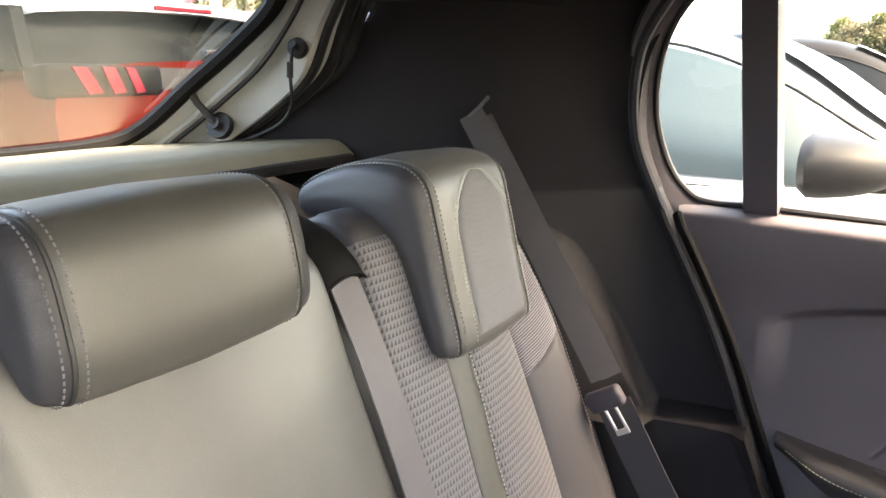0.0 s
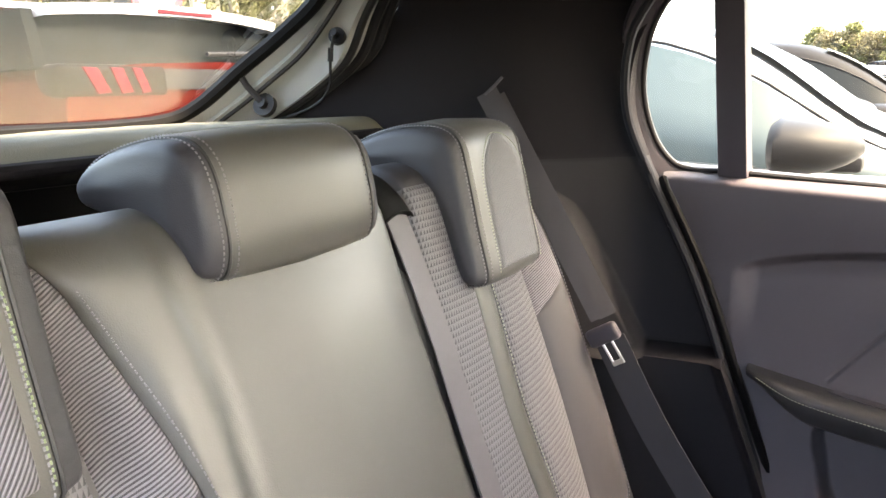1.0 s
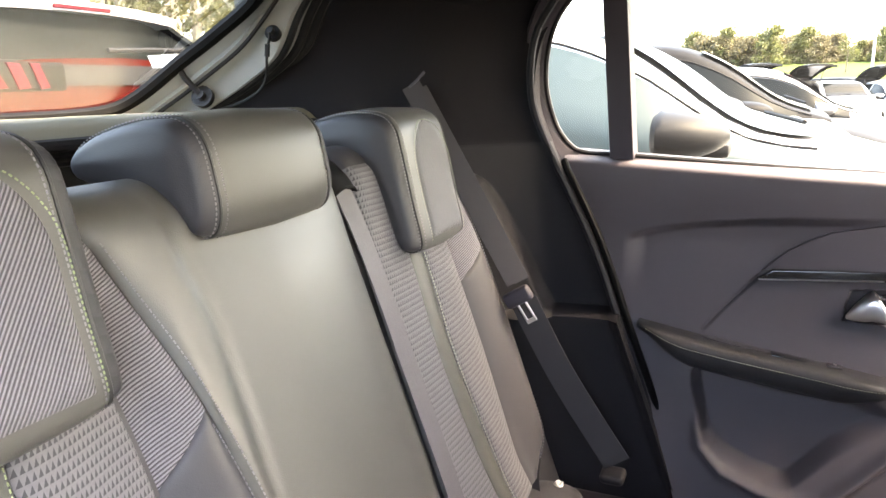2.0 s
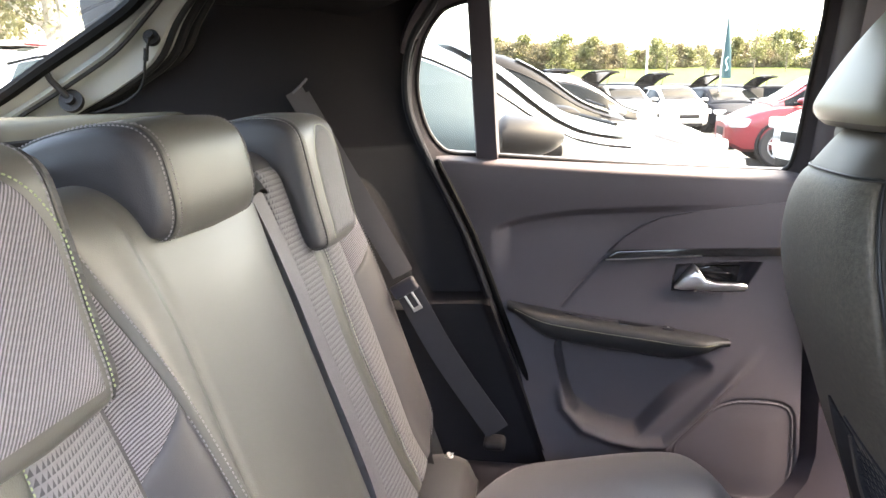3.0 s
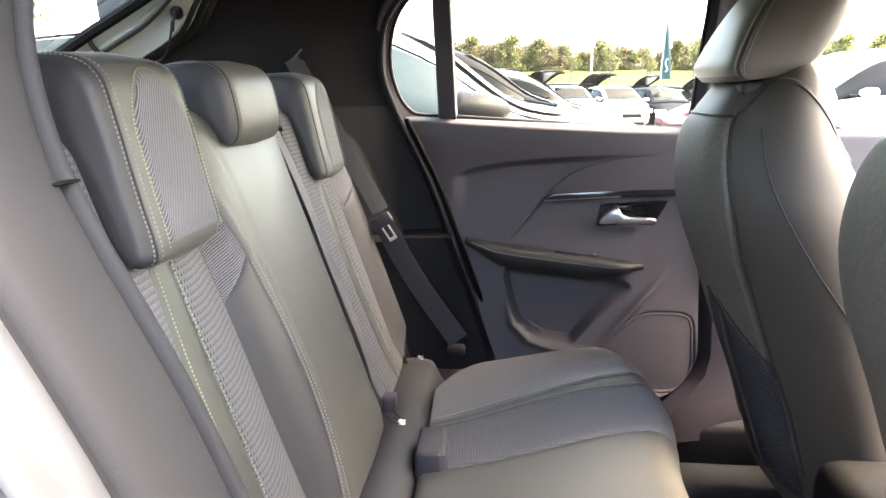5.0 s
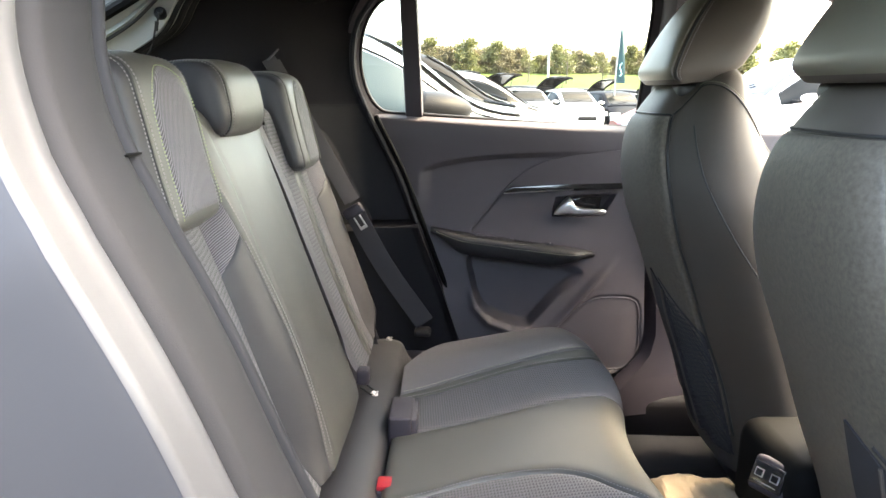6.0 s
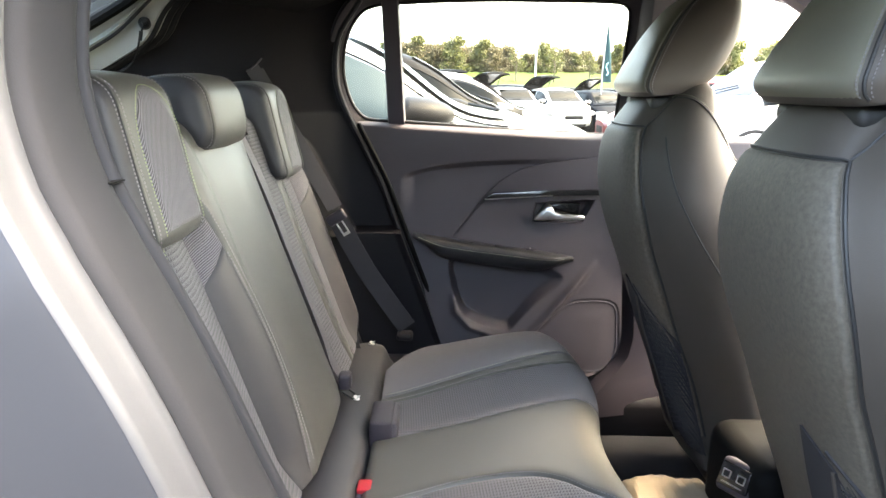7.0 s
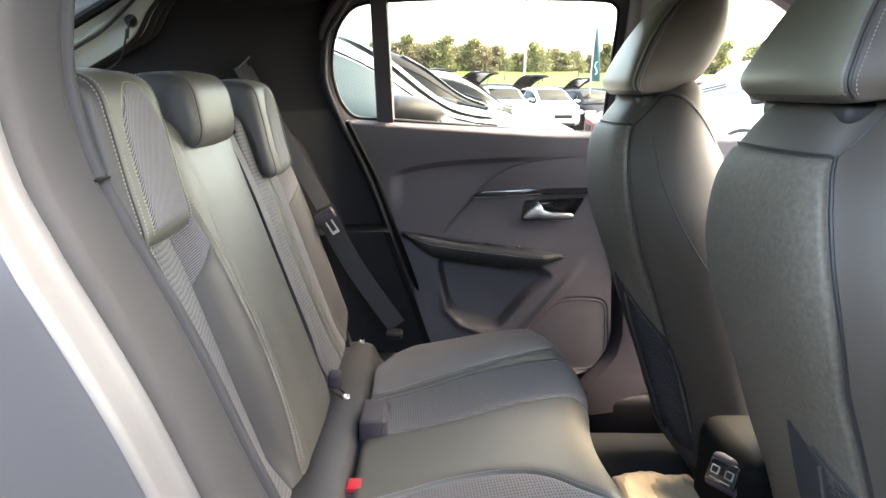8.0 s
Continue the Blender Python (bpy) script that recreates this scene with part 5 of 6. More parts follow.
    HF = curve([(0.0, 0.112), (0.12, 0.126), (0.5, 0.126), (0.85, 0.112), (1.0, 0.085)])
    HX = curve([(0.0, 0.414), (0.06, 0.402), (0.15, 0.400), (0.5, 0.432), (0.8, 0.472), (0.93, 0.500), (1.0, 0.530)])
    HFX = curve([(0.0, 0.500), (0.15, 0.535), (0.6, 0.575), (1.0, 0.575)])

    def head(t, f, s, lift=0.0):
        b, w, x0, x1 = HB(t), HF(t), HX(t) + dx, HFX(t) + dx
        pts = [(x0, 0.0), (x0 + 0.001, 0.5 * b), (x0 + 0.005, 0.86 * b), (x0 + 0.016, b + 0.002), (x0 + 0.4 * (x1 - x0), b + 0.55 * (w - b)), (x0 + 0.80 * (x1 - x0), w), (x1 - 0.004, w - 0.018), (x1, 0.5 * w), (x1, 0.0)]
        i = min(int(f), len(pts) - 2)
        q = [pts[max(0, min(len(pts) - 1, i + k))] for k in (-1, 0, 1, 2)]
        u = f - i
        a, c = [0.5 * (2 * q[1][n] + (q[2][n] - q[0][n]) * u + (2 * q[0][n] - 5 * q[1][n] + 4 * q[2][n] - q[3][n]) * u * u + (3 * q[1][n] - q[0][n] - 3 * q[2][n] + q[3][n]) * u ** 3) for n in (0, 1)]
        out = Vector((-1.0 if f < 3.2 else -0.4, s * (0.0 if f < 2.5 else 0.9), 0.1)).normalized()
        return Vector((a, yc + s * max(0.0, c), hz0 + (hz1 - hz0) * t + 0.010 * (a - x0) / (x1 - x0) * (1 - t))) + out * lift
    gs = [8 * k / 28 for k in range(29)]
    rings = []
    for k in range(34):
        t = 0.5 - 0.5 * math.cos(math.pi * k / 33)
        ring = [head(t, f, 1) for f in gs] + [head(t, f, -1) for f in gs[::-1][1:-1]]
        if k in (0, 1):
            c = sum(ring, Vector()) / len(ring)
            ring = [c + (p - c) * (0.93, 0.975)[k] for p in ring]
        rings.append(ring)
    hr = part("headrest", loft(rings), FRONT_LEATHER, seat, "black leather front headrest", auto=70)
    bmx, rws = grid_bm(lambda u, v: head(0.03 + 0.92 * v, 2.9 * abs(2 * u - 1), 1 if u >= 0.5 else -1, -0.002 + 0.0045 * (1 - math.exp(-min(1 - abs(2 * u - 1), v + 0.02, 1.02 - v) * 0.1 / 0.005))), 22, 34)
    skirt(bmx, rws, (0.014, 0, 0))
    part("back_pad", bmx, FRONT_PAD_LIT, hr, "olive-black leather back pad, paled for light from behind")
    for s in (-1, 1):
        part("seam", tube([head(0.03 + 0.92 * k / 34, 3.0, s, 0.0002) for k in range(35)], 0.0020, 6), PIPING, hr)
        for f in (2.72, 3.22):
            part("stitching", stitches([head(0.03 + 0.92 * k / 34, f, s, 0.0022 if f < 3 else 0.0008) for k in range(35)], lambda p: (-0.8, s * 0.5, 0.1), 0.0062, 0.0042), THREAD_GREY, hr, smooth=False)
        part("headrest_post", tube([(0.450 + dx, yc + s * 0.05, 1.08), (0.458 + dx, yc + s * 0.05, 1.16)], 0.006, 10), STEEL, seat)
    # Dark block filling the headrest gap, for the shade that falls there.
    part("headrest_gap_shade", box((0.428 + dx, yc - 0.092, 1.118), (0.50 + dx, yc + 0.092, 1.143), 0.010, 4), PIPING, seat)
    # seat base below
    part("cushion", box((0.58 + dx, yc - 0.23, 0.40), (1.02 + dx, yc + 0.23, 0.56), 0.05, 5), LEATHER, seat)
    part("rail_cover", box((0.66 + dx, yc - 0.20, 0.27), (1.0 + dx, yc + 0.20, 0.41), 0.02, 2), PLASTIC, seat)

    # net pocket beside a flat strap, its hem slanting down to the outside
    def on_back(y, z, lift):
        f = 3.75 * min(1.0, abs(y - yc) / PANEL(z)) ** 0.9
        return skin(z, f, 1 if y >= yc else -1, lift)

    def netp(a, b):
        y = yc + net_at + 0.150 * a
        z = 0.46 + (0.312 - 0.10 * (1 - a)) * b
        return on_back(y, z, 0.003 + 0.010 * math.sin(math.pi * min(1.0, 0.12 + 0.88 * b)))
    bmx = bmesh.new()
    for i in range(44):
        for sl in (-1, 1):
            pts = []
            for k in range(0, 19):
                b = k / 18
                a = i / 43 * 4 - 1.5 + sl * (b - 0.5) * 2.6
                if 0 <= a <= 1:
                    pts.append(netp(a, b))
            if len(pts) > 2:
                tube(pts, 0.0013, 4, bmx)
    net = part("net_pocket", bmx, NET, seat, "black elastic net pocket")
    part("net_hem", tube([netp(k / 20, 1.0) for k in range(21)], 0.0035, 6), NET, net)
    bmx, rws = grid_bm(lambda u, v: on_back(yc + net_at + 0.140 + 0.038 * u, 0.46 + 0.322 * v - 0.030 * (1 - u) * v, 0.008 + 0.010 * math.sin(math.pi * v)), 6, 24)
    skirt(bmx, rws, (0.008, 0, 0))
    part("pocket_strap", bmx, NET, net, "black flat webbing strap")
    part("strap_edge", tube([on_back(yc + net_at + 0.140, 0.46 + 0.292 * k / 24, 0.010 + 0.010 * math.sin(math.pi * k / 24)) for k in range(25)], 0.0022, 6), FRONT_LEATHER, net)
    return seat


front_seat("black leather front seat with padded headrest, seen from behind", -0.083, 0.004, -0.212)
front_seat("black leather front seat beside the closed door, seen from behind", 0.512, -0.028, -0.168)

# centre console end with its two charging sockets
console = empty("centre_console", "black plastic centre console end with charging sockets", "console")
part("housing", box((0.490, 0.055, 0.28), (1.1, 0.260, 0.605), 0.035, 4), RIM_BLACK, console)
tilt = Matrix.Translation((0.484, 0.106, 0.570)) @ Matrix.Rotation(radians(32), 4, "Z") @ Matrix.Rotation(radians(24), 4, "Y")
plinth = part("socket_plinth", box((-0.004, -0.030, -0.028), (0.05, 0.030, 0.026), 0.008, 4), PLASTIC, console)
plinth.matrix_basis = tilt
pl = part("socket_plate", box((-0.008, -0.026, -0.019), (0.002, 0.026, 0.018), 0.003, 3), GLOSS_BLACK, console)
pl.matrix_basis = tilt
for y in (-0.0125, 0.0125):
    fr = part("socket", box((-0.0090, y - 0.0070, -0.006), (-0.006, y + 0.0070, 0.007), 0.0006, 1), CHROME, pl)
    part("socket_hole", box((-0.0098, y - 0.0050, -0.0042), (-0.008, y + 0.0050, 0.0052), 0.0004, 1), GLOSS_BLACK, fr)
part("plate_mark", box((-0.0088, -0.018, -0.0135), (-0.0075, 0.018, -0.0120), 0.0003, 1), CHROME, pl)

# brown paper bag on the tunnel
bag = empty("paper_bag", "crumpled brown paper bag lying on the floor tunnel", "paper bag")
random.seed(4)
bm = bmesh.new()
grid_bm(lambda u, v: Vector((0.350 + 0.165 * u, 0.12 + 0.195 * v, 0.466 + 0.012 * noise.noise(Vector((u * 3, v * 3, 3))) + 0.004 * noise.noise(Vector((u * 11, v * 11, 7))) - 0.05 * abs(2 * v - 1) ** 6 - 0.03 * abs(2 * u - 1) ** 8)), 26, 24, bm)
part("sheet", bm, PAPER, bag, auto=15)
part("body", box((0.360, 0.155, 0.365), (0.485, 0.300, 0.445), 0.02, 2), PAPER, bag, auto=15)


# ---- the near rear door, swung open on its front hinges ----
open_door = empty("open_rear_door", "black-lined grey rear door standing wide open", "car door")
DW = 0.80


def leaf(u, v):
    z = 0.36 + 0.68 * v
    return Vector((0.03 + (DW - 0.03) * u, -0.028 - 0.012 * math.sin(math.pi * v) + 0.010 * smooth01(0.55, 0.50, v) * smooth01(0.2, 0.3, v), z))


bm, rows = grid_bm(leaf, 30, 40)
skirt(bm, rows, (0, 0.05, 0))
part("lining", bm, PLASTIC_SOFT, open_door, auto=50)
bm, rows = grid_bm(lambda u, v: Vector((DW * u, 0.040 + 0.045 * math.sin(math.pi * min(1, 0.15 + 0.8 * v)), 0.33 + 0.72 * v)), 20, 30)
skirt(bm, rows, (0, -0.05, 0))
part("skin", bm, SILVER, open_door, "grey painted outer skin")
part("armrest", box((0.14, -0.085, 0.70), (0.58, -0.030, 0.765), 0.020, 4), PLASTIC_SOFT, open_door)
part("window_frame", tube([(0.03, 0.0, 1.03), (0.05, 0.03, 1.30), (0.10, 0.045, 1.345), (0.62, 0.045, 1.34), (0.76, 0.03, 1.22), (0.79, 0.0, 1.03)], 0.020, 8), PLASTIC, open_door)
bm = bmesh.new()
bm.faces.new([bm.verts.new(p) for p in ((0.04, 0.01, 1.03), (0.06, 0.04, 1.33), (0.62, 0.045, 1.33), (0.75, 0.035, 1.22), (0.78, 0.01, 1.03))])
part("window_pane", bm, PANE_TINT, open_door, smooth=False).visible_shadow = False
open_door.matrix_basis = Matrix.Translation((0.535, -0.47, 0)) @ Matrix.Rotation(radians(180 + 70), 4, "Z")


# ---- outside: ground, parked cars, field, trees ----
def terrain(x, y):
    z = -0.015 * max(0.0, y - 4) * smooth01(200, 40, y) - 0.018 * max(0.0, min(x, 8.0)) * smooth01(9, 24, y) * smooth01(70, 38, y)
    z += 4.6 * smooth01(46, 120, y) + 0.4 * noise.noise(Vector((x * 0.02, y * 0.02, 1))) * smooth01(45, 90, y)
    return z


def ground_mat():
    m, nt, p = nodes_of("asphalt_and_field")
    N, L = nt.nodes.new, nt.links.new
    co = N("ShaderNodeTexCoord")
    sep = N("ShaderNodeSeparateXYZ")
    L(co.outputs["Object"], sep.inputs[0])
    fine, broad = N("ShaderNodeTexNoise"), N("ShaderNodeTexNoise")
    fine.inputs["Scale"].default_value, fine.inputs["Detail"].default_value = 120, 5
    broad.inputs["Scale"].default_value, broad.inputs["Detail"].default_value = 0.35, 6
    for n in (fine, broad):
        L(co.outputs["Object"], n.inputs["Vector"])
    tar, grass, both = N("ShaderNodeMix"), N("ShaderNodeMix"), N("ShaderNodeMix")
    for n in (tar, grass, both):
        n.data_type = "RGBA"
    tar.inputs[6].default_value, tar.inputs[7].default_value = (0.040, 0.040, 0.041, 1), (0.085, 0.083, 0.080, 1)
    grass.inputs[6].default_value, grass.inputs[7].default_value = (0.032, 0.055, 0.007, 1), (0.054, 0.078, 0.011, 1)
    L(fine.outputs["Fac"], tar.inputs[0])
    L(broad.outputs["Fac"], grass.inputs[0])
    k = math_node(nt, "GREATER_THAN", math_node(nt, "ADD", sep.outputs[1], math_node(nt, "MULTIPLY", broad.outputs["Fac"], 4.0)), 46.0)
    L(k, both.inputs[0])
    L(tar.outputs[2], both.inputs[6])
    L(grass.outputs[2], both.inputs[7])
    L(both.outputs[2], p.inputs["Base Color"])
    p.inputs["Roughness"].default_value = 0.85
    p.inputs["Specular IOR Level"].default_value = 0.15
    b = N("ShaderNodeBump")
    b.inputs["Strength"].default_value, b.inputs["Distance"].default_value = 0.5, 0.004
    L(fine.outputs["Fac"], b.inputs["Height"])
    L(b.outputs[0], p.inputs["Normal"])
    return m


def spread(u):
    w = 2 * u - 1
    return math.copysign(abs(w) ** 2.2, w) * 900


bm, rows = grid_bm(lambda u, v: Vector((spread(u), spread(v), terrain(spread(u), spread(v)))), 120, 140)
tagged(part("ground", bm, ground_mat(), auto=0), "grey asphalt car park running into a green field", "ground", kind="structure")

WHITE_PAINT = mat("white_car_paint", (0.62, 0.62, 0.61), 0.3, var=0.04, scale=2, coat=0.7)
GREY_PAINT = mat("grey_car_paint", (0.008, 0.0082, 0.009), 0.45, metal=0.0, var=0.15, scale=2, coat=0.0, spec=0.03)
LIGHT_GREY_PAINT = mat("pale_silver_car_paint", (0.45, 0.46, 0.47), 0.3, metal=0.4, var=0.05, scale=2, coat=0.7)
MID_GREY_PAINT = mat("silver_grey_car_paint", (0.12, 0.12, 0.125), 0.35, metal=0.3, var=0.06, scale=2, coat=0.3)
RED_PAINT = mat("red_car_paint", (0.17, 0.006, 0.012), 0.4, var=0.05, scale=2, coat=0.2)
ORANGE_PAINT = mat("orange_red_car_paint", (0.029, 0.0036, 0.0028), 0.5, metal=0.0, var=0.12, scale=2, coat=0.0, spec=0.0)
DARK_PAINT = mat("dark_blue_car_paint", (0.008, 0.010, 0.014), 0.4, metal=0.0, var=0.1, scale=2, coat=0.0, spec=0.03)
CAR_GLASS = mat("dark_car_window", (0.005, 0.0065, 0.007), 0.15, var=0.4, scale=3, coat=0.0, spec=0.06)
# Pale base colour carries the sky's reflection in the nearest car's windows.
CAR_GLASS_SKY = mat("car_window_sky_colour", (0.032, 0.044, 0.046), 0.25, var=0.05, scale=1.5, coat=0.0, spec=0.12)
# Strong mottling in the colour stands in for reflected trees.
SUV_GLASS = mat("smoked_car_window_tree_mottle", (0.0050, 0.0058, 0.0060), 0.22, var=0.9, scale=9, spec=0.0)
MIRROR_SHELL = mat("dark_grey_mirror_shell", (0.0075, 0.0075, 0.008), 0.5, var=0.06, scale=9, spec=0.12)
TYRE = mat("black_tyre", (0.02, 0.02, 0.02), 0.85, var=0.2, scale=10, bump=0.4, bump_scale=80)
RIM = mat("alloy_rim", (0.5, 0.5, 0.52), 0.3, metal=0.9, var=0.1, scale=6)
CLAD = mat("black_body_cladding", (0.012, 0.012, 0.0125), 0.6, var=0.15, scale=8, bump=0.2, spec=0.1)
LAMP_RED = mat("red_tail_lamp", (0.060, 0.0012, 0.0060), 0.4, var=0.1, scale=20, spec=0.05)
LAMP_SMOKED = mat("smoked_lamp_lens", (0.0025, 0.0028, 0.003), 0.4, var=0.2, scale=10, spec=0.02)
LAMP_CLEAR = mat("clear_head_lamp", (0.65, 0.67, 0.70), 0.08, var=0.15, scale=20, coat=0.8)
PLATE = mat("blank_plate", (0.75, 0.74, 0.68), 0.4, var=0.03)


def car(label, paint, m, length=4.05, width=1.74, height=1.46, nose=1.05, glass=None, suv=False, lid=False, group="parked cars", claws=False, mirror_paint=None, raise_belt=0.0):
    """A parked hatchback. Its own x runs forward, with 0 at the foot of the windscreen; m places it on the ground."""
    glass = glass or CAR_GLASS
    thing = empty("car", label, "car", group)
    tail = nose - length
    hw = width / 2
    belt = (0.98 if not suv else 1.05) + raise_belt
    BELT = curve([(tail, belt + 0.05), (tail + 0.6, belt + 0.03), (-0.6, belt - 0.01), (0.0, belt - 0.02), (0.35, belt - 0.06), (nose - 0.25, belt - 0.20), (nose, belt - 0.32)])
    HALF = curve([(tail, hw * (0.88 if claws else 0.80)), (tail + 0.18, hw * (0.95 if claws else 0.93)), (tail + 0.7, hw), (-0.5, hw), (0.4, hw * 0.985), (nose - 0.35, hw * 0.93), (nose - 0.08, hw * 0.78), (nose, hw * 0.62)])
    rings = []
    for k in range(37):
        x = tail + length * (0.5 - 0.5 * math.cos(math.pi * k / 36))
        w, zb = HALF(x), BELT(x)
        low = 0.22 + 0.12 * smooth01(nose - 0.3, nose, x) + 0.14 * smooth01(tail + 0.3, tail, x)
        half = [(0.0, low), (0.75 * w, low), (0.96 * w, low + 0.06), (w, 0.48), (w * 0.985, 0.62), (w * 0.992, zb - 0.16), (w * 0.955, zb - 0.03), (w * 0.90, zb), (w * 0.55, zb + 0.03), (0.0, zb + 0.045)]
        rings.append([(x, y, z) for y, z in half] + [(x, -y, z) for y, z in half[::-1][1:-1]])
    if not claws:
        rings.insert(0, [(x - 0.045, y * 0.84, 0.66 + (z - 0.66) * 0.84) for x, y, z in rings[0]])
    body = part("body", loft(rings), paint, thing, auto=40)

    # cabin
    back = tail + (0.32 if not suv else 0.22)
    ROOF = curve([(back, belt + 0.12), (back + 0.10, height - 0.22), (back + 0.30, height - 0.07), (back + 0.8, height - 0.01), (-1.1, height), (-0.55, height - 0.03), (-0.28, height - 0.14), (0.02, height - 0.35), (0.30, belt + 0.01)])
    TOPW = curve([(back, 0.80), (back + 0.4, 0.70), (-1.0, 0.68), (-0.4, 0.70), (0.30, 0.80)])
    rings = []
    for k in range(31):
        x = back + (0.30 - back) * k / 30
        zr, w = ROOF(x), HALF(x)
        zb = BELT(x) - 0.02
        t = TOPW(x) * hw
        half = [(0.0, zb), (w * 0.90, zb), (w * 0.885, zb + 0.3 * (zr - zb)), (t + (w * 0.885 - t) * 0.12, zb + 0.88 * (zr - zb)), (t * 0.93, zb + 0.97 * (zr - zb)), (t * 0.6, zr + 0.012), (0.0, zr + 0.018)]
        rings.append([(x, y, z) for y, z in half] + [(x, -y, z) for y, z in half[::-1][1:-1]])
    part("cabin", loft(rings), paint, thing, auto=40)

    def side(x, f, s, off=0.006):
        zr, w, t, zb = ROOF(x), HALF(x), TOPW(x) * hw, BELT(x) - 0.02
        z = zb + f * (zr - zb)
        y = w * 0.885 + (t + (w * 0.885 - t) * 0.12 - w * 0.885) * max(0, (f - 0.3) / 0.58) if f > 0.3 else w * 0.90 - 0.015 * w * f / 0.3
        return Vector((x, s * (y + off), z))
    for s in (-1, 1):
        for x0, x1 in ((back + 0.34, -1.06), (-1.00, 0.13)):
            bmx, rws = grid_bm(lambda u, v: side(x0 + (x1 - x0) * u, 0.10 + 0.72 * v, s), 16, 6)
            part("side_window", bmx, glass, thing)
        bmx = tube([side(x, 0.85, s, 0.004) for x in [back + 0.3 + (0.20 - back - 0.3) * k / 24 for k in range(25)]], 0.0042, 6)
        part("window_trim", bmx, CLAD, thing)
        bmx = tube([side(x, 0.06, s, 0.010) for x in (back + 0.3, -0.8, 0.1)], 0.0035, 6)
        part("waist_trim", bmx, CLAD, thing)
        # door mirror
        rings = []
        for k in range(13):
            t = k / 12
            r = min(1.0, 0.80 + 2.4 * t) * (1 - 0.97 * t ** 2.2) ** 0.62
            xx = -0.165 + 0.165 * t
            rings.append([(xx, s * (hw + 0.105 + 0.12 * r * math.copysign(abs(math.cos(a)) ** 0.9, math.cos(a))), belt + 0.058 + (0.058 * r + 0.004 * t) * math.copysign(abs(math.sin(a)) ** 0.9, math.sin(a))) for a in (2 * math.pi * j / 28 for j in range(28))])
        mir = part("mirror", loft(rings), mirror_paint or paint, thing, auto=60)
        part("mirror_base", box((-0.07, min(s * hw * 0.9, s * (hw + 0.05)), belt + 0.0), (0.0, max(s * hw * 0.9, s * (hw + 0.05)), belt + 0.035), 0.012, 2), CLAD, mir)
        # lamps
        part("head_lamp", box((nose - 0.42, min(s * hw * 0.56, s * hw * 0.90), belt - 0.36), (nose - 0.04, max(s * hw * 0.56, s * hw * 0.90), belt - 0.22), 0.03, 3), LAMP_CLEAR, thing)
        if claws:
            lens = part("tail_lamp", box((tail - 0.012, min(s * hw * 0.34, s * hw * 0.90), belt - 0.06), (tail + 0.16, max(s * hw * 0.34, s * hw * 0.90), belt + 0.075), 0.03, 3), LAMP_SMOKED, thing, "smoked tail lamp with three red slanting bars")
            for k in range(3):
                y0 = s * (hw * 0.785 - (0.0, 0.122, 0.222)[k])
                wd, sl = ((0.062, 0.055), (0.055, 0.040), (0.042, 0.040))[k]
                quad = [(y0, belt + 0.062), (y0 - s * wd, belt + 0.060), (y0 - s * (wd + sl), belt - 0.040), (y0 - s * sl, belt - 0.045)]
                bmx = plate(quad, lambda a, b, d: Vector((tail - 0.022 + d, a, b)), 0.03, 0.004)
                part("lamp_bar", bmx, LAMP_RED, lens, "glowing-red plastic lamp bar")
        else:
            part("tail_lamp", box((tail - 0.008, min(s * hw * 0.60, s * hw * 0.94), belt - 0.10), (tail + 0.28, max(s * hw * 0.60, s * hw * 0.94), belt + 0.05), 0.03, 3), LAMP_RED, thing)
        # wheels
        for wx in (nose - 0.80, tail + 0.75):
            y = s * (hw - 0.085)
            prof = [(0.185, -0.09), (0.30, -0.105), (0.325, -0.08), (0.33, 0.0), (0.325, 0.08), (0.30, 0.105), (0.185, 0.09)]
            rings = [[(wx + r * math.cos(a), y + dy, 0.33 + r * math.sin(a)) for a in (2 * math.pi * j / 28 for j in range(28))] for r, dy in prof]
            part("wheel_arch", loft([[(wx + r * math.cos(a), s * (hw + dy), 0.36 + r * math.sin(a)) for a in (2 * math.pi * j / 28 for j in range(28))] for r, dy in ((0.30, -0.25), (0.385, -0.2), (0.385, 0.004), (0.36, 0.008), (0.30, -0.06))]), CLAD, thing)
            wheel = part("wheel", loft(rings, False), TYRE, thing)
            bmx = bmesh.new()
            for j in range(5):
                a = 2 * math.pi * j / 5 + 0.3
                c, sn = math.cos(a), math.sin(a)
                tube([(wx + 0.03 * c, y + s * 0.085, 0.33 + 0.03 * sn), (wx + 0.19 * c, y + s * 0.095, 0.33 + 0.19 * sn)], 0.028, 6, bmx, 0.6)
            loft([[(wx + r * math.cos(a), y + s * dy, 0.33 + r * math.sin(a)) for a in (2 * math.pi * j / 24 for j in range(24))] for r, dy in ((0.205, 0.09), (0.205, 0.10), (0.185, 0.098), (0.182, 0.03))], False, bmx)
            part("rim", bmx, RIM, wheel)
    # screens
    def across(x, f, off):
        zr, zb = ROOF(x), BELT(x) - 0.02
        t = TOPW(x) * hw * 0.86
        return Vector((x + off, (2 * f - 1) * t, zr + 0.016 - 0.010 * (2 * f - 1) ** 2 + abs(off) * 0.6))
    bmx, rws = grid_bm(lambda u, v: across(-0.42 + 0.62 * u, v, 0.010), 14, 10)
    part("windscreen", bmx, glass, thing)
    part("wiper", tube([across(0.16, 0.25, 0.03), across(0.06, 0.6, 0.025)], 0.008, 6), CLAD, thing)
    if lid:
        # raised tailgate with its window
        hinge = Vector((back + 0.30, 0, height - 0.02))
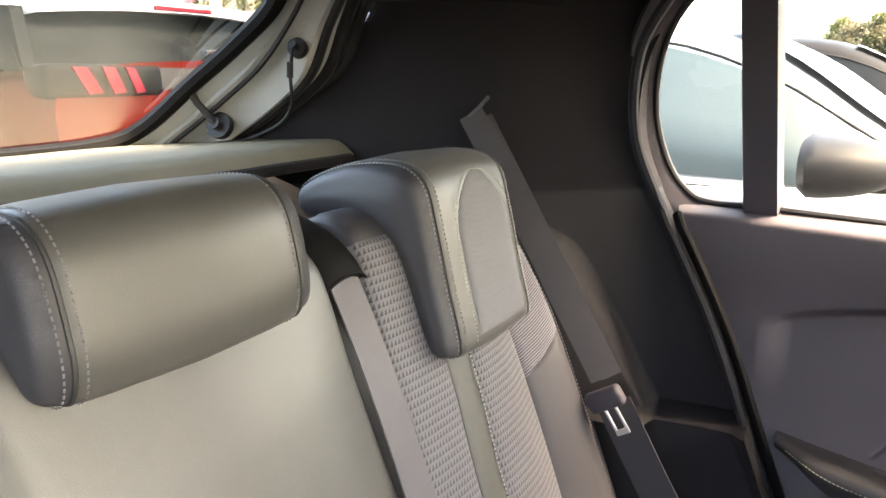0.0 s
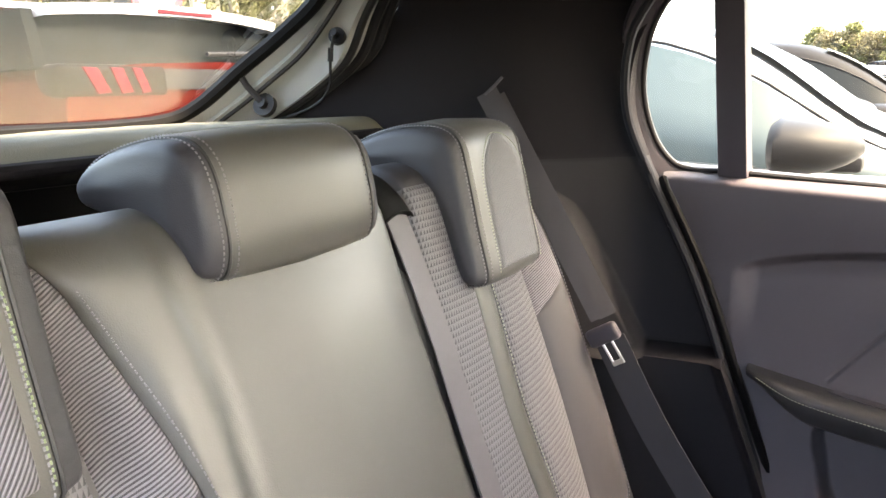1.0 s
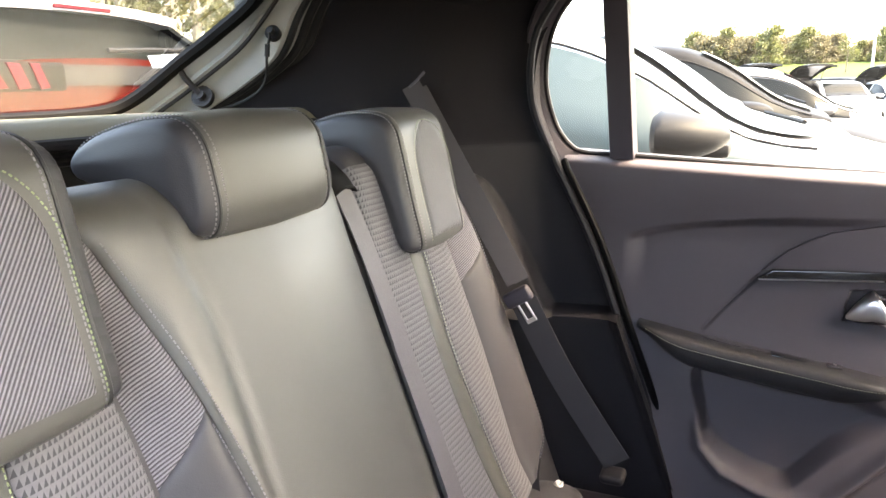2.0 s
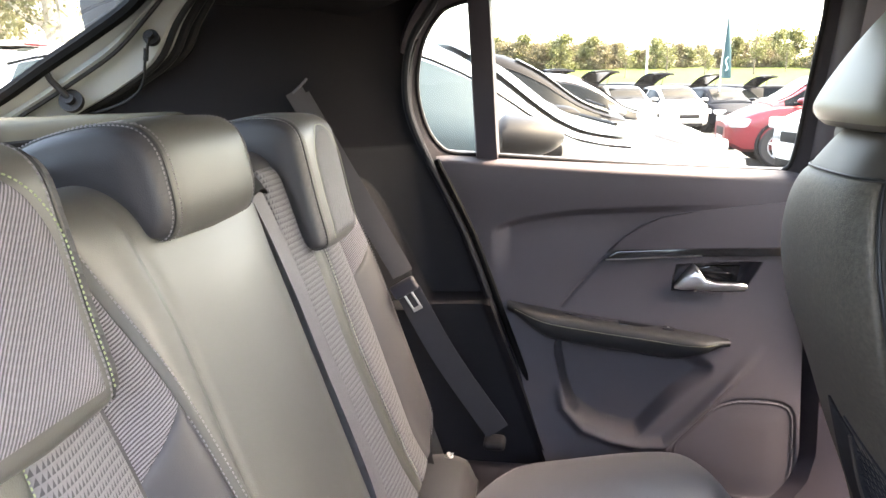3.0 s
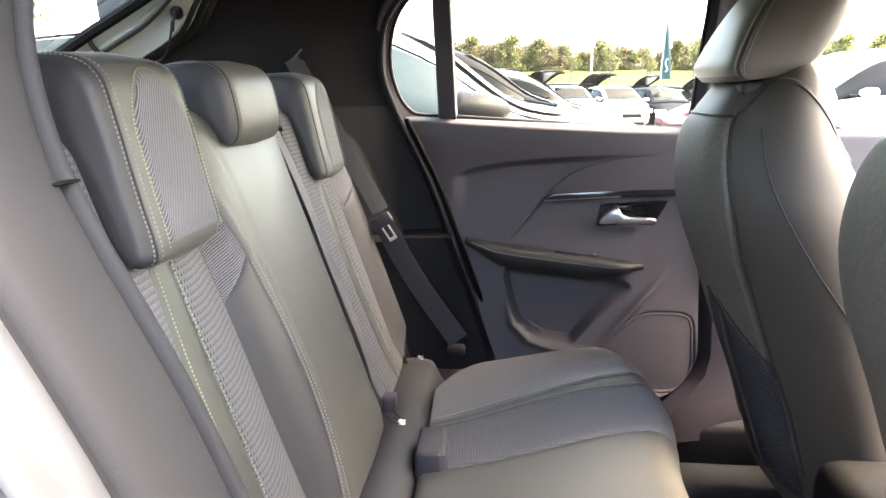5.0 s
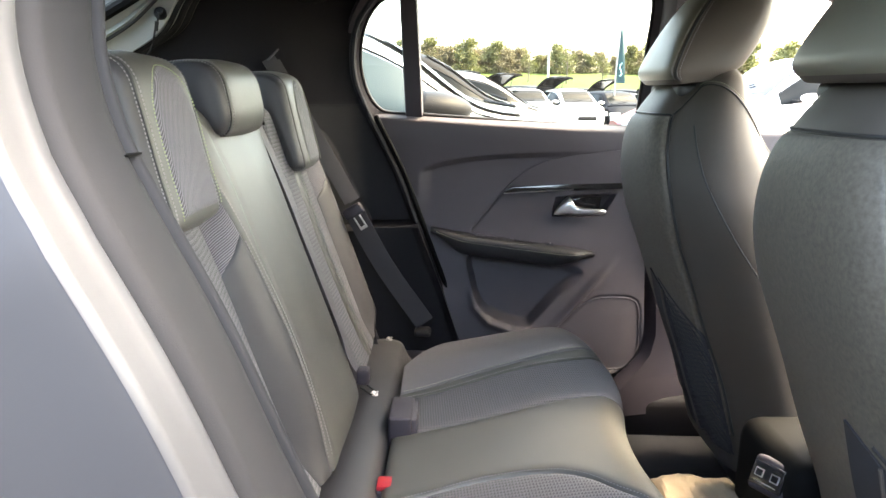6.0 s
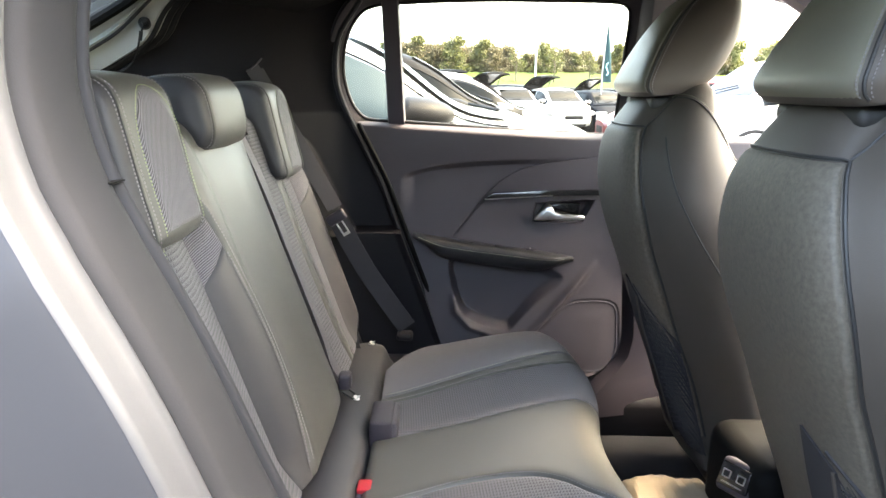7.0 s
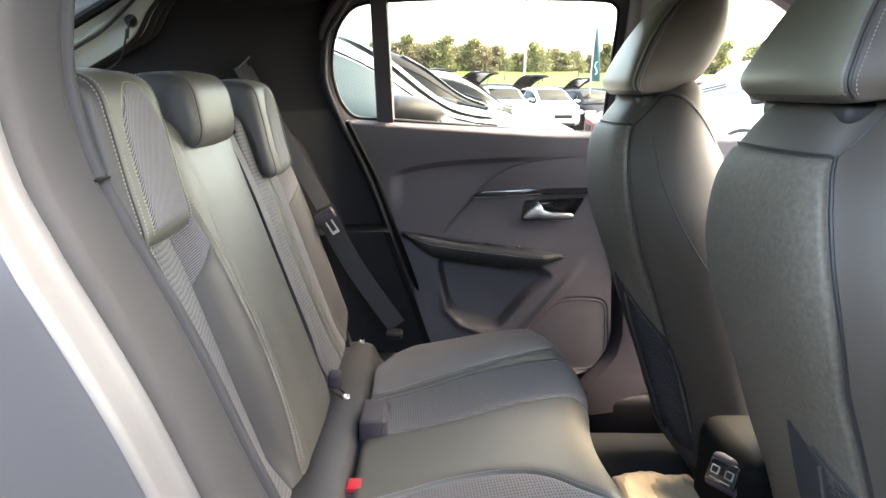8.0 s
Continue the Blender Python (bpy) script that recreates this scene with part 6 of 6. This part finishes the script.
        bmx, rws = grid_bm(lambda u, v: hinge + Vector((-0.78 * u, (2 * v - 1) * hw * (0.70 + 0.12 * math.sin(u * 2.4)), 0.32 * math.sin(u * 1.9) + 0.06 * u - 0.04 * abs(2 * v - 1) ** 3)), 12, 12)
        skirt(bmx, rws, (0.0, 0, -0.06))
        lidp = part("raised_tailgate", bmx, paint, thing, "raised tailgate")
        bmx, rws = grid_bm(lambda u, v: hinge + Vector((-0.10 - 0.46 * u, (2 * v - 1) * hw * 0.62, 0.32 * math.sin((0.13 + 0.59 * u) * 1.9) + 0.06 * u - 0.055)), 6, 6)
        part("tailgate_glass", bmx, glass, lidp)
        part("boot_opening", box((back - 0.02, -hw * 0.68, 0.62), (back + 0.30, hw * 0.68, height - 0.12), 0.04, 3), CLAD, thing)
        for s in (-1, 1):
            part("gas_strut", tube([(back + 0.12, s * hw * 0.72, belt + 0.05), hinge + Vector((-0.40, s * hw * 0.74, 0.18))], 0.010, 6), CLAD, thing)
    else:
        if claws:
            bmx, rws = grid_bm(lambda u, v: Vector((tail - 0.004 + (0.22 + 0.22) * u ** 1.1 + 0.10 * (2 * v - 1) ** 4, (2 * v - 1) * hw * (0.935 - 0.17 * u), belt + 0.055 + (height - belt - 0.13) * u)), 14, 18)
            skirt(bmx, rws, (0.12, 0, 0))
            for s in (-1, 1):
                bq, rq = grid_bm(lambda u, v: Vector((tail + 0.09 + 0.62 * u + 0.30 * v * (1 - u), s * (hw * 0.925 + 0.006 * u - (0.15 * hw - 0.02 * u) * v), belt + 0.065 - 0.02 * u + (height - belt - 0.15) * v)), 10, 8)
                skirt(bq, rq, (0, -s * 0.05, 0))
                part("rear_quarter_glass", bq, glass, thing)
            # Roof sheet in pale paint: the sky's reflection is put into its colour.
            bq, rq = grid_bm(lambda u, v: Vector((back + 0.30 + 1.3 * u, (2 * v - 1) * hw * 0.66, ROOF(back + 0.30 + 1.3 * u) + 0.024 - 0.014 * (2 * v - 1) ** 2)), 10, 10)
            skirt(bq, rq, (0, 0, -0.03))
            part("roof_panel", bq, LIGHT_GREY_PAINT, thing, "roof panel paled for the sky it reflects")
        else:
            bmx, rws = grid_bm(lambda u, v: across(back + 0.010 + 0.27 * u, v, -0.016), 12, 14)
        part("rear_screen", bmx, glass, thing)
        part("rear_wiper", tube([(back - 0.02 - (0.17 if claws else 0), 0.05, belt + 0.13), (back + 0.0 - (0.17 if claws else 0), -hw * 0.50, belt + 0.15)], 0.012, 6), CLAD, thing)
        bmx, rws = grid_bm(lambda u, v: Vector((back + 0.34 - 0.36 * u + 0.06 * (2 * v - 1) ** 2, (2 * v - 1) * hw * 0.72, height - 0.055 + 0.012 * u - 0.03 * (2 * v - 1) ** 2)), 8, 14)
        skirt(bmx, rws, (0.02, 0, -0.045))
        # The clawed car's spoiler is paled likewise for reflected sky.
        sp = part("roof_spoiler", bmx, LIGHT_GREY_PAINT if claws else paint, thing)
        part("brake_light", box((back - 0.012, -0.16, height - 0.082), (back + 0.02, 0.16, height - 0.062), 0.004, 1), LAMP_RED, sp)
    # trims at both ends
    part("grille", box((nose - 0.16, -hw * 0.42, belt - 0.52), (nose + 0.004, hw * 0.42, belt - 0.36), 0.03, 3), CLAD, thing)
    part("front_plate", box((nose - 0.02, -0.25, belt - 0.62), (nose + 0.012, 0.25, belt - 0.52), 0.006, 1), PLATE, thing)
    part("lower_grille", box((nose - 0.20, -hw * 0.55, 0.24), (nose - 0.01, hw * 0.55, 0.36), 0.03, 3), CLAD, thing)
    part("rear_plate", box((tail - (0.012 if claws else 0.056), -0.25, belt - 0.30), (tail + 0.02, 0.25, belt - 0.20), 0.006, 1), PLATE, thing)
    part("rear_bumper_trim", box((tail - 0.02, -hw * 0.72, 0.30), (tail + 0.2, hw * 0.72, 0.46), 0.04, 3), CLAD, thing)
    fin = bmesh.new()
    loft([[(back + 0.55 - 0.02 * k, -0.018 + 0.012 * k, height + 0.012 + 0.028 * k), (back + 0.42 - 0.01 * k, -0.02 + 0.014 * k, height + 0.012 + 0.028 * k), (back + 0.42 - 0.01 * k, 0.02 - 0.014 * k, height + 0.012 + 0.028 * k), (back + 0.55 - 0.02 * k, 0.018 - 0.012 * k, height + 0.012 + 0.028 * k)] for k in (0, 0.5, 1.0)], True, fin)
    part("roof_aerial", fin, CLAD, thing)
    if claws:
        bmx, rws = grid_bm(lambda u, v: Vector((tail - 0.010 + 0.10 * (2 * v - 1) ** 4, (2 * v - 1) * hw * 0.86, belt - 0.03 + 0.09 * u)), 3, 14)
        part("lamp_strip", bmx, CLAD, thing)
    thing.matrix_basis = m
    return thing


def place(x, y, heading, dz=0.0):
    return Matrix.Translation((x, y, terrain(x, y) + dz)) @ Matrix.Rotation(radians(heading), 4, "Z")


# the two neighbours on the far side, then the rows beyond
car("white hatchback with a grey mirror parked close alongside", WHITE_PAINT, place(0.06, 2.42, 0), length=3.5, width=1.80, height=1.41, glass=CAR_GLASS_SKY, mirror_paint=MIRROR_SHELL, raise_belt=0.03)
# Unseen car, added to cut low skylight through the open door.
car("unseen dark grey family car added on the door-open side to block skylight", GREY_PAINT, place(0.5, -2.50, 0), width=1.80, height=1.74, suv=True)
car("dark grey hatchback parked two bays along", GREY_PAINT, place(0.20, 4.85, 0), width=1.78, height=1.44)
car("silver grey hatchback parked three bays along", MID_GREY_PAINT, place(0.75, 7.6, 0, -0.05), width=1.76, height=1.42)
car("white small hatchback parked facing the lane", WHITE_PAINT, place(4.15, 23.6, -76), length=3.5, width=1.65, height=1.48, nose=0.85)
car("dark blue hatchback parked beside a white one", DARK_PAINT, place(5.85, 24.4, -76), length=3.7, width=1.68, height=1.46, nose=0.9)
car("pale silver hatchback parked in the row", LIGHT_GREY_PAINT, place(2.45, 22.9, -76), length=3.7, width=1.68, height=1.46, nose=0.9)
car("white hatchback in the back row", WHITE_PAINT, place(7.3, 27.5, -50), length=3.8)
for k, (x, y, paint) in enumerate(((-2.05, 23.0, DARK_PAINT), (-0.55, 24.9, GREY_PAINT), (1.5, 27.0, DARK_PAINT), (3.7, 28.8, GREY_PAINT), (5.9, 30.2, DARK_PAINT), (8.1, 31.5, GREY_PAINT))):
    car("hatchback with its tailgate raised in the back row", paint, place(x, y, 142), length=3.9, height=1.60, lid=True, group="cars with raised tailgates")
car("red hatchback parked across the lane", RED_PAINT, place(3.85, 12.2, 176), length=3.9, width=1.72, height=1.46, nose=0.95)
car("white family car parked across the lane", WHITE_PAINT, place(3.95, 8.7, 190), length=4.3, height=1.62, suv=True)
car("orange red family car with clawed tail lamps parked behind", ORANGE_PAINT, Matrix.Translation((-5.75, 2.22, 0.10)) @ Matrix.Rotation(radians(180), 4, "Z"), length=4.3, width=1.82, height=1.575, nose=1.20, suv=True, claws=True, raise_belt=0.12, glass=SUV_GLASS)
car("white family car parked behind in the next bay", WHITE_PAINT, Matrix.Translation((-7.6, 5.7, 0.10)) @ Matrix.Rotation(radians(180), 4, "Z"), length=4.3, width=1.82, height=1.60, nose=1.20, suv=True)
car("grey car parked further behind", LIGHT_GREY_PAINT, Matrix.Translation((-9.6, 9.2, 0.1)) @ Matrix.Rotation(radians(170), 4, "Z"), length=4.3, height=1.6, suv=True)


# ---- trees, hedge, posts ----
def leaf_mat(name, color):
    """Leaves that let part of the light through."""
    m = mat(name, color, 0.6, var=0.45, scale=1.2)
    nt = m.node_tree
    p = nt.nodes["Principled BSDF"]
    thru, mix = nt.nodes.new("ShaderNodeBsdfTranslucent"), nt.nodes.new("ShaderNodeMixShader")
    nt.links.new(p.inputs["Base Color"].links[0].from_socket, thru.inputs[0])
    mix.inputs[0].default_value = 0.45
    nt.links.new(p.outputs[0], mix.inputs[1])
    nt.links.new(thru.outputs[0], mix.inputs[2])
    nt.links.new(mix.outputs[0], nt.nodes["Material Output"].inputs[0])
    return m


BARK = mat("grey_brown_bark", (0.13, 0.10, 0.075), 0.9, var=0.35, scale=6, bump=0.8, bump_scale=30)
PALE_BARK = mat("pale_birch_bark", (0.42, 0.39, 0.33), 0.8, var=0.35, scale=5, bump=0.5, bump_scale=20)
# Leaf colours are raised so that the distant haze sits in them.
LEAF = leaf_mat("hazed_spring_leaves", (0.112, 0.118, 0.042))
LEAF_BROWN = leaf_mat("hazed_brown_budding_twigs", (0.125, 0.108, 0.060))
LEAF_PALE = leaf_mat("hazed_wood_leaves", (0.150, 0.150, 0.070))
POLE = mat("galvanised_pole", (0.42, 0.43, 0.44), 0.4, metal=0.7, var=0.1, scale=4)
FLAG = mat("teal_banner_cloth", (0.012, 0.050, 0.056), 0.7, var=0.1, scale=3)
FLAG_MARK = mat("pale_banner_mark", (0.35, 0.62, 0.62), 0.7, var=0.05)
SIGN_RED = mat("red_sign_face", (0.55, 0.02, 0.03), 0.4, var=0.05)
SIGN_WHITE = mat("white_sign_face", (0.78, 0.78, 0.76), 0.4, var=0.05)


def tree(label, seed, height, spread_r, clumps, leaf, bark, bare=0.35, leaf_size=0.16):
    rnd = random.Random(seed)
    t = empty("tree", label, "tree", "trees")
    bmx = bmesh.new()
    top = Vector((rnd.uniform(-0.3, 0.3), rnd.uniform(-0.3, 0.3), height * 0.86))
    stem = smooth_path([(0, 0, -0.3), (rnd.uniform(-0.1, 0.1), rnd.uniform(-0.1, 0.1), height * 0.4), top], 9)
    rings = []
    for k, p in enumerate(stem):
        r = height * 0.022 * (1 - 0.85 * k / 8) + 0.01
        rings.append([p + Vector((r * math.cos(a), r * math.sin(a), 0)) for a in (2 * math.pi * j / 8 for j in range(8))])
    loft(rings, True, bmx)
    tips = []
    for k in range(14):
        f = rnd.uniform(bare, 0.95)
        base = stem[min(8, int(f * 8))]
        a = rnd.uniform(0, 6.28)
        r = spread_r * (1.15 - 0.75 * f) * rnd.uniform(0.7, 1.1)
        end = base + Vector((math.cos(a) * r, math.sin(a) * r, height * rnd.uniform(0.08, 0.22)))
        mid_p = base.lerp(end, 0.5) + Vector((0, 0, -height * 0.02))
        tube([base, mid_p, end], height * 0.006, 5, bmx)
        tips += [end, base.lerp(end, 0.7), base.lerp(end, 0.45)]
    tips.append(top)
    part("trunk", bmx, bark, t)
    verts, faces = [], []
    for _ in range(clumps):
        c = rnd.choice(tips) + Vector((rnd.gauss(0, spread_r * 0.16), rnd.gauss(0, spread_r * 0.16), rnd.gauss(0, height * 0.05)))
        for _ in range(5):
            p = c + Vector((rnd.gauss(0, leaf_size), rnd.gauss(0, leaf_size), rnd.gauss(0, leaf_size)))
            n = Vector((rnd.gauss(0, 1), rnd.gauss(0, 1), rnd.gauss(0, 1))).normalized()
            u = n.orthogonal().normalized() * leaf_size * rnd.uniform(0.5, 1.0)
            w = n.cross(u) * rnd.uniform(0.4, 0.7)
            i = len(verts)
            verts += [p - u, p + w * 0.8, p + u, p - w]
            faces.append((i, i + 1, i + 2, i + 3))
    me = bpy.data.meshes.new("crown")
    me.from_pydata(verts, [], faces)
    me.materials.append(leaf)
    new("crown", me).parent = t
    return t


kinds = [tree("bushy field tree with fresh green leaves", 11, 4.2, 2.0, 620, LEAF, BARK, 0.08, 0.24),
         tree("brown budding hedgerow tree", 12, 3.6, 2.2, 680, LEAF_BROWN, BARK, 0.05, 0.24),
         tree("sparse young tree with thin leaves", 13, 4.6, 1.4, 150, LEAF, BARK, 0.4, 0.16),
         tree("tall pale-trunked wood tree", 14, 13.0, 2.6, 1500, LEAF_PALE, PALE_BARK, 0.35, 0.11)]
rnd = random.Random(5)
used = set()


def plant(kind, x, y, s=1.0):
    m = Matrix.Translation((x, y, terrain(x, y))) @ Matrix.Rotation(rnd.uniform(0, 6.28), 4, "Z") @ Matrix.Scale(s, 4)
    if kind not in used:
        used.add(kind)
        kinds[kind].matrix_basis = m
        return
    c = copy_thing(kinds[kind], m)
    c.matrix_basis = m


for k in range(26):
    plant(0 if k % 7 == 0 else 1, -9.0 + 0.72 * k + rnd.uniform(-0.5, 0.5), 110 + rnd.uniform(-4, 5), rnd.uniform(0.90, 1.15))
for k in range(5):
    plant(k % 2, 10.3 + 1.0 * k, 112 + rnd.uniform(-3, 3), rnd.uniform(0.45, 0.75))
for k in range(9):
    plant(0 if k % 3 == 0 else 1, 15.0 + 1.8 * k + rnd.uniform(-0.9, 0.9), 109 + rnd.uniform(-4, 8), rnd.uniform(0.6, 1.05))
for k in range(9):
    plant(k % 2, 33.0 + 2.4 * k + rnd.uniform(-1.0, 1.0), 106 + rnd.uniform(-4, 8), rnd.uniform(0.8, 1.15))
for x, y, s in ((24.5, 92, 1.25), (29.0, 95, 0.85), (13.5, 88, 1.0), (17.5, 86, 0.8), (9.0, 90, 0.9)):
    plant(2, x, y, s)
for k in range(39):
    plant(0 if k % 3 else 1, 31 + 3.1 * k + rnd.uniform(-1.5, 1.5), 110 + rnd.uniform(-5, 10) - 0.3 * k, rnd.uniform(0.9, 1.35))
for k in range(30):
    a = radians(-74 + 38 * k / 29)
    d = rnd.uniform(20, 34)
    plant(3, math.sin(a) * d, math.cos(a) * d, rnd.uniform(0.8, 1.15))

post = empty("street_lamp", "tall slim galvanised lamp post in the car park", "lamp post")
x, y = 7.2, 56.0
part("mast", tube([(x, y, terrain(x, y) - 0.2), (x, y, 4.0), (x, y, 9.0)], 0.085, 10), POLE, post)
part("lantern", box((x - 0.15, y - 0.8, 8.95), (x + 0.15, y + 0.1, 9.08), 0.04, 2), POLE, post)
post = empty("street_lamp", "pale lamp post beside the parked cars", "lamp post")
x, y = 14.6, 34.0
part("mast", tube([(x, y, terrain(x, y) - 0.2), (x, y, 4.0), (x, y, 8.0)], 0.09, 10), POLE, post)
part("lantern", box((x - 0.15, y - 0.8, 7.95), (x + 0.15, y + 0.1, 8.08), 0.04, 2), POLE, post)
banner = empty("feather_banner", "tall teal feather banner on a pole by the cars", "banner")
x, y = 5.6, 24.6
z0 = terrain(x, y)
part("pole", tube([(x, y, z0), (x, y, 1.6), (x + 0.10, y, 3.34)], 0.022, 8), POLE, banner)
bm, rows = grid_bm(lambda u, v: Vector((x + 0.03 + 0.08 * v + (0.30 * u) * (1 - v) ** 0.55, y + 0.03 * math.sin(u * 5 + v * 3), 1.34 + 2.0 * v)), 8, 16)
skirt(bm, rows, (0, 0.012, 0))
part("cloth", bm, FLAG, banner)
bm = tube([(x + 0.20, y - 0.05, 2.02), (x + 0.14, y - 0.05, 1.97), (x + 0.12, y - 0.05, 1.86), (x + 0.17, y - 0.05, 1.76), (x + 0.20, y - 0.05, 1.65), (x + 0.14, y - 0.05, 1.58)], 0.024, 6)
part("mark", bm, FLAG_MARK, banner)
sign = empty("round_sign", "round red and white sign on a pole behind the cars", "sign")
x, y = -7.7, 5.75
part("pole", tube([(x, y, -0.1), (x, y, 2.75)], 0.03, 8), POLE, sign)
d = Vector((0.79, -0.61, 0))
part("rim_plate", tube([Vector((x, y, 2.45)) + d * 0.035, Vector((x, y, 2.45)) + d * 0.05], 0.30, 28), SIGN_RED, sign)
part("face", tube([Vector((x, y, 2.45)) + d * 0.052, Vector((x, y, 2.45)) + d * 0.056], 0.21, 28), SIGN_WHITE, sign)
# lower body sides of the car itself
for nm, y0, y1 in (("body_side_far", 0.985, 1.11), ("floor_pan", -0.36, 1.0)):
    bm = box((-0.95, y0, 0.18), (1.7, y1, 1.0 if nm == "body_side_far" else 0.22), 0.03, 3)
    tagged(part(nm, bm, SILVER if nm == "body_side_far" else CLAD), "grey lower body side of the car" if nm == "body_side_far" else "black underside of the car", "body panel", kind="structure")
bm = box((1.48, -0.50, 0.35), (2.3, 0.99, 0.96), 0.10, 4)
tagged(part("bonnet", bm, SILVER), "grey car bonnet in front of the windscreen", "body panel", kind="structure")
